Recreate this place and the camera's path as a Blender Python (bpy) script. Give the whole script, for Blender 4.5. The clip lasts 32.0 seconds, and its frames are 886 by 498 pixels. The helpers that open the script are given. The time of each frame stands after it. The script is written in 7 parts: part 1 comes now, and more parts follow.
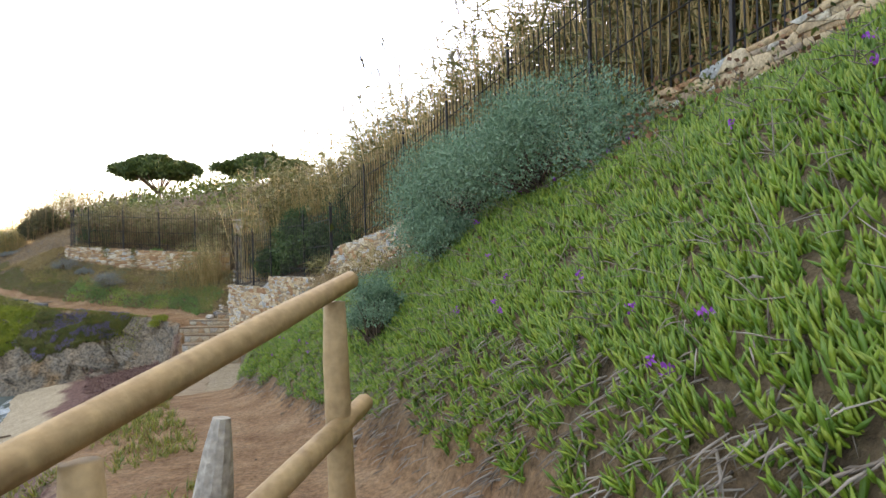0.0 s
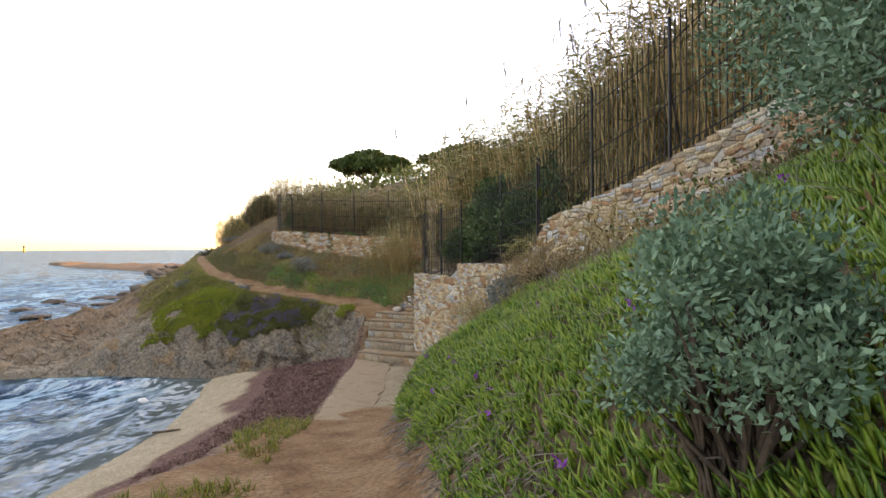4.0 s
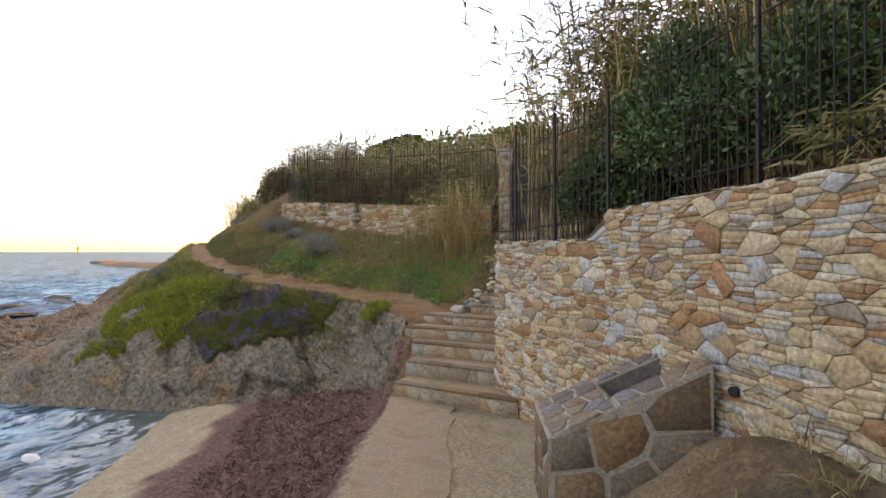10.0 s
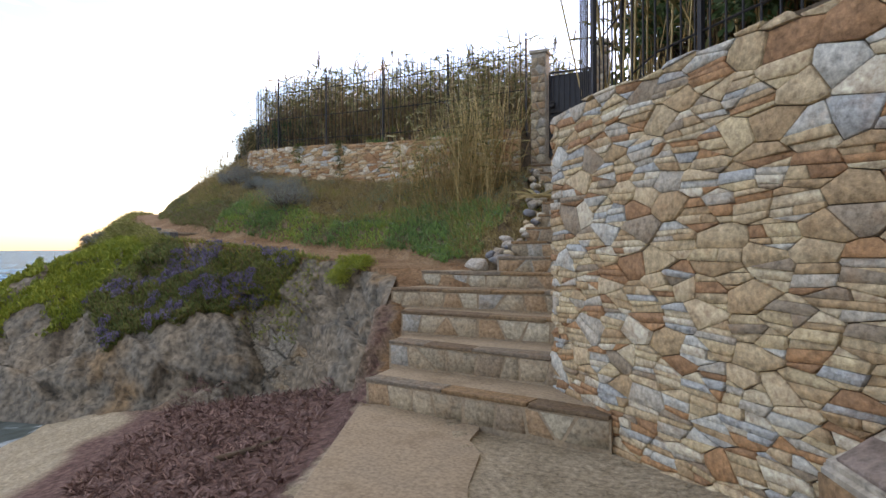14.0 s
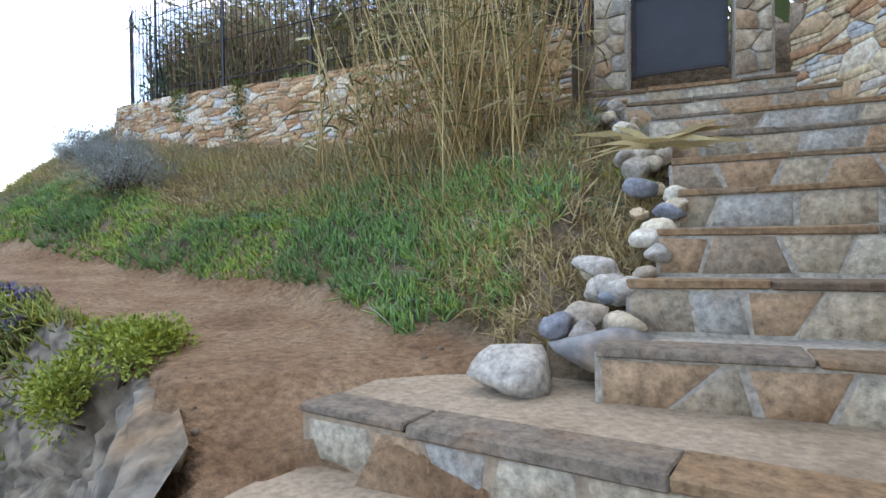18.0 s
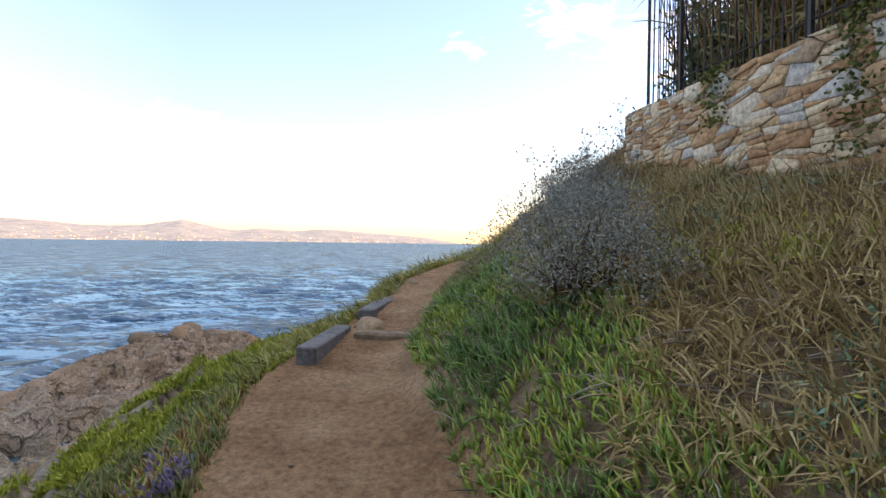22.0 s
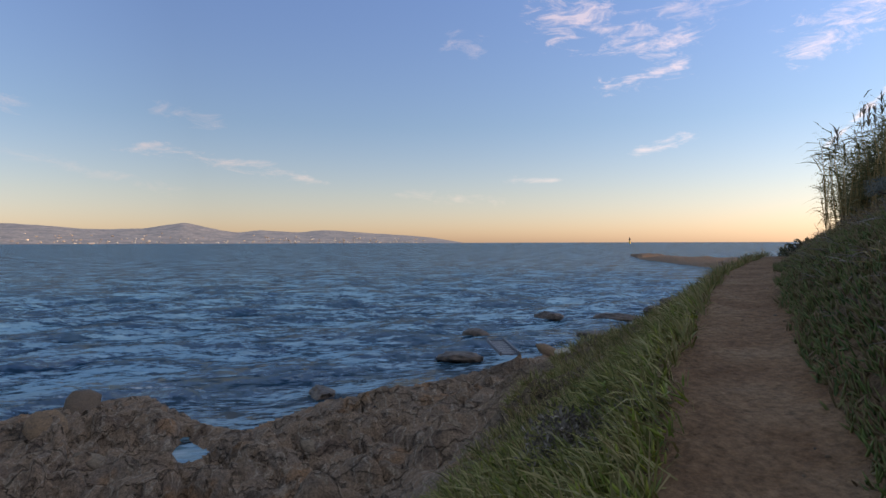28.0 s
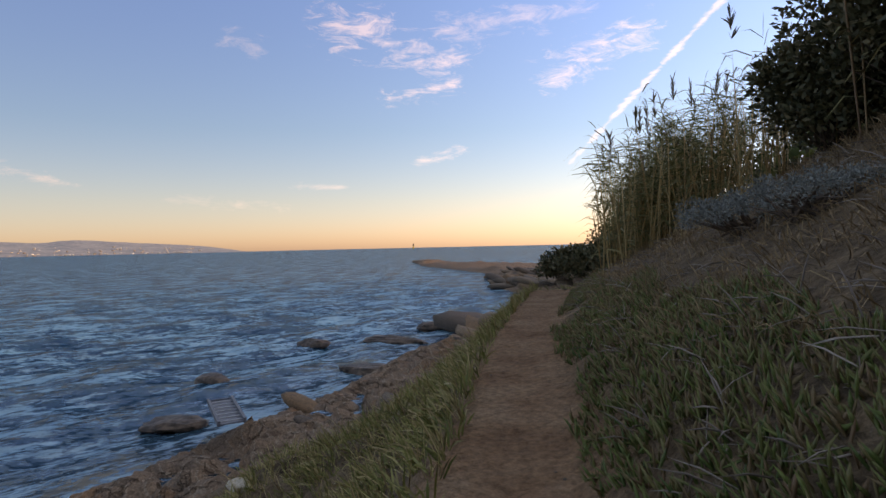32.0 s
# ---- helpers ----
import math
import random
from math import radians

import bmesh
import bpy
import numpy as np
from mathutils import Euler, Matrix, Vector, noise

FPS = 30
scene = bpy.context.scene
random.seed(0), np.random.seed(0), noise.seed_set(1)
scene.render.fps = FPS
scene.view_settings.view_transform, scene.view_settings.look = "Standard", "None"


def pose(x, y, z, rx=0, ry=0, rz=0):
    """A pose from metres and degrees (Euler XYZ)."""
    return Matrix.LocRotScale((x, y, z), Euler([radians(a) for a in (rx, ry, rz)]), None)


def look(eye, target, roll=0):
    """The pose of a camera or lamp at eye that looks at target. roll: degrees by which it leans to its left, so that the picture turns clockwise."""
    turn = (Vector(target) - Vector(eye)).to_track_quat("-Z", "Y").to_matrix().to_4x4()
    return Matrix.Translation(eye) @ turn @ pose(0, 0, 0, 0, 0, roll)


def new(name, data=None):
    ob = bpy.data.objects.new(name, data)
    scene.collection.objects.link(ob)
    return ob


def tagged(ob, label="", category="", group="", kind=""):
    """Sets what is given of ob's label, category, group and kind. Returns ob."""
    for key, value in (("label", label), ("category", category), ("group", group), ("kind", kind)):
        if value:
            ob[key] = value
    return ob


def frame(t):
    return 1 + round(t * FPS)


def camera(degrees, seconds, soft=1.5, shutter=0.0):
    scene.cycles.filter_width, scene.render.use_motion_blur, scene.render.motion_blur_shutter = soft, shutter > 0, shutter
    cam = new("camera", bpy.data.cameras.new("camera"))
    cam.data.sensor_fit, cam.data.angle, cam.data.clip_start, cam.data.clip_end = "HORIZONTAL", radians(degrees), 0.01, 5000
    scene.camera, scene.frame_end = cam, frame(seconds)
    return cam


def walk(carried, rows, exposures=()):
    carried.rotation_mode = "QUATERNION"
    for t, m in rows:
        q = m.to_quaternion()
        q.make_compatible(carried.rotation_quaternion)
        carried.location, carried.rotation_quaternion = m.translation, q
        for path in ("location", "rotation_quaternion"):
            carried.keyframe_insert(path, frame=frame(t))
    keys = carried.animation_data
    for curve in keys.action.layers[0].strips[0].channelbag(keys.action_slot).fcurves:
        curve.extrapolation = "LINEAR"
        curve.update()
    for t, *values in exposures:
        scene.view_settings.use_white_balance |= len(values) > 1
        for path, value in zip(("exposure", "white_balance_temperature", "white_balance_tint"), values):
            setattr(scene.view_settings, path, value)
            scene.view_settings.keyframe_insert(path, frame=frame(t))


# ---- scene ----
cam = camera(76.09, 32.0)
PATH = [
    (0, look((0.000, 0.000, 5.072), (-0.121, 2.998, 5.058), -1.43)),
    (0.5, look((0.026, 0.644, 5.155), (-0.080, 3.642, 5.136), -1.35)),
    (1, look((0.046, 1.257, 5.194), (-0.105, 4.253, 5.184), -0.90)),
    (1.5, look((0.040, 1.843, 5.211), (-0.199, 4.833, 5.192), -1.22)),
    (2, look((-0.186, 2.380, 5.176), (-0.794, 5.318, 5.172), -0.20)),
    (2.5, look((-0.317, 2.780, 4.994), (-1.179, 5.654, 4.992), -0.35)),
    (3, look((-0.513, 3.279, 4.875), (-1.617, 6.068, 4.878), -0.22)),
    (3.5, look((-0.855, 3.931, 4.756), (-2.003, 6.703, 4.749), -0.30)),
    (5.5, look((-2.206, 6.204, 4.449), (-3.454, 8.932, 4.450), -0.25)),
    (6, look((-2.646, 6.743, 4.418), (-3.958, 9.441, 4.414), -0.14)),
    (6.5, look((-2.928, 7.409, 4.380), (-4.282, 10.086, 4.378), -0.42)),
    (7, look((-3.356, 8.003, 4.333), (-4.722, 10.674, 4.328), -0.28)),
    (7.5, look((-3.650, 8.576, 4.265), (-5.015, 11.247, 4.268), -0.17)),
    (8, look((-3.999, 9.081, 4.162), (-5.373, 11.748, 4.168), -0.22)),
    (8.5, look((-4.297, 9.558, 4.019), (-5.697, 12.211, 4.026), -0.07)),
    (9, look((-4.702, 10.051, 3.884), (-6.101, 12.705, 3.883), -0.26)),
    (9.5, look((-4.990, 10.545, 3.817), (-6.399, 13.193, 3.833), 0.32)),
    (10, look((-5.123, 11.112, 3.743), (-6.459, 13.798, 3.756), 0.00)),
    (10.5, look((-5.298, 11.684, 3.675), (-6.580, 14.396, 3.678), -0.16)),
    (11, look((-5.312, 12.176, 3.653), (-6.487, 14.936, 3.672), -0.04)),
    (11.5, look((-5.490, 12.607, 3.580), (-6.609, 15.390, 3.600), 0.02)),
    (12, look((-5.692, 13.041, 3.346), (-6.827, 15.818, 3.365), 0.06)),
    (12.5, look((-5.896, 13.448, 3.001), (-7.182, 16.159, 3.016), 0.02)),
    (13, look((-6.231, 14.000, 2.788), (-7.555, 16.692, 2.793), -0.10)),
    (13.5, look((-6.809, 14.549, 2.741), (-8.183, 17.215, 2.753), 0.57)),
    (14, look((-7.138, 15.112, 2.706), (-8.516, 17.776, 2.702), -0.25)),
    (14.5, look((-7.659, 15.666, 2.728), (-9.049, 18.325, 2.724), -0.17)),
    (16.5, look((-8.759, 18.342, 2.753), (-10.063, 21.044, 2.743), -0.73)),
    (17, look((-9.055, 19.002, 2.778), (-10.365, 21.701, 2.761), -0.34)),
    (17.5, look((-9.262, 19.730, 2.884), (-10.574, 22.428, 2.866), -1.07)),
    (18, look((-9.643, 20.323, 2.953), (-10.965, 23.016, 2.931), -0.89)),
    (18.5, look((-9.819, 20.867, 3.083), (-11.164, 23.548, 3.060), -1.06)),
    (19, look((-10.153, 21.388, 3.261), (-11.688, 23.966, 3.247), -0.68)),
    (19.5, look((-10.540, 21.801, 3.484), (-12.516, 24.059, 3.485), -0.03)),
    (20, look((-10.847, 22.206, 3.662), (-13.032, 24.260, 3.645), -0.43)),
    (20.5, look((-11.276, 22.474, 3.716), (-13.738, 24.189, 3.721), 0.37)),
    (21, look((-11.787, 22.784, 3.760), (-14.457, 24.154, 3.740), 0.50)),
    (21.5, look((-12.427, 23.065, 3.816), (-15.227, 24.142, 3.769), 0.27)),
    (22, look((-13.065, 23.236, 3.924), (-15.993, 23.890, 3.893), 0.72)),
    (22.5, look((-13.717, 23.309, 3.920), (-16.687, 23.728, 3.890), 0.69)),
    (23, look((-14.410, 23.330, 3.911), (-17.407, 23.460, 3.880), 0.55)),
    (23.5, look((-15.143, 23.481, 3.873), (-18.142, 23.548, 3.836), 0.56)),
    (24, look((-15.892, 23.412, 3.928), (-18.891, 23.479, 3.890), 0.64)),
    (24.5, look((-16.550, 23.605, 3.980), (-19.549, 23.691, 3.949), 0.09)),
    (25, look((-17.156, 23.683, 4.069), (-20.149, 23.891, 4.036), -0.35)),
    (25.5, look((-17.722, 23.847, 4.107), (-20.709, 24.124, 4.077), -0.07)),
    (26, look((-18.335, 24.026, 4.173), (-21.298, 24.498, 4.148), -0.41)),
    (26.5, look((-18.975, 24.090, 4.218), (-21.930, 24.607, 4.185), -0.20)),
    (28.5, look((-21.347, 24.482, 4.654), (-24.256, 25.213, 4.617), -0.15)),
    (29, look((-21.846, 24.673, 4.838), (-24.724, 25.520, 4.801), -0.16)),
    (29.5, look((-22.194, 25.009, 4.937), (-25.021, 26.014, 4.912), -0.28)),
    (30, look((-22.621, 25.368, 5.000), (-25.366, 26.576, 4.972), -0.56)),
    (30.5, look((-23.034, 25.769, 5.039), (-25.743, 27.059, 5.006), -0.49)),
    (31, look((-23.423, 26.235, 5.018), (-26.006, 27.760, 4.996), -0.90)),
    (31.5, look((-23.822, 26.681, 4.996), (-26.375, 28.256, 4.971), -0.92)),
    (32, look((-24.087, 27.174, 4.978), (-26.587, 28.833, 4.965), -1.25)),
]
walk(cam, PATH, [(0.0, 2.8, 12000, 24), (1.0, 2.86, 12200, 24), (3.0, 2.65, 13500, 27), (6.0, 2.3, 13800, 30), (11.0, 2.42, 13200, 31), (12.3, 2.46, 12400, 30), (13.0, 2.37, 12000, 29), (14.0, 2.4, 11500, 28), (18.0, 3.2, 9000, 23), (19.5, 3.2, 8900, 23), (20.5, 2.9, 9200, 23), (21.0, 2.6, 9600, 23), (22.0, 2.35, 10500, 26), (22.6, 1.65, 8600, 19), (23.0, 1.2, 8100, 18), (24.0, 0.89, 7850, 19), (27.0, 0.82, 8050, 21), (29.0, 0.65, 8500, 24), (31.0, 0.72, 9000, 26), (32.0, 0.85, 9300, 27)])

# ---- light ----
SUN_AZ, SUN_EL = radians(20), radians(11.0)
world = bpy.data.worlds.new("sky")
scene.world = world
world.use_nodes = True
wn, wl = world.node_tree.nodes, world.node_tree.links
wn.clear()
w_sky = wn.new("ShaderNodeTexSky")
w_sky.sky_type = "NISHITA"
w_sky.sun_disc = False
w_sky.sun_elevation, w_sky.sun_rotation = SUN_EL, SUN_AZ
w_sky.air_density, w_sky.dust_density, w_sky.ozone_density = 1.0, 0.5, 3.0
w_bg = wn.new("ShaderNodeBackground")
w_out = wn.new("ShaderNodeOutputWorld")
w_bg.inputs["Strength"].default_value = 0.13
w_dir = wn.new("ShaderNodeTexCoord").outputs["Generated"]


def w_math(op, a, b=None, c=None):
    k = wn.new("ShaderNodeMath")
    k.operation = op
    for i, v in enumerate((a, b, c)):
        if v is None:
            continue
        if isinstance(v, (int, float)):
            k.inputs[i].default_value = v
        else:
            wl.new(v, k.inputs[i])
    return k.outputs[0]


def w_dot(v):
    k = wn.new("ShaderNodeVectorMath")
    k.operation = "DOT_PRODUCT"
    wl.new(w_dir, k.inputs[0])
    k.inputs[1].default_value = v
    return k.outputs["Value"]


def heading(yaw, up):
    """The way to a point of the sky: degrees to the left of north (+y), degrees above the horizon."""
    y, u = radians(yaw), radians(up)
    return Vector((-math.sin(y) * math.cos(u), math.cos(y) * math.cos(u), math.sin(u)))


w_cloud_map = wn.new("ShaderNodeMapping")
w_cloud_map.inputs["Scale"].default_value = (5.0, 5.0, 16.0)
w_cloud_map.inputs["Rotation"].default_value = (0.25, 0.1, 0.3)
wl.new(w_dir, w_cloud_map.inputs[0])
w_noise = wn.new("ShaderNodeTexNoise")
w_noise.inputs["Scale"].default_value, w_noise.inputs["Detail"].default_value, w_noise.inputs["Roughness"].default_value = 3.4, 12.0, 0.72
w_noise.inputs["Distortion"].default_value = 0.6
wl.new(w_cloud_map.outputs[0], w_noise.inputs["Vector"])


w_fibre = w_math("MULTIPLY", w_math("SUBTRACT", w_noise.outputs["Fac"], 0.3), 2.5)
w_glow = w_math("MULTIPLY_ADD", w_math("MAXIMUM", w_dot(heading(10, 8)), 0.0), 0.62, 0.76)


def streak(a, b, wide, soft, strength):
    """A band of cirrus or a vapour trail from one heading to another; wide in degrees."""
    a, b = heading(*a), heading(*b)
    n = a.cross(b).normalized()
    mid = (a + b).normalized()
    t = n.cross(mid)
    half = a.angle(b) / 2
    across = w_math("ABSOLUTE", w_dot(n))
    band = w_math("SUBTRACT", 1.0, w_math("DIVIDE", across, math.sin(radians(wide))))
    ends = w_math("DIVIDE", w_math("SUBTRACT", math.sin(half), w_math("ABSOLUTE", w_dot(t))), math.sin(half) * 0.4)
    front = w_math("GREATER_THAN", w_dot(mid), 0.2)
    m = w_math("MULTIPLY", w_math("MINIMUM", w_math("MAXIMUM", band, 0.0), 1.0), w_math("MINIMUM", w_math("MAXIMUM", ends, 0.0), 1.0))
    m = w_math("MULTIPLY", w_math("POWER", m, 0.8), front)
    puff = w_math("SUBTRACT", w_math("MULTIPLY_ADD", m, 0.55, w_math("MULTIPLY", w_fibre, soft)), 0.36 * soft + 0.45)
    return w_math("MULTIPLY", w_math("MULTIPLY", w_math("MINIMUM", w_math("MAXIMUM", w_math("MULTIPLY", puff, 1.6), 0.0), 1.0), w_math("MINIMUM", w_math("MULTIPLY", m, 4.0), 1.0)), strength)


CLOUDS = [((130, 16), (112, 10), 1.3, 1.0, 0.75), ((110, 9.2), (87, 5.6), 1.0, 1.0, 0.8), ((106, 12), (98, 11), 1.3, 1.2, 0.4), ((124, 9), (100, 4.0), 0.8, 1.1, 0.35),
          ((70, 22), (52, 17), 3.6, 1.3, 0.75), ((63, 14), (53, 16.5), 1.6, 1.3, 0.8), ((60, 8), (53, 10), 0.9, 1.2, 0.7), ((48, 15.5), (34, 20), 2.6, 1.2, 0.85), ((78, 19.5), (73, 18.5), 1.5, 1.2, 0.4),
          ((85, 5.0), (70, 4), 0.8, 1.1, 0.45), ((72, 6.3), (65, 6), 0.5, 1.1, 0.5), ((60, 20), (40, 22), 2.2, 1.2, 0.5)]
TRAIL = ((46.5, 5.0), (18.0, 29.5), 0.75, 0.5, 1.0)
w_mask = None
for c in CLOUDS + [TRAIL]:
    k = streak(*c) if c is TRAIL else w_math("MULTIPLY", w_math("POWER", streak(*c), 1.2), 0.46)
    w_mask = k if w_mask is None else w_math("MAXIMUM", w_mask, k)
w_mix = wn.new("ShaderNodeMix")
w_mix.data_type = "RGBA"
wl.new(w_math("MINIMUM", w_mask, 0.75), w_mix.inputs["Factor"])
w_gain = wn.new("ShaderNodeMix")
w_gain.data_type, w_gain.blend_type = "RGBA", "MULTIPLY"
w_gain.inputs["Factor"].default_value = 1.0
w_up = wn.new("ShaderNodeSeparateXYZ")
wl.new(w_dir, w_up.inputs[0])
w_tint = wn.new("ShaderNodeValToRGB")
for k, (at, c) in enumerate([(0.0, (1.02, 0.89, 1.06)), (0.08, (1.02, 0.92, 0.99)), (0.2, (0.88, 0.95, 1.08)), (0.42, (0.98, 1.12, 1.44)), (0.7, (3.0, 2.3, 1.8)), (1.0, (4.6, 3.3, 2.4))]):
    e = w_tint.color_ramp.elements[k] if k < 2 else w_tint.color_ramp.elements.new(at)
    e.position, e.color = at, (*c, 1)
wl.new(w_up.outputs["Z"], w_tint.inputs["Fac"])
wl.new(w_tint.outputs["Color"], w_gain.inputs["B"])
wl.new(w_sky.outputs[0], w_gain.inputs["A"])
wl.new(w_gain.outputs["Result"], w_mix.inputs["A"])
w_mix.inputs["B"].default_value = (6.2, 5.2, 4.9, 1)
wl.new(w_mix.outputs["Result"], w_bg.inputs[0])
wl.new(w_math("MULTIPLY", w_glow, 0.13), w_bg.inputs["Strength"])
wl.new(w_bg.outputs[0], w_out.inputs[0])
sun = new("sun", bpy.data.lights.new("sun", "SUN"))
sun.data.energy, sun.data.angle, sun.data.color = 1.2, radians(12.0), (1.0, 0.78, 0.58)
sun.matrix_world = look((math.sin(SUN_AZ) * 50, math.cos(SUN_AZ) * 50, 50 * math.tan(SUN_EL)), (0, 0, 0))
tagged(sun, "low evening sun behind the hill", "sun", kind="structure")


# ---- materials ----
def sharpen(n, l, value):
    """A noise value stretched to fuller contrast."""
    k = n.new("ShaderNodeMapRange")
    k.inputs["From Min"].default_value, k.inputs["From Max"].default_value = 0.3, 0.7
    l.new(value, k.inputs["Value"])
    return k.outputs[0]


def mat(name, colors, scale=6.0, rough=0.85, bump=0.3, bump_scale=40.0, fine=0.25, metal=0.0, spread=0.5, vary=0.0, spec=0.3):
    """A mottled surface: two to four base colours by a broad noise, a fine grain, relief, and a change from piece to piece."""
    m = bpy.data.materials.new(name)
    m.use_nodes = True
    n, l = m.node_tree.nodes, m.node_tree.links
    b = n["Principled BSDF"]
    tc = n.new("ShaderNodeTexCoord")
    big = n.new("ShaderNodeTexNoise")
    big.inputs["Scale"].default_value, big.inputs["Detail"].default_value = scale, 6.0
    l.new(tc.outputs["Object"], big.inputs["Vector"])
    ramp = n.new("ShaderNodeValToRGB")
    el = ramp.color_ramp.elements
    while len(el) < len(colors):
        el.new(0.5)
    for k, c in enumerate(colors):
        el[k].position = 0.5 + (k / max(1, len(colors) - 1) - 0.5) * spread
        el[k].color = (*c, 1)
    src = big.outputs["Fac"]
    if vary:
        info = n.new("ShaderNodeObjectInfo")
        geo = n.new("ShaderNodeNewGeometry")
        add = n.new("ShaderNodeMath")
        add.operation = "ADD"
        l.new(info.outputs["Random"], add.inputs[0])
        l.new(geo.outputs["Random Per Island"], add.inputs[1])
        fr = n.new("ShaderNodeMath")
        fr.operation = "FRACT"
        l.new(add.outputs[0], fr.inputs[0])
        mp = n.new("ShaderNodeMath")
        mp.operation = "MULTIPLY_ADD"
        mp.inputs[1].default_value, mp.inputs[2].default_value = vary, -vary / 2
        l.new(fr.outputs[0], mp.inputs[0])
        ad2 = n.new("ShaderNodeMath")
        ad2.operation = "ADD"
        l.new(mp.outputs[0], ad2.inputs[0])
        l.new(big.outputs["Fac"], ad2.inputs[1])
        src = ad2.outputs[0]
    l.new(src, ramp.inputs["Fac"])
    grain = n.new("ShaderNodeTexNoise")
    grain.inputs["Scale"].default_value, grain.inputs["Detail"].default_value = bump_scale, 5.0
    l.new(tc.outputs["Object"], grain.inputs["Vector"])
    mul = n.new("ShaderNodeMix")
    mul.data_type, mul.blend_type = "RGBA", "OVERLAY"
    mul.inputs["Factor"].default_value = fine
    l.new(ramp.outputs["Color"], mul.inputs["A"])
    l.new(sharpen(n, l, grain.outputs["Fac"]), mul.inputs["B"])
    l.new(mul.outputs["Result"], b.inputs["Base Color"])
    bp = n.new("ShaderNodeBump")
    bp.inputs["Strength"].default_value, bp.inputs["Distance"].default_value = bump, 0.03
    l.new(grain.outputs["Fac"], bp.inputs["Height"])
    l.new(bp.outputs["Normal"], b.inputs["Normal"])
    b.inputs["Roughness"].default_value, b.inputs["Metallic"].default_value = rough, metal
    b.inputs["Specular IOR Level"].default_value = spec
    return m


M_ROCK = mat("wet shore rock", [(0.03, 0.024, 0.02), (0.07, 0.05, 0.038), (0.12, 0.08, 0.055), (0.05, 0.038, 0.032)], 1.3, 0.5, 1.0, 6.0, 0.6)
M_CONC = mat("worn concrete", [(0.22, 0.155, 0.1), (0.32, 0.235, 0.16), (0.27, 0.205, 0.145)], 2.5, 0.9, 0.3, 35.0, 0.25)


def stone_mat(name, cols, rough=0.85, stain=(0.3, 0.15, 0.07), stain_amount=0.45):
    """Quarried stone: one colour a stone, rust and grey stains across it, fine grain and split relief."""
    m = bpy.data.materials.new(name)
    m.use_nodes = True
    n, l = m.node_tree.nodes, m.node_tree.links
    b = n["Principled BSDF"]
    tc, info, geo = n.new("ShaderNodeTexCoord"), n.new("ShaderNodeObjectInfo"), n.new("ShaderNodeNewGeometry")
    add, fr = n.new("ShaderNodeMath"), n.new("ShaderNodeMath")
    l.new(info.outputs["Random"], add.inputs[0])
    l.new(geo.outputs["Random Per Island"], add.inputs[1])
    fr.operation = "FRACT"
    l.new(add.outputs[0], fr.inputs[0])
    ramp = n.new("ShaderNodeValToRGB")
    el = ramp.color_ramp.elements
    while len(el) < len(cols):
        el.new(0.5)
    for k, c in enumerate(cols):
        el[k].position, el[k].color = k / len(cols), (*c, 1)
    ramp.color_ramp.interpolation = "CONSTANT"
    l.new(fr.outputs[0], ramp.inputs["Fac"])

    def noise_of(scale, detail, rough_):
        t = n.new("ShaderNodeTexNoise")
        t.inputs["Scale"].default_value, t.inputs["Detail"].default_value, t.inputs["Roughness"].default_value = scale, detail, rough_
        l.new(tc.outputs["Object"], t.inputs["Vector"])
        return t

    st = noise_of(5.5, 8.0, 0.65)
    rg = n.new("ShaderNodeMapRange")
    rg.inputs["From Min"].default_value, rg.inputs["From Max"].default_value, rg.inputs["To Max"].default_value = 0.5, 0.72, stain_amount
    l.new(st.outputs["Fac"], rg.inputs["Value"])
    mx = n.new("ShaderNodeMix")
    mx.data_type = "RGBA"
    mx.inputs["B"].default_value = (*stain, 1)
    l.new(rg.outputs[0], mx.inputs["Factor"])
    l.new(ramp.outputs["Color"], mx.inputs["A"])
    gr = noise_of(26.0, 9.0, 0.7)
    ov = n.new("ShaderNodeMix")
    ov.data_type, ov.blend_type = "RGBA", "OVERLAY"
    ov.inputs["Factor"].default_value = 0.55
    l.new(mx.outputs["Result"], ov.inputs["A"])
    l.new(sharpen(n, l, gr.outputs["Fac"]), ov.inputs["B"])
    l.new(ov.outputs["Result"], b.inputs["Base Color"])
    bp = n.new("ShaderNodeBump")
    bp.inputs["Strength"].default_value, bp.inputs["Distance"].default_value = 0.7, 0.018
    l.new(gr.outputs["Fac"], bp.inputs["Height"])
    l.new(bp.outputs["Normal"], b.inputs["Normal"])
    b.inputs["Roughness"].default_value, b.inputs["Specular IOR Level"].default_value = rough, 0.25
    return m


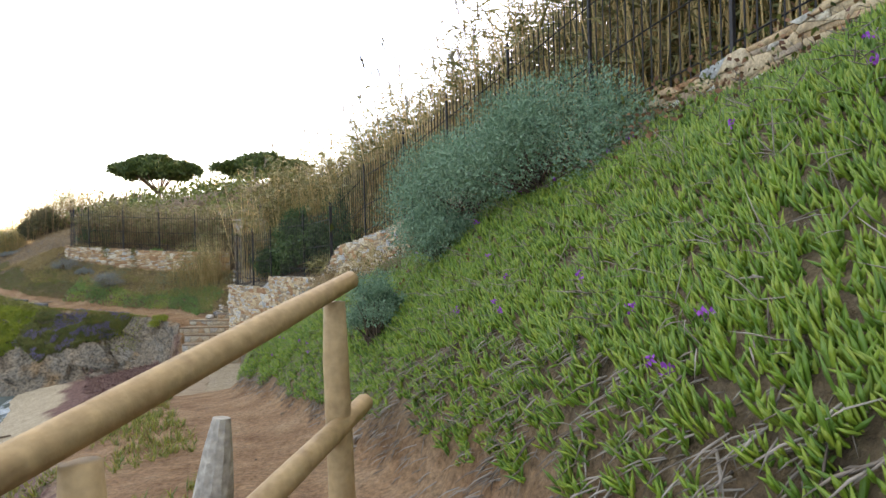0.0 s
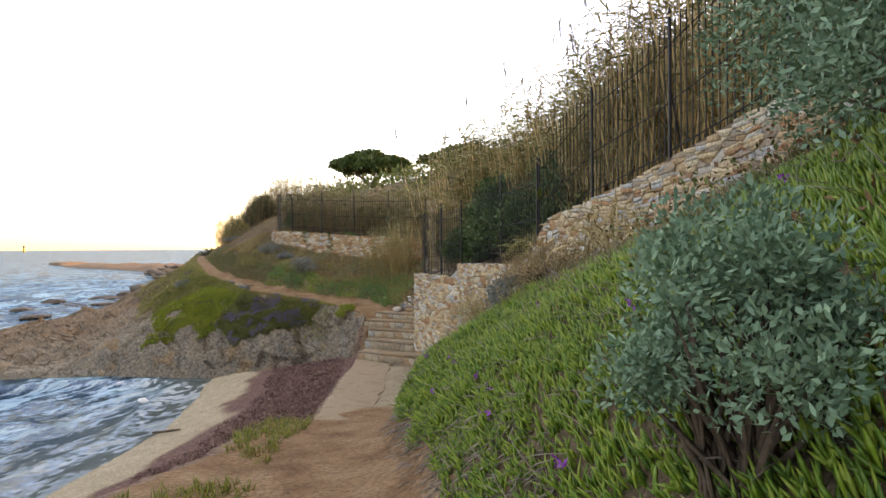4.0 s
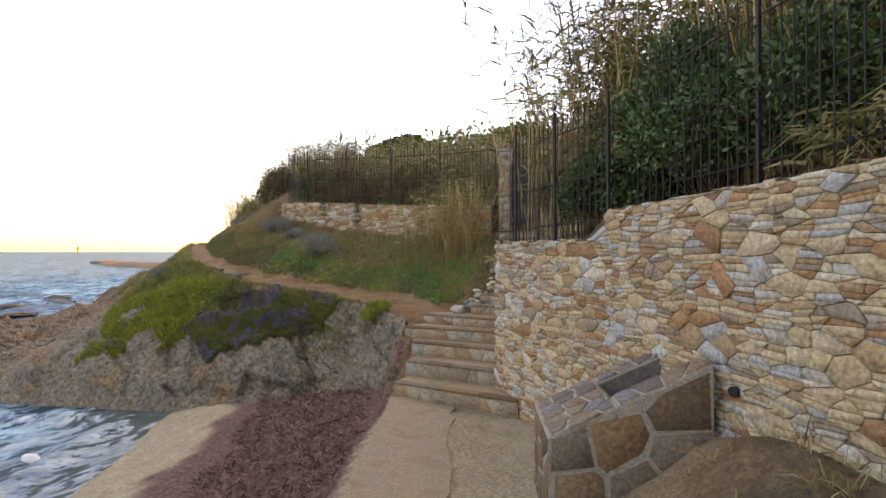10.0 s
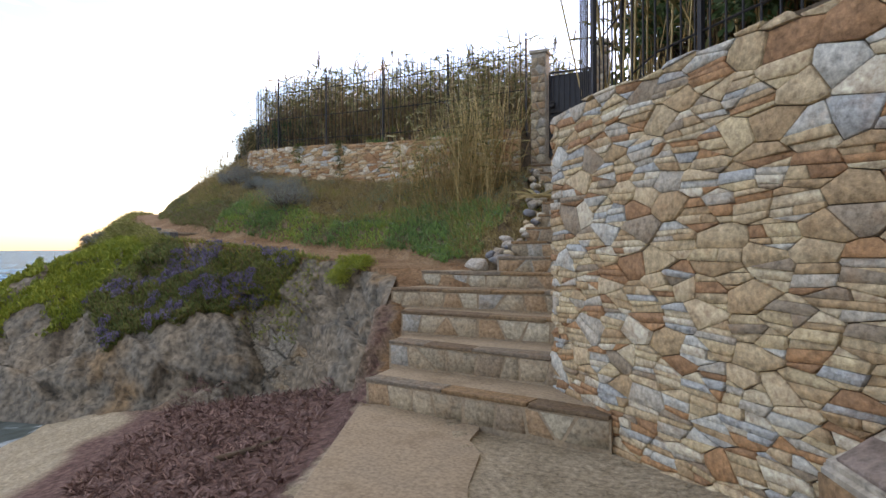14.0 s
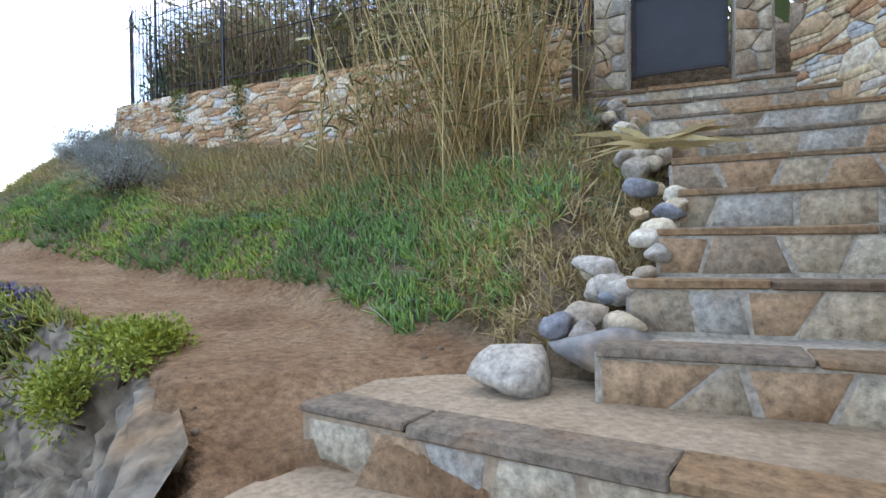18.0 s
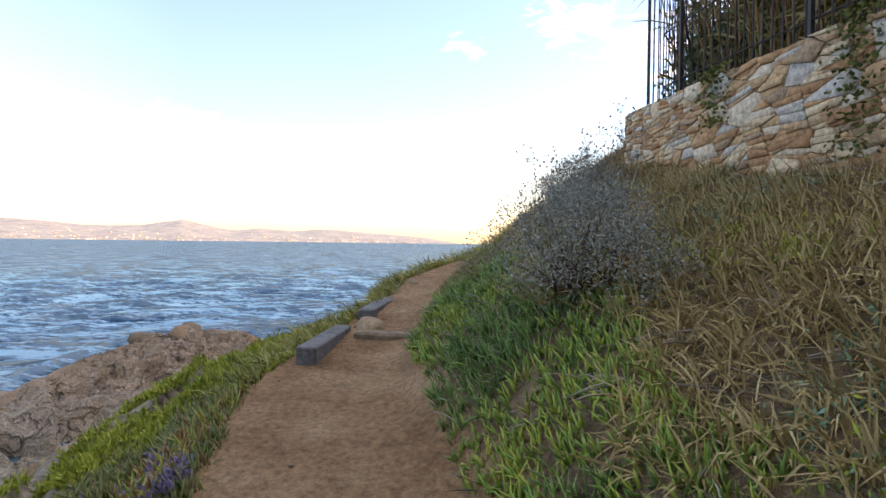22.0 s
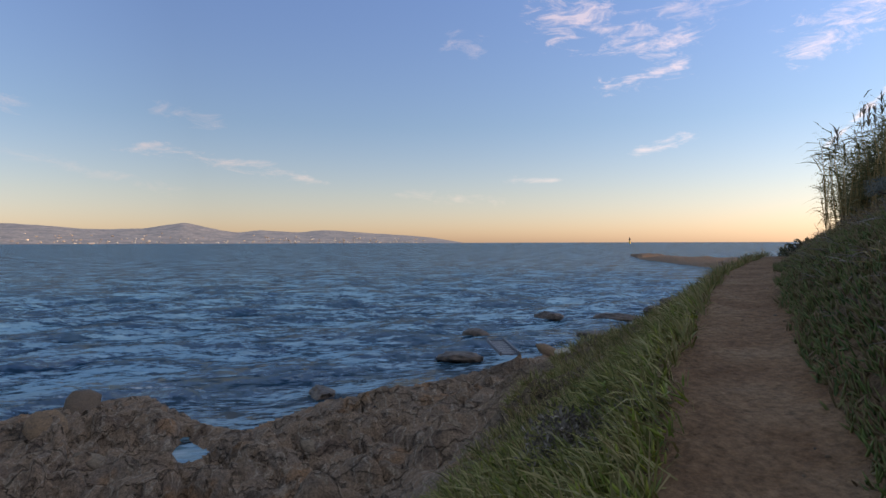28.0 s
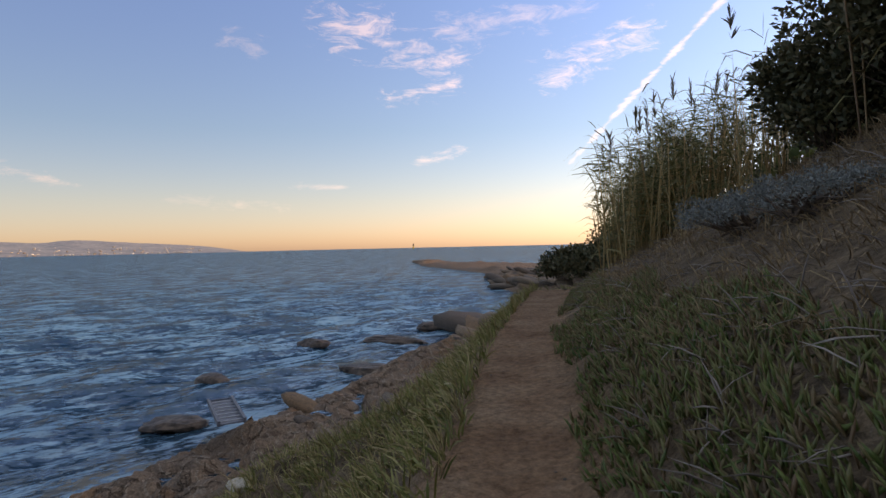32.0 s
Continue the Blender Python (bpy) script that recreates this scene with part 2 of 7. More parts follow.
M_STONE = stone_mat("wall stone", [(0.5, 0.37, 0.23), (0.56, 0.45, 0.31), (0.42, 0.28, 0.165), (0.45, 0.4, 0.33), (0.39, 0.4, 0.385), (0.55, 0.42, 0.26), (0.36, 0.19, 0.105), (0.6, 0.52, 0.4), (0.47, 0.32, 0.19), (0.31, 0.24, 0.175), (0.5, 0.485, 0.43), (0.52, 0.39, 0.25), (0.44, 0.23, 0.12), (0.57, 0.43, 0.28)], stain=(0.34, 0.17, 0.085), stain_amount=0.5)
M_STONE_RUST = stone_mat("rusty wall stone", [(0.47, 0.3, 0.17), (0.54, 0.42, 0.29), (0.4, 0.22, 0.12), (0.43, 0.29, 0.18), (0.42, 0.4, 0.36), (0.5, 0.33, 0.19), (0.36, 0.19, 0.1), (0.56, 0.48, 0.37), (0.44, 0.25, 0.135), (0.33, 0.23, 0.155)], stain=(0.36, 0.16, 0.075), stain_amount=0.6)
M_CHUNK = stone_mat("broken shore rock", [(0.15, 0.1, 0.066), (0.21, 0.15, 0.1), (0.17, 0.13, 0.098), (0.23, 0.14, 0.08), (0.12, 0.092, 0.072)], 0.85, (0.08, 0.06, 0.05), 0.8)
M_TANROCK = stone_mat("tan path rock", [(0.22, 0.15, 0.098), (0.27, 0.19, 0.125), (0.2, 0.145, 0.1)], 0.9, (0.2, 0.12, 0.07), 0.5)
M_IRON = mat("black iron", [(0.012, 0.012, 0.014), (0.03, 0.025, 0.025)], 8.0, 0.6, 0.1, 60.0, 0.1, spec=0.4)
M_WOOD = mat("peeled wood", [(0.33, 0.2, 0.1), (0.45, 0.3, 0.16), (0.26, 0.155, 0.08)], 7.0, 0.7, 0.2, 30.0, 0.12)


def sea_material():
    m = bpy.data.materials.new("sea water")
    m.use_nodes = True
    n, l = m.node_tree.nodes, m.node_tree.links
    b = n["Principled BSDF"]
    b.inputs["IOR"].default_value = 1.33
    tc = n.new("ShaderNodeTexCoord")

    def noise_tex(scale, detail, rough, stretch):
        mp = n.new("ShaderNodeMapping")
        mp.inputs["Scale"].default_value = stretch
        mp.inputs["Rotation"].default_value = (0, 0, radians(22))
        l.new(tc.outputs["Object"], mp.inputs["Vector"])
        a = n.new("ShaderNodeTexNoise")
        a.inputs["Scale"].default_value, a.inputs["Detail"].default_value, a.inputs["Roughness"].default_value = scale, detail, rough
        a.inputs["Distortion"].default_value = 0.4
        l.new(mp.outputs[0], a.inputs["Vector"])
        return a.outputs["Fac"]

    def plus(a, k, c):
        m_ = n.new("ShaderNodeMath")
        m_.operation = "MULTIPLY_ADD"
        m_.inputs[1].default_value = k
        l.new(a, m_.inputs[0])
        l.new(c, m_.inputs[2])
        return m_.outputs[0]

    def slope(fac, k, base):
        """A normal tilted by the three channels of a noise."""
        v = n.new("ShaderNodeVectorMath")
        v.operation = "MULTIPLY_ADD"
        l.new(fac.node.outputs["Color"], v.inputs[0])
        v.inputs[1].default_value = (k, k, 0.0)
        v.inputs[2].default_value = (-k / 2, -k / 2, 0.0)
        w = n.new("ShaderNodeVectorMath")
        l.new(v.outputs[0], w.inputs[0])
        l.new(base, w.inputs[1])
        return w.outputs[0]

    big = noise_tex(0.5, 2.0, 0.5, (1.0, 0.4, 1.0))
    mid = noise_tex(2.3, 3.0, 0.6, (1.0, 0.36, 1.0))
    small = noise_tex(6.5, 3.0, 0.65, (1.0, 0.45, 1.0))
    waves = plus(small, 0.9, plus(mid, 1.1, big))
    geo = n.new("ShaderNodeNewGeometry")
    nrm = slope(small, 2.0, slope(mid, 2.6, slope(big, 0.8, geo.outputs["Normal"])))
    unit_n = n.new("ShaderNodeVectorMath")
    unit_n.operation = "NORMALIZE"
    l.new(nrm, unit_n.inputs[0])
    l.new(unit_n.outputs[0], b.inputs["Normal"])
    at = n.new("ShaderNodeVertexColor")
    at.layer_name = "surf"
    sp = n.new("ShaderNodeSeparateColor")
    l.new(at.outputs["Color"], sp.inputs[0])
    lace = noise_tex(2.6, 8.0, 0.7, (1.0, 0.8, 1.0))
    f = n.new("ShaderNodeMath")
    f.operation = "MULTIPLY_ADD"
    f.inputs[1].default_value = 0.38
    l.new(sp.outputs[0], f.inputs[0])
    l.new(lace, f.inputs[2])
    g = n.new("ShaderNodeMapRange")
    g.inputs["From Min"].default_value, g.inputs["From Max"].default_value = 0.86, 1.08
    l.new(f.outputs[0], g.inputs["Value"])
    shal = n.new("ShaderNodeMix")
    shal.data_type = "RGBA"
    # ripple light and shade put into the base colour: pale crests, dark troughs
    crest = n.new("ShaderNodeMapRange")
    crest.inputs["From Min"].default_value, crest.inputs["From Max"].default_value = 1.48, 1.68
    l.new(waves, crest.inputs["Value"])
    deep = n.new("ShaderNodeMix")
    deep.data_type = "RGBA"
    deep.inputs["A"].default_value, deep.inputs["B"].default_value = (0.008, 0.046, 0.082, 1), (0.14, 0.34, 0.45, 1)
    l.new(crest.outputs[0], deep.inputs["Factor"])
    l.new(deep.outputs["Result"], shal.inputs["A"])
    shal.inputs["B"].default_value = (0.085, 0.105, 0.095, 1)
    l.new(sp.outputs[1], shal.inputs["Factor"])
    mix = n.new("ShaderNodeMix")
    mix.data_type = "RGBA"
    mix.inputs["B"].default_value = (0.75, 0.76, 0.76, 1)
    l.new(g.outputs[0], mix.inputs["Factor"])
    l.new(shal.outputs["Result"], mix.inputs["A"])
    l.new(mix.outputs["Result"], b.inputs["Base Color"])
    r = n.new("ShaderNodeMapRange")
    r.inputs["To Min"].default_value, r.inputs["To Max"].default_value = 0.1, 0.75
    b.inputs["Specular IOR Level"].default_value = 0.0
    l.new(g.outputs[0], r.inputs["Value"])
    l.new(r.outputs[0], b.inputs["Roughness"])
    shine = n.new("ShaderNodeBsdfGlossy")
    shine.inputs["Color"].default_value, shine.inputs["Roughness"].default_value = (0.8, 0.9, 1.0, 1), 0.12
    l.new(unit_n.outputs[0], shine.inputs["Normal"])
    both = n.new("ShaderNodeMixShader")
    both.inputs[0].default_value = 0.19
    l.new(b.outputs[0], both.inputs[1])
    l.new(shine.outputs[0], both.inputs[2])
    l.new(both.outputs[0], n["Material Output"].inputs["Surface"])
    return m


M_SEA = sea_material()


# ---- building helpers ----
def part(name, bm, material, parent=None, label="", smooth=False):
    me = bpy.data.meshes.new(name)
    bm.to_mesh(me)
    bm.free()
    me.materials.append(material)
    if smooth:
        me.polygons.foreach_set("use_smooth", [True] * len(me.polygons))
    ob = new(name, me)
    ob.parent = parent
    if label:
        tagged(ob, label)
    return ob


def add_box(bm, m, sx, sy, sz, bevel=0.0, jitter=0.0):
    made = bmesh.ops.create_cube(bm, size=1, matrix=m @ Matrix.Diagonal((sx, sy, sz, 1)))["verts"]
    if jitter:
        for v in made:
            v.co += Vector([random.uniform(-jitter, jitter) for _ in range(3)])
    if bevel:
        bmesh.ops.bevel(bm, geom=list({e for v in made for e in v.link_edges}), offset=bevel, segments=1, affect="EDGES")


def add_rod(bm, a, b, r0, r1=None, n=8):
    a, b = Vector(a), Vector(b)
    d = b - a
    bmesh.ops.create_cone(bm, cap_ends=True, segments=n, radius1=r0, radius2=r0 if r1 is None else r1, depth=d.length,
                          matrix=Matrix.Translation((a + b) / 2) @ d.to_track_quat("Z", "Y").to_matrix().to_4x4())


def along(line, step):
    """Points every step metres along a polyline of (x, y, ...): the values and the unit heading."""
    line = [np.array(p, float) for p in line]
    out, left = [], 0.0
    for p, q in zip(line, line[1:]):
        far = np.hypot(*(q - p)[:2])
        d = left
        while d < far:
            out.append((p + (q - p) * d / far, (q - p)[:2] / far))
            d += step
        left = d - far
    return out


# ---- the lie of the land ----
WALL_A = [(3.8, -1.0, 7.0), (2.9, 2.0, 6.7), (1.8, 5.2, 6.4), (0.4, 8.4, 6.1), (-1.69, 12.1, 5.5), (-3.3, 14.3, 5.1), (-3.9, 15.0, 4.35), (-4.9, 16.3, 4.28), (-6.4, 18.1, 4.24), (-6.6, 18.25, 3.9), (-8.14, 19.6, 3.88), (-8.6, 20.1, 3.86), (-8.66, 20.7, 3.86),
          (-8.3, 21.4, 3.9), (-7.5, 22.3, 4.2)]
WALL_B = [(-6.4, 22.2, 5.3), (-7.5, 22.6, 5.3), (-8.2, 24.2, 5.3), (-9.1, 25.75, 5.3)]
WALL_C = [(-10.9, 25.75, 5.05), (-12.5, 25.95, 5.1), (-14.6, 26.25, 5.2), (-16.7, 26.5, 5.35), (-19.2, 26.85, 5.5), (-19.8, 27.2, 5.52), (-20.1, 28.0, 5.6), (-20.2, 31.0, 5.9)]
STATIONS = []


def station(x, y, z, left, right):
    """A place on the footpath, with the ground beside it as (metres from the path's middle, metres above it)."""
    STATIONS.append((x, y, z, left, right))


HILL = [(9.0, 4.2), (16.0, 6.0), (40.0, 9.0)]
station(1.0, -12, 3.2, (0.6, 0.9), [(0.6, 0.1), (1.0, 1.2), (2.0, 2.4), (3.2, 3.3), (4.2, 3.6)] + HILL)
station(0.3, -2.0, 3.5, (0.6, 0.9), [(0.5, 0.1), (0.9, 1.2), (2.0, 2.4), (3.2, 3.45), (4.2, 3.8)] + HILL)
station(0.0, 1.2, 3.65, (0.6, 0.9), [(0.45, 0.1), (0.85, 0.95), (2.0, 2.15), (3.2, 3.1), (4.2, 3.45)] + HILL)
station(-0.6, 3.3, 3.4, (1.2, 0.9), [(0.45, 0.1), (0.9, 1.1), (2.0, 2.2), (3.2, 3.0), (4.0, 3.2)] + HILL)
station(-2.2, 6.2, 3.0, (2.1, 0.9), [(0.5, 0.1), (1, 0.8), (2, 1.9), (3.3, 2.9), (3.95, 2.98), (4.8, 3.2)] + HILL)
station(-3.6, 8.4, 2.75, (2.1, 0.9), [(0.5, 0.1), (1, 0.7), (2, 1.5), (3.1, 2.1), (3.75, 2.18), (4.6, 3)] + HILL)
station(-4.7, 10.1, 2.4, (1.5, 0.9), [(0.5, 0.1), (1, 0.6), (2, 1.25), (2.9, 1.7), (3.55, 1.78), (4.4, 3.1)] + HILL)
station(-5.5, 12.0, 2.05, (1.5, 3.0), [(0.6, 0.1), (1.2, 0.5), (2, 0.95), (2.6, 1.3), (3.25, 1.38), (4.1, 3.1)] + HILL)
station(-6.3, 14.0, 1.4, (1.55, 6.0), [(0.7, 0.08), (1.4, 0.42), (2, 0.7), (2.3, 0.85), (2.95, 0.93), (3.8, 2.9)] + HILL)
station(-7.2, 15.6, 1.24, (1.4, 8.0), [(0.5, 0), (1, 0.08), (1.8, 0.45), (2.1, 0.7), (2.85, 0.78), (3.7, 2.8)] + HILL)
station(-8.4, 18.0, 1.22, (1.3, 8.0), [(0.5, 0), (0.9, 0), (1.3, 0.05), (1.8, 0.1), (2.45, 0.18), (3.3, 2.6)] + HILL)
station(-9.3, 19.6, 1.15, (1.0, 8.0), [(0.5, 0), (0.7, 0), (1.2, 0), (1.5, 0.05), (2.15, 0.13), (3, 2.5)] + HILL)
station(-10.3, 21.4, 1.9, (0.75, 3.0), [(0.4, 0), (1, 0), (1.6, 0.1), (2, 0.5), (2.75, 0.58), (3.6, 2)] + HILL)
station(-11.1, 22.3, 2.42, (0.7, 2.5), [(0.4, 0), (0.8, 0.05), (1.6, 0.8), (2.8, 1.5), (3.55, 1.58), (4.4, 2.2)] + HILL)
station(-12.3, 22.95, 2.48, (0.75, 2.2), [(0.45, 0.05), (0.8, 0.4), (1.6, 1), (2.7, 1.6), (3.45, 1.68), (4.3, 2.5)] + HILL)
station(-13.8, 23.2, 2.62, (0.75, 2.0), [(0.5, 0.05), (0.9, 0.5), (1.7, 1), (2.9, 1.55), (3.45, 1.63), (4.3, 2.45)] + HILL)
station(-15.6, 23.4, 2.78, (0.9, 1.5), [(0.5, 0.05), (0.9, 0.5), (1.7, 1), (2.9, 1.5), (3.45, 1.58), (4.3, 2.4)] + HILL)
station(-17.5, 23.6, 2.92, (0.75, 1.5), [(0.3, 0.05), (0.6, 0.5), (1.5, 1), (2.8, 1.45), (3.35, 1.53), (4.2, 2.3)] + HILL)
station(-19.2, 24.2, 3.15, (0.48, 1.2), [(0.25, 0.05), (0.6, 0.42), (1.4, 1.0), (2.6, 1.5), (3.15, 1.68), (4, 2.2)] + HILL)
station(-21.2, 25.0, 3.42, (0.48, 1.0), [(0.3, 0.05), (0.7, 0.33), (1.4, 0.95), (2.6, 1.75), (3.55, 1.98), (4.4, 2.4)] + HILL)
station(-23.2, 26.4, 3.72, (0.38, 0.9), [(0.42, 0.05), (0.7, 0.4), (1.5, 1.0), (2.6, 1.8), (3.6, 2.4)] + HILL)
station(-25.6, 28.4, 3.95, (0.3, 0.8), [(0.35, 0.05), (0.6, 0.35), (1.4, 0.9), (2.5, 1.6), (3.6, 2.4)] + HILL)
station(-28.4, 31.0, 4.05, (0.35, 0.7), [(0.4, 0.05), (0.7, 0.35), (1.5, 0.9), (2.6, 1.5), (3.6, 2.2)] + HILL)
station(-31.4, 34.4, 4.15, (0.4, 0.85), [(0.4, 0.05), (0.7, 0.3), (1.5, 0.6), (2.6, 1.2), (3.6, 1.8)] + HILL)
station(-35.5, 41.0, 3.6, (0.6, 0.9), [(0.5, 0.05), (0.8, 0.3), (1.5, 0.6), (2.6, 1.2), (3.6, 1.8)] + HILL)
station(-40.0, 52.0, 2.6, (1.0, 0.3), [(0.5, 0.05), (0.8, 0.2), (1.5, 0.4), (2.6, 0.9), (3.6, 1.4)] + HILL)
station(-52.0, 72.0, 1.8, (2.0, 0.2), [(0.5, 0.05), (0.8, 0.2), (1.5, 0.3), (2.6, 0.6), (3.6, 1.0)] + HILL)

COAST = [(-9.0, -14.0), (-10.5, 2.0), (-11.7, 10.0), (-13.3, 15.2), (-15.2, 18.2), (-16.8, 20.4), (-18.4, 19.9), (-22.8, 18.0), (-26.0, 15.4), (-32.0, 16.2), (-37.0, 17.0),
         (-38.2, 19.6), (-35.2, 21.6), (-34.4, 22.6), (-36.6, 24.6), (-37.9, 27.8), (-40.1, 31.0), (-42.0, 34.5), (-44.5, 37.5), (-47.5, 41.0), (-49.5, 45.8), (-53.5, 52.0), (-60.0, 62.0), (-78.0, 70.0), (-84.0, 76.0), (-100.0, 88.0), (-150.0, 104.0), (-164.0, 111.0), (-150.0, 120.0), (-110.0, 125.0), (-100.0, 180.0)]

# the rock face of the cove: its foot and its crest
FOOT = [(-11.0, 20.55, 0.45), (-11.7, 20.6, 0.35), (-12.6, 21.0, 0.3), (-13.3, 21.6, 0.35), (-14.2, 21.3, 0.2), (-15.3, 20.55, 0.0), (-17.2, 19.9, -0.15), (-19.8, 19.0, -0.15), (-22.5, 18.4, -0.15)]
CREST = [(-11.0, 21.0, 1.98), (-11.2, 21.6, 2.32), (-11.95, 22.1, 2.44), (-12.8, 22.4, 2.5), (-14.0, 22.6, 2.58), (-15.6, 22.65, 2.72), (-17.2, 22.75, 2.8), (-18.8, 23.2, 2.9), (-20.5, 23.7, 2.9)]


def noise_grid(x, y, scale, seed=0, octaves=4):
    """Smooth value noise in numpy, about -1 to 1."""
    out, amp, total = np.zeros_like(x), 1.0, 0.0
    for o in range(octaves):
        rs = np.random.RandomState(seed + 17 * o)
        table = rs.uniform(-1, 1, (64, 64))
        u, v = x * scale * 2**o + 31.7 * o, y * scale * 2**o + 11.3 * o
        i, j = np.floor(u).astype(int), np.floor(v).astype(int)
        f, g = u - i, v - j
        f, g = f * f * (3 - 2 * f), g * g * (3 - 2 * g)
        t = lambda a, b: table[a % 64, b % 64]
        out += amp * ((t(i, j) * (1 - f) + t(i + 1, j) * f) * (1 - g) + (t(i, j + 1) * (1 - f) + t(i + 1, j + 1) * f) * g)
        total += amp
        amp *= 0.5
    return out / total


def blocks(x, y, wide, deep, seed):
    """Broken slabs: each cell of a skewed pattern has a height and a tilt of its own, about -1 to 1; and the distance to its seam."""
    c, s = math.cos(radians(35)), math.sin(radians(35))
    u, v = (c * x + s * y) / wide, (c * y - s * x) / deep
    table = np.random.RandomState(seed).rand(64, 64, 5)
    i0, j0 = np.floor(u).astype(int), np.floor(v).astype(int)
    best, second, h = np.full(x.shape, 9.0), np.full(x.shape, 9.0), np.zeros_like(x)
    for di in (-1, 0, 1):
        for dj in (-1, 0, 1):
            t = table[(i0 + di) % 64, (j0 + dj) % 64]
            a, b = u - (i0 + di + t[..., 0]), v - (j0 + dj + t[..., 1])
            d = np.hypot(a, b)
            hit = d < best
            second = np.where(hit, best, np.minimum(second, d))
            h = np.where(hit, 2 * t[..., 2] - 1 + (t[..., 3] - 0.5) * 1.6 * a + (t[..., 4] - 0.2) * 1.6 * b, h)
            best = np.where(hit, d, best)
    return h, second - best


def near_line(x, y, line):
    """Distance to a polyline, the side (+ right), and where along it: segment and share."""
    best = np.full(x.shape, 1e9)
    side, seg, share = np.zeros_like(x), np.zeros(x.shape, int), np.zeros_like(x)
    for k, (p, q) in enumerate(zip(line, line[1:])):
        dx, dy = q[0] - p[0], q[1] - p[1]
        l2 = dx * dx + dy * dy
        t = ((x - p[0]) * dx + (y - p[1]) * dy) / l2
        tc = np.clip(t, 0, 1)
        ex, ey = x - (p[0] + tc * dx), y - (p[1] + tc * dy)
        d = np.hypot(ex, ey)
        hit = d < best
        s = np.sign(dy * (x - p[0]) - dx * (y - p[1]))
        best = np.where(hit, d, best)
        side, seg, share = np.where(hit, s, side), np.where(hit, k, seg), np.where(hit, tc, share)
    return best, side, seg, share


def land(x, y):
    """Height of the ground, metres from the path's middle (+ to the hill), metres inland of the waterline, and the place along the path."""
    x, y = np.asarray(x, float), np.asarray(y, float)
    d, side, seg, share = near_line(x, y, STATIONS)
    off = d * np.where(side >= 0, 1, -1)
    along_path = seg + share
    ks = np.arange(len(STATIONS))
    zp = np.interp(along_path, ks, [s[2] for s in STATIONS])
    # the hill's side, blended between the two stations
    wob = 0.25 * noise_grid(x, y, 0.5, 5, 3)
    dr = np.maximum(d + wob * np.clip(d - 0.3, 0, 1) * 0.5, 0)
    up = np.zeros_like(x)
    for k, s in enumerate(STATIONS):
        w = np.clip(1 - np.abs(along_path - k), 0, 1)
        use = w > 0
        if use.any():
            up[use] += w[use] * np.interp(dr[use], [0] + [p[0] for p in s[4]], [0] + [p[1] for p in s[4]])
    up = up + np.interp(along_path, [4.3, 5.3, 6, 7, 7.25, 7.55], [0, 0.12, 0.35, 0.6, 0.35, 0]) * np.clip((d - 0.45) / 0.4, 0, 1) * np.clip((3.2 - d) / 0.8, 0, 1)
    # the shore
    dc, cs, _, _ = near_line(x, y, COAST)
    inland = dc * np.where(cs >= 0, 1, -1)
    beach = np.clip((x + 17.2) / 1.0, 0, 1) * np.clip((21.3 + 0.15 * (x + 13) - y) / 0.8, 0, 1)
    rough = noise_grid(x, y, 0.45, 2, 5)
    crag = np.abs(noise_grid(x + 0.4 * y, y, 0.8, 9, 4))
    jag = np.abs(noise_grid(0.8 * x - 0.6 * y, 0.35 * (0.6 * x + 0.8 * y), 1.6, 12, 4))
    broken = np.zeros_like(x)
    sea_side = (side < 0) & (d > 0.3) & (dc < 25)
    if sea_side.any():
        slab, seam = blocks(x[sea_side], y[sea_side], 2.5, 1.1, 61)
        chip, seam2 = blocks(x[sea_side], y[sea_side], 0.9, 0.4, 62)
        splinter, seam3 = blocks(x[sea_side] + 5.3, y[sea_side], 0.42, 0.17, 63)
        broken[sea_side] = 0.035 * splinter - 0.05 * np.clip(1 - seam3 / 0.15, 0, 1) + 0.27 * slab + 0.06 * chip - 0.22 * np.clip(1 - seam / 0.1, 0, 1) - 0.1 * np.clip(1 - seam2 / 0.14, 0, 1)
    rock = np.where(inland > 0, 0.08 + broken * np.clip(inland * 1.2, 0, 1) + np.minimum(inland * 0.14, 0.55) + 0.4 * rough * np.clip(inland, 0, 1) - 0.3 * crag * np.clip(inland * 0.7, 0, 1) - 0.2 * jag * np.clip(inland * 0.7, 0, 1) + 0.12, inland * 0.5)
    sand = np.where(inland > 0, 0.03 + 0.21 * inland + 0.03 * noise_grid(x, y, 1.2, 3, 3), inland * 0.18)
    shore = np.maximum(beach * sand + (1 - beach) * rock, -1.5)
    edge = np.interp(along_path, ks, [s[3][0] for s in STATIONS])
    slope = np.interp(along_path, ks, [s[3][1] for s in STATIONS])
    stone = 1 - np.clip((y - 3) * 0.2, 0, 1) * np.clip((19.6 - y) * 1.0, 0, 1)
    over = np.maximum(d - edge - stone * 0.25 * rough, 0)
    fall = zp - over * slope * (1 + 0.5 * stone * rough) - 0.3 * stone * crag * np.clip(over, 0, 1) - 0.3 * stone * jag * np.clip(over * 1.5, 0, 1) + 0.9 * broken * stone * np.clip(over * 1.2, 0, 1) * (along_path < 20)
    flat = 0.02 * noise_grid(x, y, 1.5, 4, 4)
    h = np.where(side >= 0, zp + up, np.maximum(fall, shore)) + flat
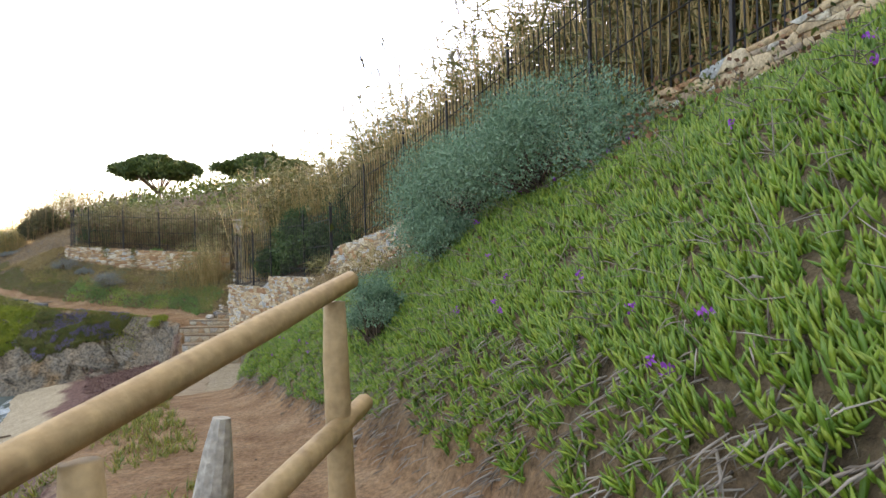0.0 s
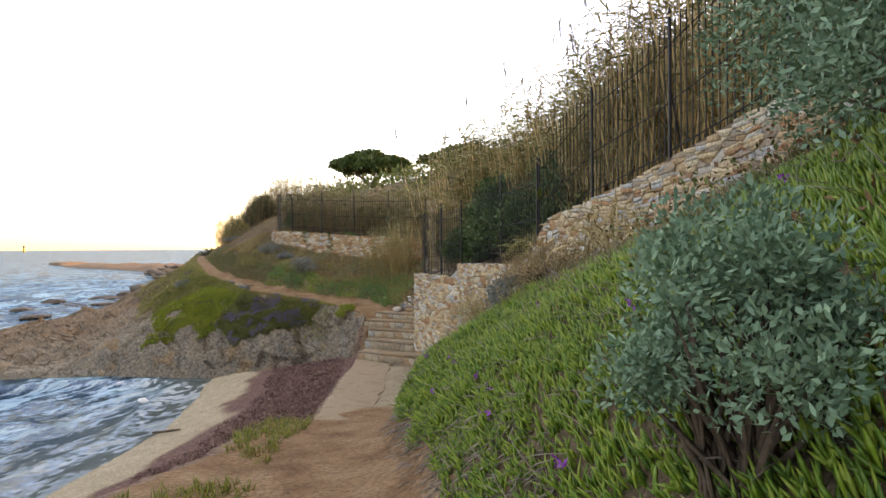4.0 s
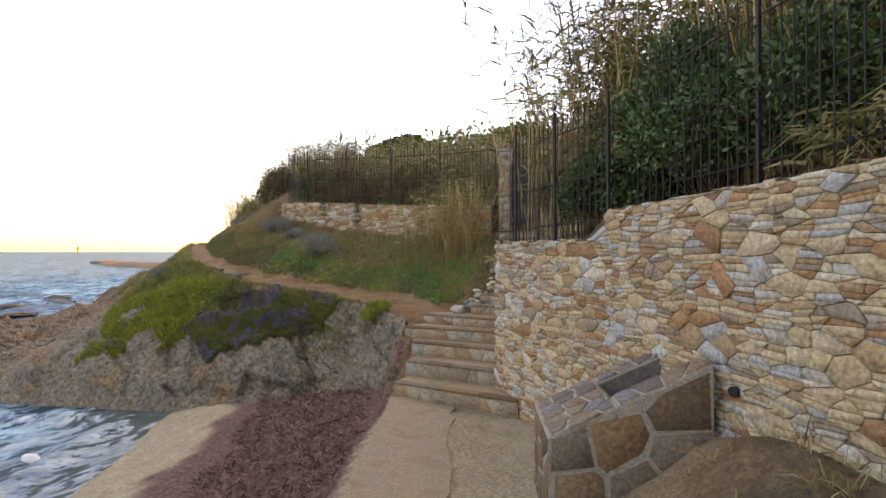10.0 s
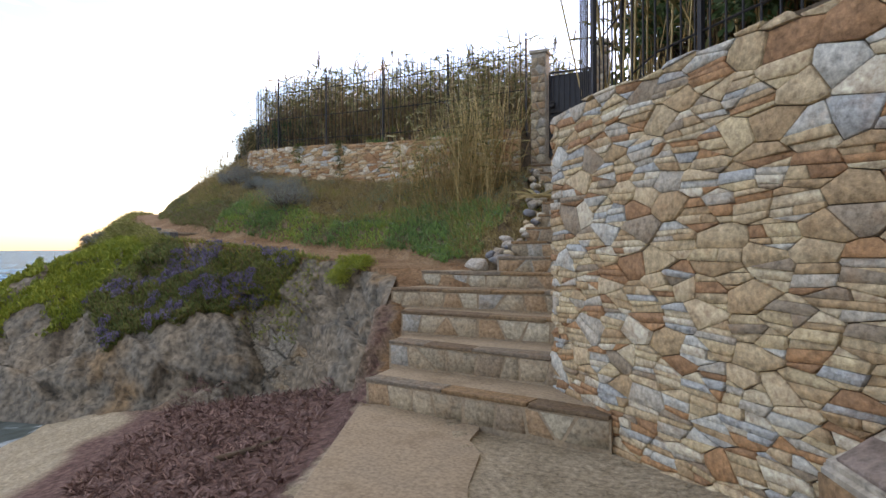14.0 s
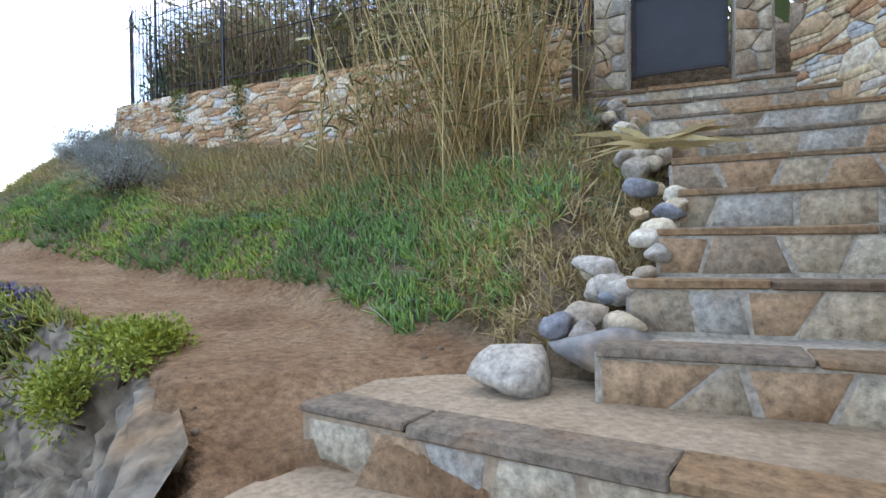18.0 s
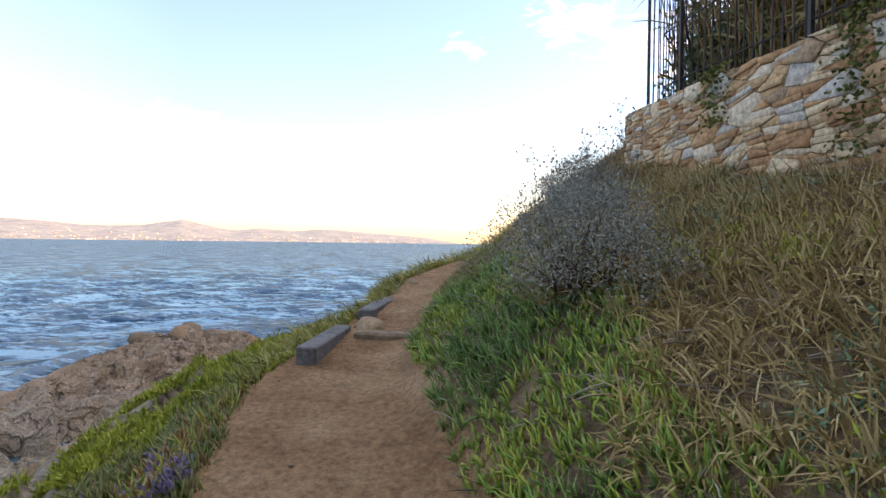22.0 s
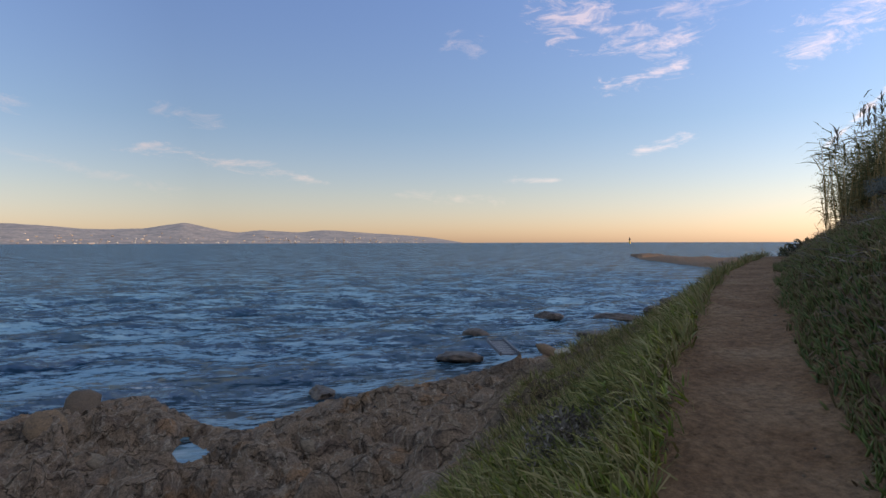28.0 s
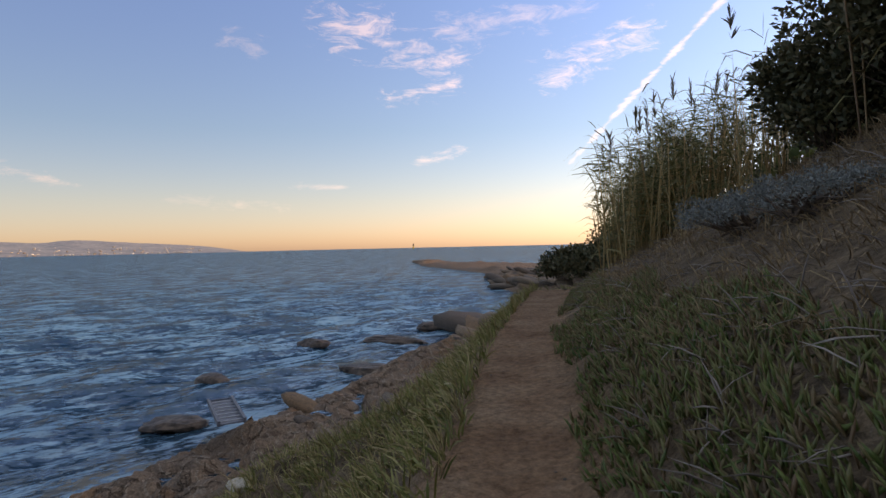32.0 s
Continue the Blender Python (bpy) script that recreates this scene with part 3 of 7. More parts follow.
    # ground held up behind the walls
    for line in (WALL_A, WALL_C):
        dw, sw, kw, tw = near_line(x, y, line)
        top = np.interp(kw + tw, np.arange(len(line)), [q[2] for q in line])
        inner = (sw > 0) & (dw > 0.3) & (tw > 0) & ~((kw == len(line) - 2) & (tw >= 1))
        h = np.where(inner & (dw < 6), np.maximum(h, top - 0.12 + 0.2 * dw) * np.clip((6 - dw) / 2, 0, 1) + h * (1 - np.clip((6 - dw) / 2, 0, 1)), h)
    # earth beside the landing
    ramp = 2.36 - 0.35 * np.clip(-10.75 - x, 0, 2) - 2.2 * np.clip(21.86 - y, 0, 1)
    h = np.where((y < 23.2) & (x > -12) & (x < -9.8) & (y > 21.3), np.maximum(h, ramp), h)
    # the bed of the stairs
    t = np.clip((y - 19.5) / 6.4, 0, 1)
    mid = -9.35 - 0.75 * t
    bed = np.interp(y, [19.5, 22.0, 25.5, 26.2], [1.1, 2.1, 4.0, 4.15])
    h = np.where((y > 19.5) & (y < 26.6) & (x < np.where(y > 21.4, np.interp(y, [21.4, 22.3, 22.6, 25.75], [-8.15, -7.4, -7.35, -8.95]), mid + 1.25)) & (x - mid > np.where(y > 21.7, -0.55, -1.25)), np.minimum(h, bed), h)
    # earth heaped against the trough
    h = h + 0.24 * np.exp(-((x + 4.95) ** 2 + (y - 16.0) ** 2) / 0.8)
    # clear of the lowest treads
    h = np.where((y > 21.15) & (y < 21.88 - 0.12 * (x + 10.96)) & (x > -10.95) & (x < -9.8), np.minimum(h, 2.12), h)
    return h, off, inland, along_path, beach


# ---- ground ----
def ground_sheet():
    xs = np.concatenate([np.arange(-185, -110, 2.5), np.arange(-110, -46, 1.2), np.arange(-46, -25, 0.165), np.arange(-25, -9.6, 0.085), np.arange(-9.6, 5, 0.165), np.arange(5, 60, 1.5)])
    ys = np.concatenate([np.arange(-14, -4, 0.6), np.arange(-4, 17, 0.165), np.arange(17, 25.5, 0.085), np.arange(25.5, 44, 0.165), np.arange(44, 130, 1.2)])
    gx, gy = np.meshgrid(xs, ys)
    h, off, inland, s, beach = land(gx, gy)
    h = np.where((inland < -6) & (h < 0.4), -1.6, h)
    near_face = np.where((gx > -23.5) & (gx < -10.4) & (gy > 18) & (gy < 24.2))
    k, v = np.meshgrid(np.linspace(0.7, 6.2, 90), np.linspace(0, 0.82, 22), indexing="ij")
    lo, hi = (np.stack([np.interp(k, np.arange(len(line)), [q[a] for q in line]) for a in range(3)], -1) for line in (FOOT, CREST))
    fp = lo + (hi - lo) * v[..., None]
    fp[..., 2] = lo[..., 2] + (hi - lo)[..., 2] * v**0.78
    fp = fp.reshape(-1, 3)
    for i, j in zip(np.array_split(near_face[0], 40), np.array_split(near_face[1], 40)):
        d2 = (gx[i, j][:, None] - fp[:, 0]) ** 2 + (gy[i, j][:, None] - fp[:, 1]) ** 2
        m = d2.argmin(1)
        h[i, j] = np.where(d2.min(1) < 0.02, np.minimum(h[i, j], fp[m, 2] - 0.42), h[i, j])
    nx, ny = len(xs), len(ys)
    verts = np.stack([gx.ravel(), gy.ravel(), h.ravel()], 1)
    i = np.arange(nx * ny).reshape(ny, nx)
    faces = np.stack([i[:-1, :-1].ravel(), i[:-1, 1:].ravel(), i[1:, 1:].ravel(), i[1:, :-1].ravel()], 1)
    me = bpy.data.meshes.new("ground")
    me.vertices.add(len(verts))
    me.vertices.foreach_set("co", verts.astype(np.float32).ravel())
    me.loops.add(faces.size)
    me.loops.foreach_set("vertex_index", faces.astype(np.int32).ravel())
    me.polygons.add(len(faces))
    me.polygons.foreach_set("loop_start", np.arange(0, faces.size, 4, dtype=np.int32))
    me.update()
    zone = np.zeros((ny, nx, 4), np.float32)
    n = 0.25 * noise_grid(gx, gy, 1.3, 8, 4)
    edge = np.interp(s, np.arange(len(STATIONS)), [q[3][0] for q in STATIONS])
    rocky = np.where((off < 0) & (beach < 0.5), np.clip((-off - edge - 0.1 + n) * 3, 0, 1), 0)
    cliff = np.where((off < 0) & (s > 10.6), np.clip((-off - edge - 0.05 + 0.4 * n) * 4, 0, 1) * np.clip((h - 0.1 - 0.21 * np.maximum(inland, 0) - 0.16 + 0.3 * n) * 6, 0, 1), 0)
    rocky = np.maximum(rocky, cliff)
    zone[..., 0] = rocky
    zone[..., 1] = np.where((off < 0) & (-off > edge - 0.05), beach * (1 - cliff), 0)
    zone[..., 2] = np.where(off > 0, np.clip((off - np.interp(s, [15.5, 17, 20.5], [0.55, 0.36, 0.32]) + 0.6 * n) * 5, 0, 1), np.where(s > 19.5, np.clip((-off - edge + 0.5 * n) * 5, 0, 1) * np.clip(h - 1.3, 0, 1), 0))
    zone[..., 3] = np.clip((inland - 1.3 + 2.0 * n) * 4, 0, 1) * zone[..., 1]
    sandy = np.clip((s - 8.5 + n) * 3, 0, 1) * np.clip((11.3 - s) * 3, 0, 1) * np.clip((off + 1.7) * 4, 0, 1) * np.clip((2.6 - off) * 2, 0, 1)
    zone[..., 1] = np.maximum(zone[..., 1], 0.85 * sandy)
    zone[..., 2] *= 1 - np.clip(sandy * 2, 0, 1)
    me.polygons.foreach_set("use_smooth", np.ones(len(faces), bool))
    at = me.color_attributes.new("zone", "FLOAT_COLOR", "POINT")
    at.data.foreach_set("color", zone.reshape(-1, 4).ravel())
    me.materials.append(ground_material())
    return tagged(new("ground", me), "sandy footpath, earth banks, shore rock and beach", "ground", kind="structure")


def ground_material():
    m = bpy.data.materials.new("ground surfaces")
    m.use_nodes = True
    n, l = m.node_tree.nodes, m.node_tree.links
    b = n["Principled BSDF"]
    at = n.new("ShaderNodeVertexColor")
    at.layer_name = "zone"
    sp = n.new("ShaderNodeSeparateColor")
    l.new(at.outputs["Color"], sp.inputs[0])
    tc = n.new("ShaderNodeTexCoord")

    def tex(scale, detail, cols, spread=0.5):
        t = n.new("ShaderNodeTexNoise")
        t.inputs["Scale"].default_value, t.inputs["Detail"].default_value = scale, detail
        l.new(tc.outputs["Object"], t.inputs["Vector"])
        r = n.new("ShaderNodeValToRGB")
        while len(r.color_ramp.elements) < len(cols):
            r.color_ramp.elements.new(0.5)
        for k, c in enumerate(cols):
            r.color_ramp.elements[k].position = 0.5 + (k / (len(cols) - 1) - 0.5) * spread
            r.color_ramp.elements[k].color = (*c, 1)
        l.new(t.outputs["Fac"], r.inputs["Fac"])
        return r.outputs["Color"], t.outputs["Fac"]

    def mix(fac, a, c):
        k = n.new("ShaderNodeMix")
        k.data_type = "RGBA"
        l.new(fac, k.inputs["Factor"])
        l.new(a, k.inputs["A"])
        l.new(c, k.inputs["B"])
        return k.outputs["Result"]

    dirt, dh = tex(2.2, 9.0, [(0.175, 0.088, 0.045), (0.275, 0.156, 0.087), (0.355, 0.228, 0.14)])
    rock, rh = tex(0.9, 13.0, [(0.06, 0.042, 0.032), (0.16, 0.105, 0.074), (0.28, 0.185, 0.122), (0.21, 0.15, 0.11), (0.31, 0.17, 0.092), (0.13, 0.095, 0.073)], 0.62)
    sand, sh = tex(3.0, 8.0, [(0.33, 0.27, 0.19), (0.45, 0.37, 0.27)])
    soil, oh = tex(3.5, 9.0, [(0.085, 0.06, 0.037), (0.16, 0.112, 0.07), (0.25, 0.178, 0.112)])
    weed, eh = tex(14.0, 9.0, [(0.08, 0.043, 0.038), (0.16, 0.088, 0.075), (0.25, 0.15, 0.128)])
    wv = n.new("ShaderNodeTexVoronoi")
    wv.feature = "DISTANCE_TO_EDGE"
    wv.inputs["Scale"].default_value = 1.5
    mp = n.new("ShaderNodeMapping")
    mp.inputs["Scale"].default_value, mp.inputs["Rotation"].default_value = (1.0, 0.45, 1.6), (0.3, 0.2, radians(35))
    wob = n.new("ShaderNodeTexNoise")
    wob.inputs["Scale"].default_value, wob.inputs["Detail"].default_value = 1.6, 6.0
    l.new(tc.outputs["Object"], wob.inputs["Vector"])
    ad = n.new("ShaderNodeVectorMath")
    l.new(tc.outputs["Object"], ad.inputs[0])
    l.new(wob.outputs["Color"], ad.inputs[1])
    l.new(ad.outputs[0], mp.inputs["Vector"])
    l.new(mp.outputs[0], wv.inputs["Vector"])
    crack = n.new("ShaderNodeMapRange")
    crack.inputs["From Max"].default_value, crack.inputs["To Min"].default_value = 0.035, 0.6
    l.new(wv.outputs["Distance"], crack.inputs["Value"])
    grey, _ = tex(1.3, 13.0, [(0.1, 0.082, 0.066), (0.215, 0.178, 0.14), (0.31, 0.262, 0.205), (0.25, 0.225, 0.19), (0.33, 0.23, 0.145), (0.2, 0.17, 0.14)], 0.6)
    xyz = n.new("ShaderNodeSeparateXYZ")
    l.new(tc.outputs["Object"], xyz.inputs[0])
    turn_grey = n.new("ShaderNodeMapRange")
    turn_grey.inputs["From Min"].default_value, turn_grey.inputs["From Max"].default_value = -29.0, -21.0
    l.new(xyz.outputs["X"], turn_grey.inputs["Value"])
    rock = mix(turn_grey.outputs[0], rock, grey)
    strata = n.new("ShaderNodeTexWave")
    strata.bands_direction = "Z"
    strata.inputs["Scale"].default_value, strata.inputs["Distortion"].default_value, strata.inputs["Detail"].default_value, strata.inputs["Detail Scale"].default_value = 1.5, 5.0, 5.0, 1.4
    sm = n.new("ShaderNodeMapping")
    sm.inputs["Rotation"].default_value = (radians(14), radians(-28), 0)
    l.new(tc.outputs["Object"], sm.inputs["Vector"])
    l.new(sm.outputs[0], strata.inputs["Vector"])
    vein = n.new("ShaderNodeMapRange")
    vein.inputs["From Min"].default_value, vein.inputs["From Max"].default_value, vein.inputs["To Max"].default_value = 0.93, 0.99, 0.4
    l.new(strata.outputs["Fac"], vein.inputs["Value"])
    pale = n.new("ShaderNodeRGB")
    pale.outputs[0].default_value = (0.4, 0.33, 0.25, 1)
    rock = mix(vein.outputs[0], rock, pale.outputs[0])
    dk = n.new("ShaderNodeMix")
    dk.data_type, dk.blend_type = "RGBA", "MULTIPLY"
    dk.inputs["Factor"].default_value = 1.0
    l.new(rock, dk.inputs["A"])
    l.new(crack.outputs[0], dk.inputs["B"])
    rock = dk.outputs["Result"]
    c = mix(sp.outputs[0], dirt, rock)
    c = mix(sp.outputs[1], c, sand)
    c = mix(sp.outputs[2], c, soil)
    c = mix(at.outputs["Alpha"], c, weed)
    grit = n.new("ShaderNodeTexNoise")
    grit.inputs["Scale"].default_value, grit.inputs["Detail"].default_value, grit.inputs["Roughness"].default_value = 22.0, 10.0, 0.75
    l.new(tc.outputs["Object"], grit.inputs["Vector"])
    ov = n.new("ShaderNodeMix")
    ov.data_type, ov.blend_type = "RGBA", "OVERLAY"
    ov.inputs["Factor"].default_value = 0.6
    l.new(c, ov.inputs["A"])
    l.new(sharpen(n, l, grit.outputs["Fac"]), ov.inputs["B"])
    c = ov.outputs["Result"]
    l.new(c, b.inputs["Base Color"])
    fine = n.new("ShaderNodeTexNoise")
    fine.inputs["Scale"].default_value, fine.inputs["Detail"].default_value = 7.0, 14.0
    l.new(tc.outputs["Object"], fine.inputs["Vector"])
    bp = n.new("ShaderNodeBump")
    bp.inputs["Strength"].default_value, bp.inputs["Distance"].default_value = 1.0, 0.14
    fine.inputs["Roughness"].default_value = 0.6
    deep = n.new("ShaderNodeMath")
    deep.operation = "MULTIPLY"
    l.new(crack.outputs[0], deep.inputs[0])
    l.new(sp.outputs[0], deep.inputs[1])
    hsum = n.new("ShaderNodeMath")
    hsum.operation = "MULTIPLY_ADD"
    hsum.inputs[1].default_value = 1.3
    l.new(deep.outputs[0], hsum.inputs[0])
    layer = n.new("ShaderNodeMath")
    layer.operation = "MULTIPLY"
    l.new(strata.outputs["Fac"], layer.inputs[0])
    l.new(sp.outputs[0], layer.inputs[1])
    layered = n.new("ShaderNodeMath")
    layered.operation = "MULTIPLY_ADD"
    layered.inputs[1].default_value = 0.2
    l.new(layer.outputs[0], layered.inputs[0])
    l.new(fine.outputs["Fac"], layered.inputs[2])
    l.new(layered.outputs[0], hsum.inputs[2])
    l.new(hsum.outputs[0], bp.inputs["Height"])
    l.new(bp.outputs["Normal"], b.inputs["Normal"])
    b.inputs["Roughness"].default_value = 0.92
    b.inputs["Specular IOR Level"].default_value = 0.2
    return m


ground = ground_sheet()


def graded(near0, near1, step, far0, far1):
    """Grid lines: even steps between near0 and near1, ever wider ones out to far0 and far1."""
    out = list(np.arange(near0, near1, step))
    k, d = near1, step
    while k < far1:
        out.append(k)
        d *= 1.12
        k += d
    out.append(far1)
    k, d = near0, step
    while k > far0:
        d *= 1.12
        k -= d
        out.insert(0, max(k, far0))
    return np.array(out)


def sea_sheet():
    xs, ys = graded(-66, -9, 0.2, -4800, 60), graded(2, 56, 0.2, -4000, 4800)
    gx, gy = np.meshgrid(xs, ys)
    dc, cs, _, _ = near_line(gx, gy, COAST)
    out = dc * np.where(cs >= 0, -1, 1)
    swell = 0.13 * noise_grid(gx * 1.0 + gy * 0.4, gy * 0.4 - gx * 0.16, 0.75, 28, 3) + 0.10 * np.sin(0.9 * gx + 0.35 * gy + 1.6 * noise_grid(gx, gy, 0.11, 21, 3)) + 0.2 * noise_grid(gx, gy, 0.35, 22, 4) - 0.16 * np.abs(noise_grid(gx + 0.4 * gy, gy * 0.6, 0.6, 26, 3))
    fade = np.clip(out / 4, 0.12, 1) * np.clip(1 - (np.hypot(gx + 30, gy - 20) - 60) / 60, 0, 1)
    surf = 0.16 * np.exp(-((out - 1.2 - 0.5 * noise_grid(gx, gy, 0.3, 23, 2)) / 0.35) ** 2) * (gy < 21)
    h = swell * fade + surf
    nx, ny = len(xs), len(ys)
    i = np.arange(nx * ny).reshape(ny, nx)
    faces = np.stack([i[:-1, :-1].ravel(), i[:-1, 1:].ravel(), i[1:, 1:].ravel(), i[1:, :-1].ravel()], 1)
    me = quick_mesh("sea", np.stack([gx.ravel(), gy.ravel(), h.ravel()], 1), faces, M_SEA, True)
    foam = 0.5 * np.clip(1.1 - np.abs(out - 0.2) / 0.8, 0, 1) * np.clip(0.75 + 1.2 * noise_grid(gx, gy, 0.4, 25, 3), 0, 1) + 0.8 * np.exp(-((out - 1.5) / 0.3) ** 2) * (gy < 21) * (noise_grid(gx, gy, 0.25, 24, 2) > 0) + 0.8 * np.exp(-((out - 3.0) / 2.4) ** 2) * (gy > 17) * np.clip(0.35 + 1.3 * noise_grid(gx, gy, 0.16, 27, 3), 0, 1)
    shallow = np.clip(1 - out / 4.5, 0, 1) * np.where((gx > -18) & (gy < 21), 1.0, 0.25)
    col = np.stack([foam, shallow, 0 * foam, 0 * foam + 1], -1).astype(np.float32)
    at = me.color_attributes.new("surf", "FLOAT_COLOR", "POINT")
    at.data.foreach_set("color", col.ravel())
    return tagged(new("sea", me), "blue rippled sea with foam along the rocks", "sea", kind="structure")


def quick_mesh(name, verts, faces, material, smooth=False):
    """A mesh from numpy arrays; faces all with the same number of corners."""
    me = bpy.data.meshes.new(name)
    n = faces.shape[1]
    me.vertices.add(len(verts))
    me.vertices.foreach_set("co", np.ascontiguousarray(verts, np.float32).ravel())
    me.loops.add(faces.size)
    me.loops.foreach_set("vertex_index", np.ascontiguousarray(faces, np.int32).ravel())
    me.polygons.add(len(faces))
    me.polygons.foreach_set("loop_start", np.arange(0, faces.size, n, dtype=np.int32))
    if smooth:
        me.polygons.foreach_set("use_smooth", np.ones(len(faces), bool))
    me.update()
    if material:
        me.materials.append(material)
    return me


sea_sheet()

# ---- walls ----
def wall(name, line, depth, label):
    bm = bmesh.new()
    pts = along(line, 0.25)
    rings = []
    for p, t in pts:
        nrm = np.array([t[1], -t[0]])
        back = p[:2] + nrm * depth
        g = float(land(*p[:2])[0])
        rings.append([bm.verts.new((p[0], p[1], g - 2.2)), bm.verts.new((p[0], p[1], p[2])), bm.verts.new((*back, p[2])), bm.verts.new((*back, g - 2.2))])
    for a, c in zip(rings, rings[1:]):
        for k in range(4):
            bm.faces.new((a[k], a[(k + 1) % 4], c[(k + 1) % 4], c[k]))
    bm.faces.new(rings[0][::-1])
    bm.faces.new(rings[-1])
    bmesh.ops.recalc_face_normals(bm, faces=bm.faces)
    return tagged(part(name, bm, M_JOINT), label, "wall", kind="structure")


# ---- plants: helpers ----
def scatter(n, box, keep, seed, lift=0.0):
    """n random places on the ground within a box (x0, x1, y0, y1), kept where keep(x, y, z, off, along, inland) says so, with the ground's normals."""
    rs = np.random.RandomState(seed)
    x, y = rs.uniform(box[0], box[1], n), rs.uniform(box[2], box[3], n)
    h, off, inland, along_path, _ = land(x, y)
    use = keep(x, y, h, off, along_path, inland)
    x, y, h = x[use], y[use], h[use]
    e = 0.12
    gx = (land(x + e, y)[0] - land(x - e, y)[0]) / (2 * e)
    gy = (land(x, y + e)[0] - land(x, y - e)[0]) / (2 * e)
    nrm = np.stack([-gx, -gy, np.ones_like(gx)], 1)
    nrm /= np.linalg.norm(nrm, axis=1)[:, None]
    return np.stack([x, y, h + lift], 1), nrm


def unit(v):
    return v / np.maximum(np.linalg.norm(v, axis=-1, keepdims=True), 1e-9)


def fan(pts, nrm, each, spread, seed):
    """Several growing directions at each place, round the ground's normal and a little towards the sky."""
    rs = np.random.RandomState(seed)
    p = np.repeat(pts, each, 0)
    d = unit(np.repeat(nrm, each, 0) * 0.7 + np.array([0, 0, 0.5]) + rs.normal(0, spread, (len(p), 3)))
    return p + rs.normal(0, 0.012, p.shape), d, rs


def blades(p, d, length, width, droop, flat=0.6, sides=3):
    """Tapered, bending fingers or blades: a three-sided ring at the foot and the middle, and a tip."""
    n = len(p)
    length, width, droop = (np.broadcast_to(v, n)[:, None] for v in (length, width, droop))
    u = unit(np.cross(d, np.array([0.31, 0.77, 0.55])))
    v = np.cross(d, u) * flat
    down = np.array([0, 0, -1.0])
    rings = []
    for t, w in ((0.0, 0.75), (0.5, 1.0)):
        c = p + d * length * t + down * droop * length * t * t
        for k in range(sides):
            a = 2 * math.pi * k / sides
            rings.append(c + (u * math.cos(a) + v * math.sin(a)) * width * w)
    tip = p + d * length + down * droop * length
    verts = np.stack(rings + [tip], 1).reshape(-1, 3)
    base = np.arange(n)[:, None] * (2 * sides + 1)
    f = []
    for k in range(sides):
        j = (k + 1) % sides
        f += [(k, j, sides + j), (k, sides + j, sides + k), (sides + k, sides + j, 2 * sides)]
    faces = (base[:, None, :] + np.array(f)[None]).reshape(-1, 3)
    return verts, faces


def ribbons(p, d, length, width, droop):
    """Flat, tapered, bending grass blades."""
    n = len(p)
    length, width, droop = (np.broadcast_to(v, n)[:, None] for v in (length, width, droop))
    rs = np.random.RandomState(n)
    u = unit(np.cross(d, rs.normal(0, 1, (n, 3))))
    down = np.array([0, 0, -1.0])
    mid = p + d * length * 0.5 + down * droop * length * 0.25
    tip = p + d * length + down * droop * length
    verts = np.stack([p - u * width * 0.8, p + u * width * 0.8, mid - u * width, mid + u * width, tip], 1).reshape(-1, 3)
    faces = (np.arange(n)[:, None, None] * 5 + np.array([(0, 1, 3), (0, 3, 2), (2, 3, 4)])[None]).reshape(-1, 3)
    return verts, faces


def leaves(p, d, length, width, seed, cup=0.25):
    """Folded, pointed leaves of two halves."""
    n = len(p)
    rs = np.random.RandomState(seed)
    length, width = (np.broadcast_to(v, n)[:, None] for v in (length, width))
    u = unit(np.cross(d, rs.normal(0, 1, (n, 3))))
    w = np.cross(d, u)
    mid = p + d * length * 0.55
    verts = np.stack([p, mid + u * width + w * width * cup, p + d * length, mid - u * width + w * width * cup], 1).reshape(-1, 3)
    base = np.arange(n)[:, None] * 4
    faces = (base[:, None, :] + np.array([(0, 1, 2), (0, 2, 3)])[None]).reshape(-1, 3)
    return verts, faces


def join(pieces):
    verts, faces, at = [], [], 0
    for v, f in pieces:
        verts.append(v)
        faces.append(f + at)
        at += len(v)
    return np.concatenate(verts), np.concatenate(faces)


def stuff(name, pieces, material, label, category="plants"):
    v, f = join(pieces)
    return tagged(new(name, quick_mesh(name, v, f, material)), label, category, kind="stuff")


def plant_mat(name, cols, rough=0.55, vary=0.9, scale=0.9):
    return mat(name, cols, scale, rough, 0.05, 50.0, 0.12, vary=vary, spread=1.0, spec=0.35)


M_ICE = plant_mat("fleshy green leaves", [(0.046, 0.118, 0.021), (0.08, 0.185, 0.024), (0.14, 0.26, 0.03), (0.23, 0.305, 0.045), (0.1, 0.21, 0.04)], 0.45)
M_ICE_DARK = plant_mat("fleshy deep green leaves", [(0.065, 0.14, 0.04), (0.115, 0.23, 0.045), (0.2, 0.31, 0.055), (0.34, 0.36, 0.065)], 0.45)
M_ICE_OLD = plant_mat("withered fleshy leaves", [(0.06, 0.1, 0.028), (0.1, 0.14, 0.033), (0.17, 0.13, 0.055), (0.16, 0.095, 0.05), (0.12, 0.16, 0.038), (0.21, 0.155, 0.075)], 0.55)
M_ICE_RED = plant_mat("reddened fleshy leaves", [(0.2, 0.075, 0.03), (0.15, 0.18, 0.035), (0.3, 0.26, 0.04), (0.09, 0.15, 0.035), (0.22, 0.25, 0.04)], 0.5)
M_STRAP = plant_mat("deep green strap leaves", [(0.045, 0.115, 0.038), (0.08, 0.185, 0.05), (0.13, 0.265, 0.065), (0.2, 0.33, 0.07)], 0.4)
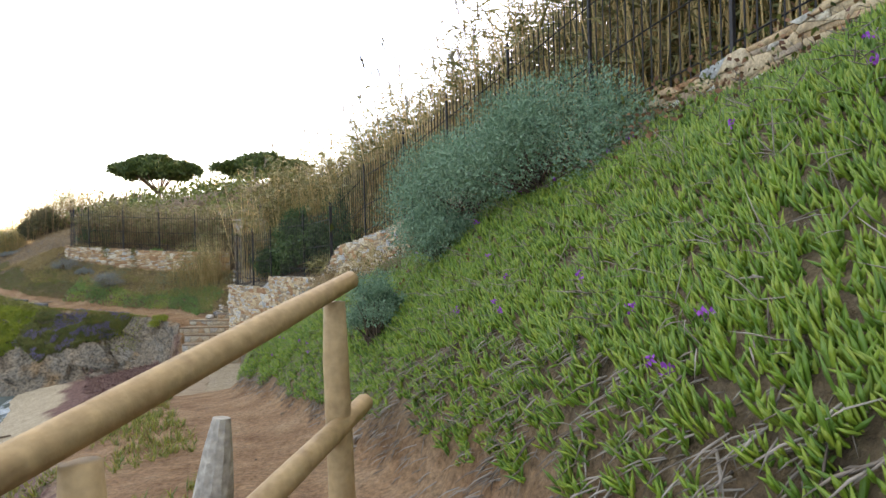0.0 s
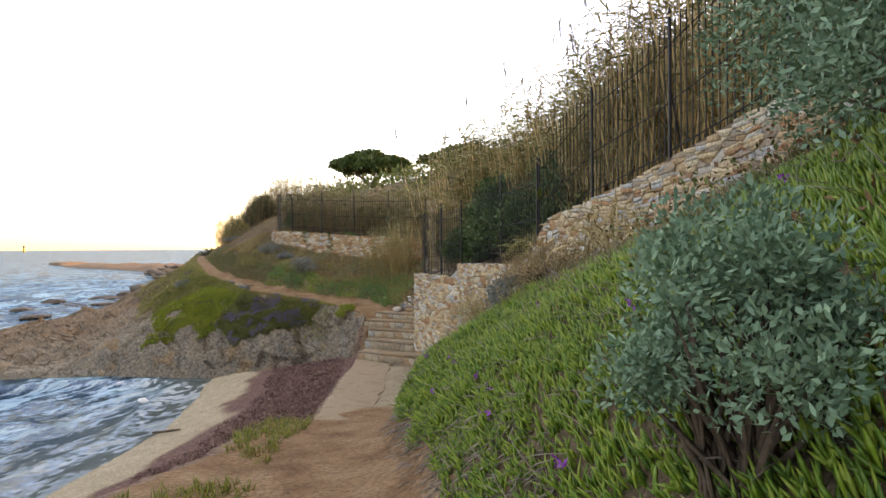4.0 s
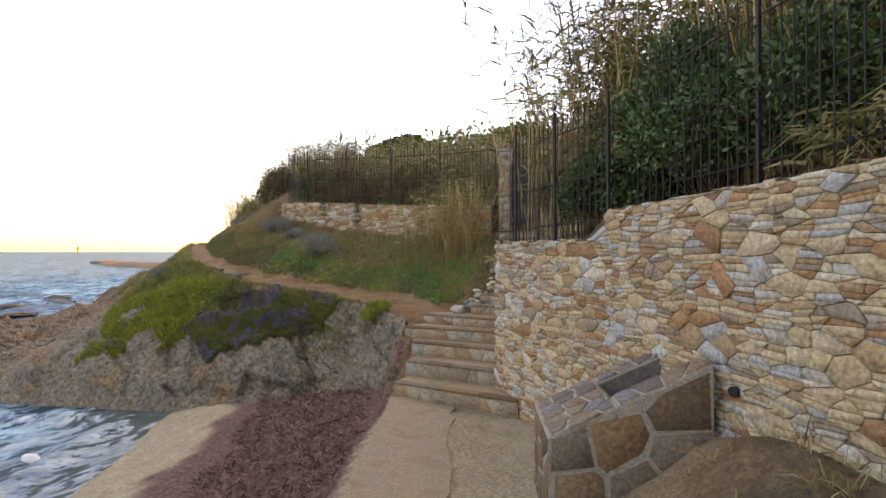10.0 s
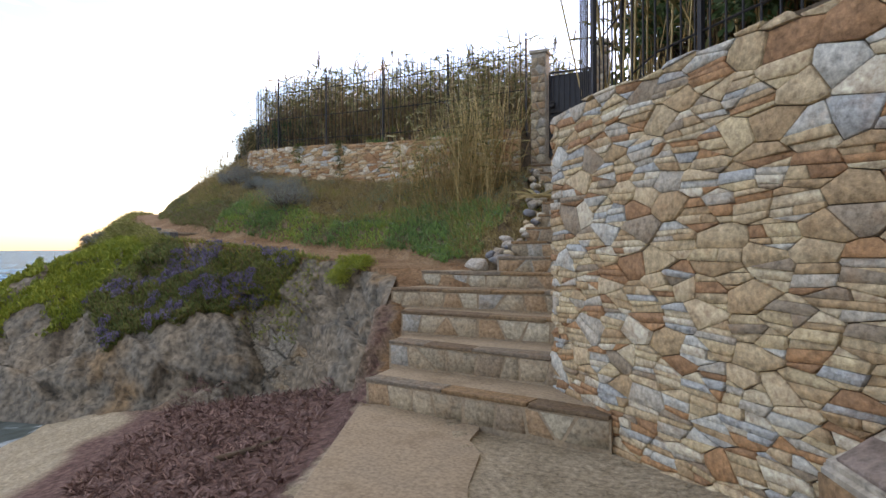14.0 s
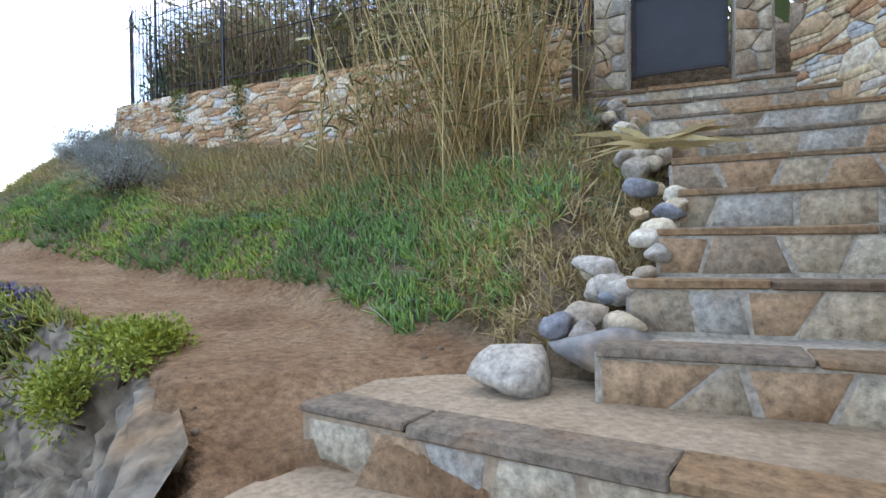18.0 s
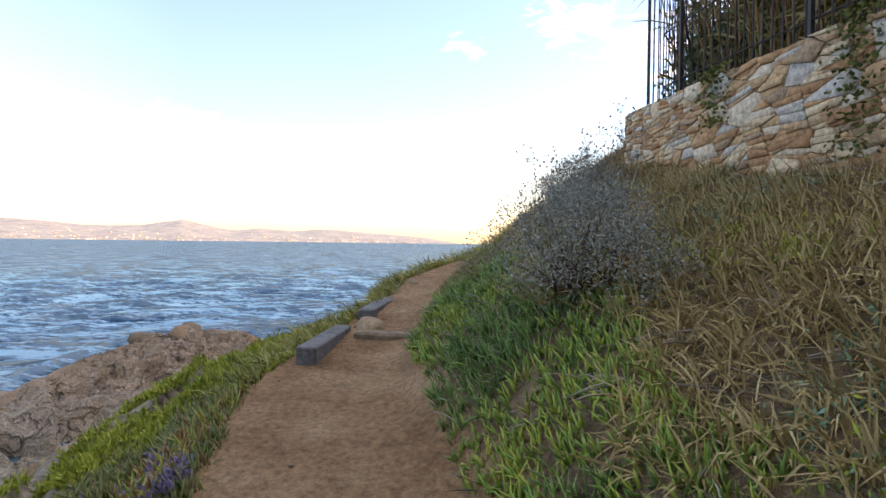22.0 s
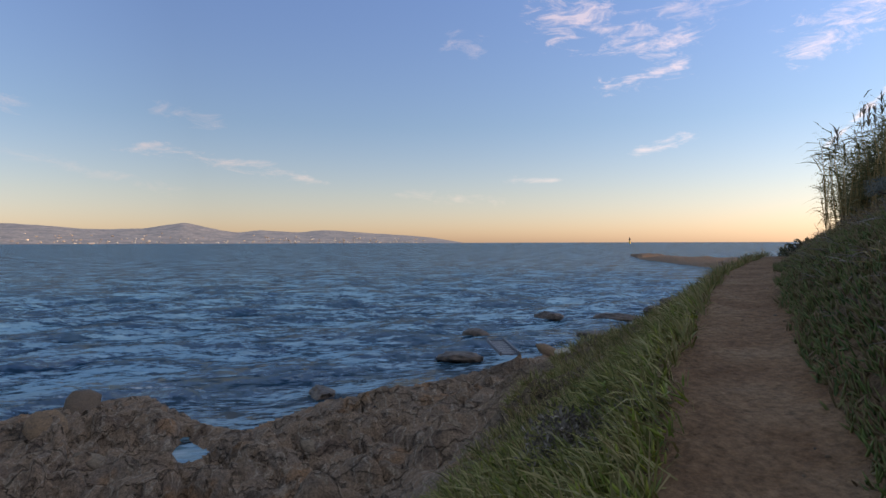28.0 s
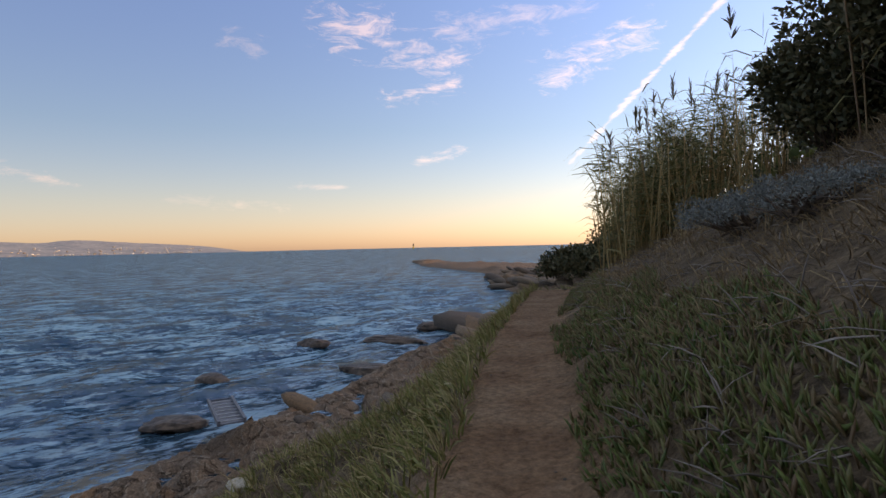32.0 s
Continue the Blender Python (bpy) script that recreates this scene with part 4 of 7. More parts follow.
M_ICE_HANG = plant_mat("olive hanging leaves", [(0.06, 0.095, 0.025), (0.1, 0.14, 0.03), (0.15, 0.085, 0.04), (0.085, 0.12, 0.03), (0.17, 0.185, 0.04), (0.12, 0.15, 0.035)], 0.5)
M_YELLOW = plant_mat("yellow-green spurge", [(0.13, 0.19, 0.03), (0.22, 0.265, 0.035), (0.34, 0.34, 0.05)], 0.6)
M_TWIG = plant_mat("dry grey stalks", [(0.1, 0.075, 0.06), (0.21, 0.17, 0.14), (0.32, 0.28, 0.24)], 0.8)
M_DEAD = plant_mat("dead brown leaves", [(0.12, 0.05, 0.03), (0.24, 0.11, 0.06), (0.3, 0.17, 0.09)], 0.8)
M_STRAW = plant_mat("dry straw", [(0.2, 0.14, 0.06), (0.36, 0.26, 0.12), (0.46, 0.36, 0.18)], 0.7)
M_BROWNGRASS = plant_mat("brown dry grass", [(0.15, 0.09, 0.045), (0.27, 0.175, 0.09), (0.4, 0.29, 0.16)], 0.75)
M_GREYVIOLET = plant_mat("grey-violet flowers", [(0.12, 0.105, 0.17), (0.19, 0.15, 0.28), (0.22, 0.195, 0.27)], 0.7)
M_GRASS = plant_mat("verge grass", [(0.1, 0.12, 0.03), (0.215, 0.21, 0.055), (0.4, 0.33, 0.145)], 0.6)
M_SILVER = plant_mat("silver-grey leaves", [(0.13, 0.14, 0.125), (0.2, 0.22, 0.2), (0.3, 0.32, 0.29)], 0.7)
M_BLUEGREEN = plant_mat("blue-green leaves", [(0.04, 0.11, 0.065), (0.1, 0.215, 0.135), (0.19, 0.33, 0.21), (0.13, 0.25, 0.16)], 0.6, 0.45, 4.5)
M_DARKLEAF = plant_mat("glossy dark leaves", [(0.03, 0.07, 0.028), (0.06, 0.12, 0.042), (0.11, 0.185, 0.06)], 0.4, 0.7, 2.5)
M_THICKET = plant_mat("brown-green thicket leaves", [(0.045, 0.05, 0.022), (0.095, 0.09, 0.04), (0.16, 0.125, 0.06)], 0.6)
M_CANE = plant_mat("dry cane", [(0.27, 0.165, 0.06), (0.47, 0.31, 0.125), (0.56, 0.4, 0.19)], 0.6)
M_CANE_BROWN = plant_mat("brown cane", [(0.12, 0.065, 0.035), (0.26, 0.155, 0.075), (0.38, 0.25, 0.13)], 0.6)
M_CANELEAF = plant_mat("cane leaves", [(0.11, 0.125, 0.04), (0.22, 0.2, 0.08), (0.33, 0.28, 0.13)], 0.6)
M_PLUME = plant_mat("cane plumes", [(0.16, 0.13, 0.1), (0.28, 0.24, 0.19)], 0.8)
M_SCRUB = plant_mat("hill scrub", [(0.05, 0.08, 0.02), (0.11, 0.14, 0.03), (0.18, 0.19, 0.05)], 0.7)
M_PINE = plant_mat("pine needles", [(0.03, 0.06, 0.015), (0.06, 0.1, 0.025), (0.1, 0.145, 0.035)], 0.6)
M_BARK = mat("bark", [(0.07, 0.05, 0.035), (0.15, 0.1, 0.07)], 8.0, 0.9, 0.6, 25.0, 0.3)
M_VIOLET = mat("violet petals", [(0.28, 0.04, 0.4), (0.42, 0.1, 0.5)], 20.0, 0.6, 0.05, 60.0, 0.1)
M_BOULDER = stone_mat("sea stone", [(0.46, 0.37, 0.26), (0.58, 0.48, 0.36), (0.36, 0.29, 0.22), (0.5, 0.37, 0.24), (0.58, 0.52, 0.43), (0.3, 0.26, 0.22), (0.19, 0.2, 0.22), (0.52, 0.46, 0.36), (0.4, 0.36, 0.31)], 0.8, (0.2, 0.15, 0.11), 0.5)
M_DARKSTONE = mat("dark flagstone", [(0.13, 0.095, 0.07), (0.23, 0.165, 0.115), (0.26, 0.23, 0.2), (0.2, 0.2, 0.2), (0.27, 0.17, 0.1)], 2.0, 0.8, 0.4, 18.0, 0.3, vary=0.9, spread=0.9)
M_JOINT = mat("wall core in the joints", [(0.09, 0.065, 0.045), (0.15, 0.11, 0.075)], 5.0, 0.95, 0.5, 25.0, 0.3)
M_RISER_STONE = stone_mat("flat riser stone", [(0.3, 0.24, 0.17), (0.38, 0.3, 0.21), (0.27, 0.2, 0.14), (0.33, 0.31, 0.27), (0.36, 0.23, 0.14), (0.42, 0.36, 0.27)])
M_FLAG = stone_mat("brown flagstone", [(0.15, 0.1, 0.065), (0.21, 0.14, 0.085), (0.19, 0.155, 0.12), (0.24, 0.145, 0.08), (0.18, 0.14, 0.105)])
M_MORTAR = mat("grey sandy mortar", [(0.25, 0.215, 0.17), (0.36, 0.315, 0.255), (0.3, 0.28, 0.25)], 5.0, 0.95, 0.4, 40.0, 0.3)
M_SLEEPER = mat("dark sawn timber", [(0.05, 0.05, 0.055), (0.12, 0.12, 0.125), (0.08, 0.075, 0.07)], 5.0, 0.75, 0.4, 30.0, 0.3)
M_GATE = mat("painted charcoal sheet", [(0.02, 0.022, 0.028), (0.035, 0.038, 0.045)], 3.0, 0.5, 0.05, 40.0, 0.1)
M_OLDTIMBER = mat("old brown timber", [(0.13, 0.09, 0.06), (0.24, 0.175, 0.12)], 8.0, 0.85, 0.5, 25.0, 0.2)
M_CAP = stone_mat("violet-brown capping stone", [(0.16, 0.125, 0.12), (0.22, 0.165, 0.14), (0.19, 0.185, 0.195), (0.25, 0.18, 0.13), (0.17, 0.15, 0.15)], 0.8, (0.2, 0.12, 0.07), 0.4)
M_CEMENT = mat("dark damp cement", [(0.1, 0.09, 0.078), (0.16, 0.145, 0.125), (0.13, 0.12, 0.11)], 4.0, 0.9, 0.3, 30.0, 0.3)
M_STEEL = mat("weathered aluminium", [(0.4, 0.41, 0.42), (0.56, 0.57, 0.58)], 6.0, 0.55, 0.1, 40.0, 0.15, metal=0.15)
M_DECK = mat("grey chequered deck", [(0.13, 0.14, 0.16), (0.2, 0.21, 0.23)], 12.0, 0.6, 0.2, 60.0, 0.2)
M_PLASTER = mat("white plaster", [(0.66, 0.66, 0.66), (0.76, 0.75, 0.73)], 2.0, 0.85, 0.1, 30.0, 0.1)
M_SLATE = mat("blue-grey roof", [(0.2, 0.24, 0.3), (0.28, 0.32, 0.38)], 3.0, 0.7, 0.2, 20.0, 0.2)
M_GREYWOOD = mat("weathered grey wood", [(0.26, 0.235, 0.2), (0.44, 0.4, 0.345)], 9.0, 0.85, 0.5, 25.0, 0.3)

# ---- walls of laid stone ----
def cells(seeds, stretch, box):
    """Interlocking straight-sided cells round seeds (u, z), heights counted stretch times; box is (u0, u1, z0, z1)."""
    pts = np.array(seeds) * np.array([1.0, stretch])
    out = []
    order = np.argsort(pts[:, 0])
    pts = pts[order]
    for k, c in enumerate(pts):
        lo, hi = np.searchsorted(pts[:, 0], [c[0] - 0.8, c[0] + 0.8])
        near = pts[lo:hi]
        dist = np.hypot(*(near - c).T)
        near = near[np.argsort(dist)][1:22]
        poly = [np.array(q) for q in ((box[0], box[2] * stretch), (box[1], box[2] * stretch), (box[1], box[3] * stretch), (box[0], box[3] * stretch))]
        for q in near:
            mid, nrm = (c + q) / 2, q - c
            side = [(v - mid) @ nrm for v in poly]
            if max(side) <= 0:
                continue
            cut = []
            for i, v in enumerate(poly):
                w, a, b = poly[(i + 1) % len(poly)], side[i], side[(i + 1) % len(poly)]
                if a <= 0:
                    cut.append(v)
                if (a < 0) != (b < 0) and a != b:
                    cut.append(v + (w - v) * a / (a - b))
            poly = cut
            if len(poly) < 3:
                break
        if len(poly) >= 3:
            out.append(np.array(poly) / np.array([1.0, stretch]))
    return out


def cell_stone(poly, place, out, depth, rs, gap=0.006, chamfer=0.008, back=0.06, tilt=0.3):
    """A flat-faced stone with a chipped rim, from its outline (u, z); place(u, z) gives the spot on the wall."""
    mid = poly.mean(0)
    ray = mid - poly
    far = np.linalg.norm(ray, axis=1, keepdims=True) + 1e-6
    rim = poly + ray / far * np.minimum(gap * rs.uniform(0.3, 2.2, (len(poly), 1)), far * 0.3)
    top = rim + ray / far * np.minimum(chamfer * rs.uniform(0.4, 2.0, (len(poly), 1)), far * 0.3)
    lift = depth * rs.uniform(0.6, 1.4)
    lean = rs.normal(0, tilt * depth, 2) / 0.2
    n = len(poly)
    v = [place(*q) - out * back for q in rim] + [place(*q) + out * max(0.0, np.clip(lift + (q - mid) @ lean, 0.2 * depth, 2.2 * depth) - chamfer) for q in rim] + [place(*q) + out * max(0.004, np.clip(lift + (q - mid) @ lean, 0.2 * depth, 2.2 * depth)) for q in top]
    f = [(2 * n, 2 * n + k, 2 * n + k + 1) for k in range(1, n - 1)]
    for a in (0, n):
        for k in range(n):
            j = (k + 1) % n
            f += [(a + k, a + j, a + n + j), (a + k, a + n + j, a + n + k)]
    return np.array(v), np.array(f)


def facing(root, a, b, za, zb, low, size, material, seed, depth=0.006, name="stone", gap=0.012, stretch=1.2):
    """Flat stones set in mortar on an upright face from a to b (seen with a at the left), between low and a top that runs from za to zb."""
    rs = np.random.RandomState(seed)
    a, b = np.array(a, float), np.array(b, float)
    span = np.linalg.norm(b - a)
    t = (b - a) / span
    out = np.array([t[1], -t[0], 0.0])
    high = max(za, zb) - low
    nu, nz = max(2, int(span / size)), max(1, int(round(high / size * stretch)))
    seeds = [((i + 0.5 + rs.uniform(-0.45, 0.45)) * span / nu, low + (j + 0.5 + rs.uniform(-0.35, 0.35)) * high / nz) for i in range(nu) for j in range(nz)]
    for poly in cells(seeds, stretch, (0.01, span - 0.01, low + 0.005, low + high)):
        lid = za + (zb - za) * poly[:, 0] / span - 0.012
        if poly[:, 1].min() > lid.min() - 0.04:
            continue
        poly = np.stack([poly[:, 0], np.minimum(poly[:, 1], lid)], 1)
        v, f = cell_stone(poly, lambda u, z: np.array([*(a + t * u), z]), out, depth, rs, gap, 0.004, 0.01, 0.1)
        ob = new(name, quick_mesh(name, v, f, material))
        ob.parent = root


def halves(poly, point, normal):
    """A convex outline cut in two by a line."""
    side = (poly - point) @ normal
    out = ([], [])
    for i, v in enumerate(poly):
        j = (i + 1) % len(poly)
        out[0 if side[i] <= 0 else 1].append(v)
        if (side[i] <= 0) != (side[j] <= 0):
            c = v + (poly[j] - v) * side[i] / (side[i] - side[j])
            out[0].append(c)
            out[1].append(c)
    return [np.array(o) for o in out if len(o) > 2]


def rubble(box, rs):
    """Straight-sided stones that fill a box (u0, u1, z0, z1): large angular slabs among stacks of thin flat ones."""
    nu, nz = max(2, int((box[1] - box[0]) / 0.235)), max(2, int((box[3] - box[2]) / 0.135))
    du, dz = (box[1] - box[0]) / nu, (box[3] - box[2]) / nz
    seeds = [(box[0] + (i + 0.5 * (j % 2) + 0.25 + rs.uniform(-0.48, 0.48)) * du, box[2] + (j + 0.5 + rs.uniform(-0.5, 0.5)) * dz) for i in range(nu) for j in range(nz) if rs.rand() > 0.13]
    done = []

    def cross(p, lean, share):
        at = p.min(0) + np.ptp(p, 0) * np.array([share, 0.5])
        return halves(p, at, np.array([math.cos(lean), math.sin(lean)]))

    for cell in cells(seeds, 1.75, box):
        w, h = np.ptp(cell, 0)
        if rs.rand() < 0.24 and h > 0.09:
            done += cross(cell, rs.normal(0, 0.4), rs.uniform(0.4, 0.6)) if w > 0.55 else [cell]
            continue
        a = rs.normal(0, 0.06)
        nrm, rest = np.array([math.sin(a), math.cos(a)]), cell
        z = cell[:, 1].min() + rs.uniform(0.03, 0.07)
        while z < cell[:, 1].max() - 0.028:
            two = halves(rest, np.array([cell[:, 0].mean(), z]), nrm)
            if len(two) == 2:
                low_piece, rest = two
                w = np.ptp(low_piece[:, 0])
                done += cross(low_piece, rs.normal(0, 0.3), rs.uniform(0.3, 0.7)) if w > 0.3 and rs.rand() < 0.5 else [low_piece]
            z += rs.uniform(0.035, 0.075)
        w = np.ptp(rest[:, 0])
        done += cross(rest, rs.normal(0, 0.3), rs.uniform(0.3, 0.7)) if w > 0.36 else [rest]
    return [p for p in done if np.ptp(p[:, 0]) > 0.025 and np.ptp(p[:, 1]) > 0.018]


def lay_stones(root, line, low, keep, name, seed, material):
    """Close-fitting split stones on the face of a wall that follows a line of (x, y, top). keep(x, y): where a stone is a part of its own."""
    rs = np.random.RandomState(seed)
    fine = along(line, 0.05)
    pos = np.array([p for p, _ in fine])
    hdg = np.array([t for _, t in fine])
    span = 0.05 * (len(fine) - 1)

    def at(u):
        i = min(max(u / 0.05, 0), len(fine) - 1.001)
        k = int(i)
        return pos[k] + (pos[k + 1] - pos[k]) * (i - k), np.array([-hdg[k][1], hdg[k][0], 0.0])

    def place(u, z):
        p = at(u)[0]
        return np.array([p[0], p[1], z])

    top_max = pos[:, 2].max()
    joined, count = [], 0
    us = np.arange(len(fine))
    floor_z = land(pos[:, 0] - hdg[:, 1] * 0.1, pos[:, 1] + hdg[:, 0] * 0.1)[0]
    for poly in rubble((0.0, span, low, top_max + 0.1), rs):
        c = poly.mean(0)
        p, out = at(c[0])
        if np.interp(c[0] / 0.05, us, floor_z) - 0.12 > poly[:, 1].max():
            continue
        lid = np.array([at(u)[0][2] for u in poly[:, 0]]) + rs.uniform(-0.015, 0.02)
        if poly[:, 1].min() > lid.min() - 0.02:
            continue
        poly = np.stack([poly[:, 0], np.minimum(poly[:, 1], lid)], 1)
        if np.ptp(poly[:, 1]) < 0.02:
            continue
        v, f = cell_stone(poly, place, out, 0.026, rs, 0.004, 0.004, 0.06, 0.25)
        if keep(p[0], p[1]) and count < 300:
            ob = new("stone", quick_mesh("stone", v, f, material))
            ob.parent = root
            count += 1
        else:
            joined.append((v, f))
    if joined:
        v, f = join(joined)
        ob = new("stonework", quick_mesh("stonework", v, f, material))
        ob.parent = root
        tagged(ob, "closely laid ochre and grey stones", kind="stuff")


# ---- stairs ----
def build_stairs():
    root = tagged(new("staircase"), "concrete steps faced with flat stones climbing to a gate", "steps")
    lower = [((-10.28, 19.58), (-7.95, 19.35), 1.2, 1.46), ((-10.42, 20.2), (-8.35, 20.05), 1.46, 1.72), ((-10.63, 20.79), (-8.55, 20.7), 1.72, 1.97), ((-11.03, 21.2), (-8.55, 21.3), 1.97, 2.2), ((-10.98, 21.9), (-8.42, 21.6), 2.2, 2.39)]
    upper = []
    for k in range(9):
        t = k / 8
        y = 22.36 + 3.19 * t
        left = np.interp(y, [22.5, 23.5, 24.4, 25.0, 25.6], [-10.05, -9.85, -9.98, -10.2, -10.75])
        right = np.interp(y, [22.5, 25.6], [-7.42, -8.98])
        upper.append(((left, y), (right, y + 0.12), 2.36 + 0.214 * k, 2.574 + 0.214 * k))
    every = lower + upper
    for k, (a, b, z0, z1) in enumerate(every):
        bm = bmesh.new()
        c, d = every[k + 1][:2] if k + 1 < len(every) else ((a[0], a[1] + 0.5), (b[0], b[1] + 0.5))
        back = 0.35
        ring = [(a[0], a[1]), (b[0], b[1]), (max(b[0], d[0]) - (0.0 if k < 5 else 0.02), d[1] + back), (min(a[0], c[0]) + 0.02, c[1] + back)]
        low = [bm.verts.new((x, y, z0 - 0.5)) for x, y in ring]
        top = [bm.verts.new((x, y, z1 + random.uniform(-0.008, 0.008))) for x, y in ring]
        bm.faces.new(top)
        bm.faces.new(low[::-1])
        for i in range(4):
            bm.faces.new((low[i], low[(i + 1) % 4], top[(i + 1) % 4], top[i]))
        bmesh.ops.recalc_face_normals(bm, faces=bm.faces)
        bmesh.ops.bevel(bm, geom=[e for e in bm.edges if all(v.co.z > z1 - 0.1 for v in e.verts)], offset=0.018, segments=2, affect="EDGES")
        tread = part("tread", bm, M_CONC if k < 5 else M_MORTAR, root)
        facing(tread, a, b, z1 - 0.015, z1 - 0.015, z0 + 0.005, 0.24, M_RISER_STONE, 40 + k, 0.004, gap=0.014)
        rs = np.random.RandomState(70 + k)
        span, u = math.dist(a, b), 0.0
        while u < span - 0.15:
            w = min(rs.uniform(0.35, 0.9), span - u)
            p = np.array(a) + (np.array(b) - a) * (u + w / 2) / span
            lb = bmesh.new()
            add_box(lb, pose(p[0], p[1] + 0.085, z1 - 0.006, 0, 0, math.degrees(math.atan2(b[1] - a[1], b[0] - a[0]))), w - 0.008, 0.2, 0.035, 0.006, 0.008)
            part("edging_stone", lb, M_FLAG, root)
            u += w
    return root


# ---- iron fence ----
def build_fence(line, high, label, post_gap=2.0, sheet=False):
    root = tagged(new("iron_fence"), label, "fence")
    for k, (p, t) in enumerate(along(line, post_gap)):
        bm = bmesh.new()
        turn = math.degrees(math.atan2(t[1], t[0]))
        add_box(bm, pose(p[0], p[1], p[2] + (high + 0.12) / 2 - 0.05, 0, 0, turn), 0.034, 0.034, high + 0.22)
        bmesh.ops.create_cone(bm, segments=4, radius1=0.028, radius2=0.0, depth=0.09, matrix=pose(p[0], p[1], p[2] + high + 0.215, 0, 0, turn + 45))
        post = part("post", bm, M_IRON, root)
        if k % 3 == 1:
            bm = bmesh.new()
            q = np.array([p[0] + t[1] * 0.5 + t[0] * 0.5, p[1] - t[0] * 0.5 + t[1] * 0.5])
            add_rod(bm, (p[0], p[1], p[2] + high * 0.6), (q[0], q[1], float(land(*q)[0])), 0.014, n=5)
            part("brace", bm, M_IRON, root)
    for up in (0.14, 0.48, 0.88):
        pts = [p for p, t in along(line, 0.4)]
        for p, q in zip(pts[::4], pts[4::4]):
            bm = bmesh.new()
            add_rod(bm, (p[0], p[1], p[2] + high * up), (q[0], q[1], q[2] + high * up), 0.010, n=4)
            part("rail", bm, M_IRON, root)
    pts = along(line, 0.125)
    shape = bmesh.new()
    add_rod(shape, (0, 0, 0), (0, 0, high), 0.008, n=5)
    bmesh.ops.create_cone(shape, segments=5, radius1=0.011, radius2=0.0, depth=0.09, matrix=pose(0, 0, high + 0.04))
    me = bpy.data.meshes.new("bar")
    shape.to_mesh(me)
    shape.free()
    me.materials.append(M_IRON)
    for k, (p, t) in enumerate(pts):
        if k < 300:
            ob = new("bar", me)
            ob.parent = root
            ob.location = p
    return root


# ---- gate ----
def build_gate():
    root = tagged(new("garden_gate"), "closed charcoal sheet-metal gate with bars between stone pillars", "gate")
    z = 4.45
    for x, w in ((-10.55, 0.3), (-9.38, 0.3)):
        bm = bmesh.new()
        add_box(bm, pose(x, 25.92, z + 0.95, 0, 0, 3), w, 0.3, 2.2, 0.015, 0.006)
        pil = part("pillar", bm, M_MORTAR, root, "pillar faced with flat grey and ochre stones")
        facing(pil, (x - w / 2, 25.762), (x + w / 2, 25.762), z + 1.98, z + 1.98, z - 0.1, 0.2, M_RISER_STONE, int(-x * 10), 0.01, gap=0.01)
        bm = bmesh.new()
        add_box(bm, pose(x, 25.92, z + 2.08, 0, 0, 3), w + 0.06, 0.36, 0.07, 0.012)
        part("capstone", bm, M_MORTAR, pil)
    bm = bmesh.new()
    add_box(bm, pose(-9.97, 25.93, z + 0.42), 0.8, 0.012, 0.72)
    part("lower_sheet", bm, M_GATE, root)
    bm = bmesh.new()
    add_box(bm, pose(-9.97, 25.95, z + 1.22), 0.8, 0.01, 0.8)
    part("upper_sheet", bm, M_GATE, root)
    for px in (-10.36, -9.58):
        bm = bmesh.new()
        add_box(bm, pose(px, 25.92, z + 0.85), 0.035, 0.035, 1.65)
        part("stile", bm, M_IRON, root)
    for pz in (0.06, 0.79, 0.9, 1.66):
        bm = bmesh.new()
        add_box(bm, pose(-9.97, 25.91, z + pz), 0.8, 0.03, 0.03)
        part("crossbar", bm, M_IRON, root)
    for k in range(7):
        bm = bmesh.new()
        x = -10.28 + k * 0.105
        add_rod(bm, (x, 25.9, z + 0.9), (x, 25.9, z + 1.8), 0.008, n=5)
        bmesh.ops.create_cone(bm, segments=5, radius1=0.012, radius2=0.0, depth=0.08, matrix=pose(x, 25.9, z + 1.84))
        part("bar", bm, M_IRON, root)
    bm = bmesh.new()
    add_box(bm, pose(-10.3, 25.87, z + 1.05), 0.09, 0.03, 0.13, 0.006)
    add_rod(bm, (-10.33, 25.85, z + 1.08), (-10.22, 25.83, z + 1.08), 0.009, n=6)
    part("latch", bm, M_IRON, root)
    return root


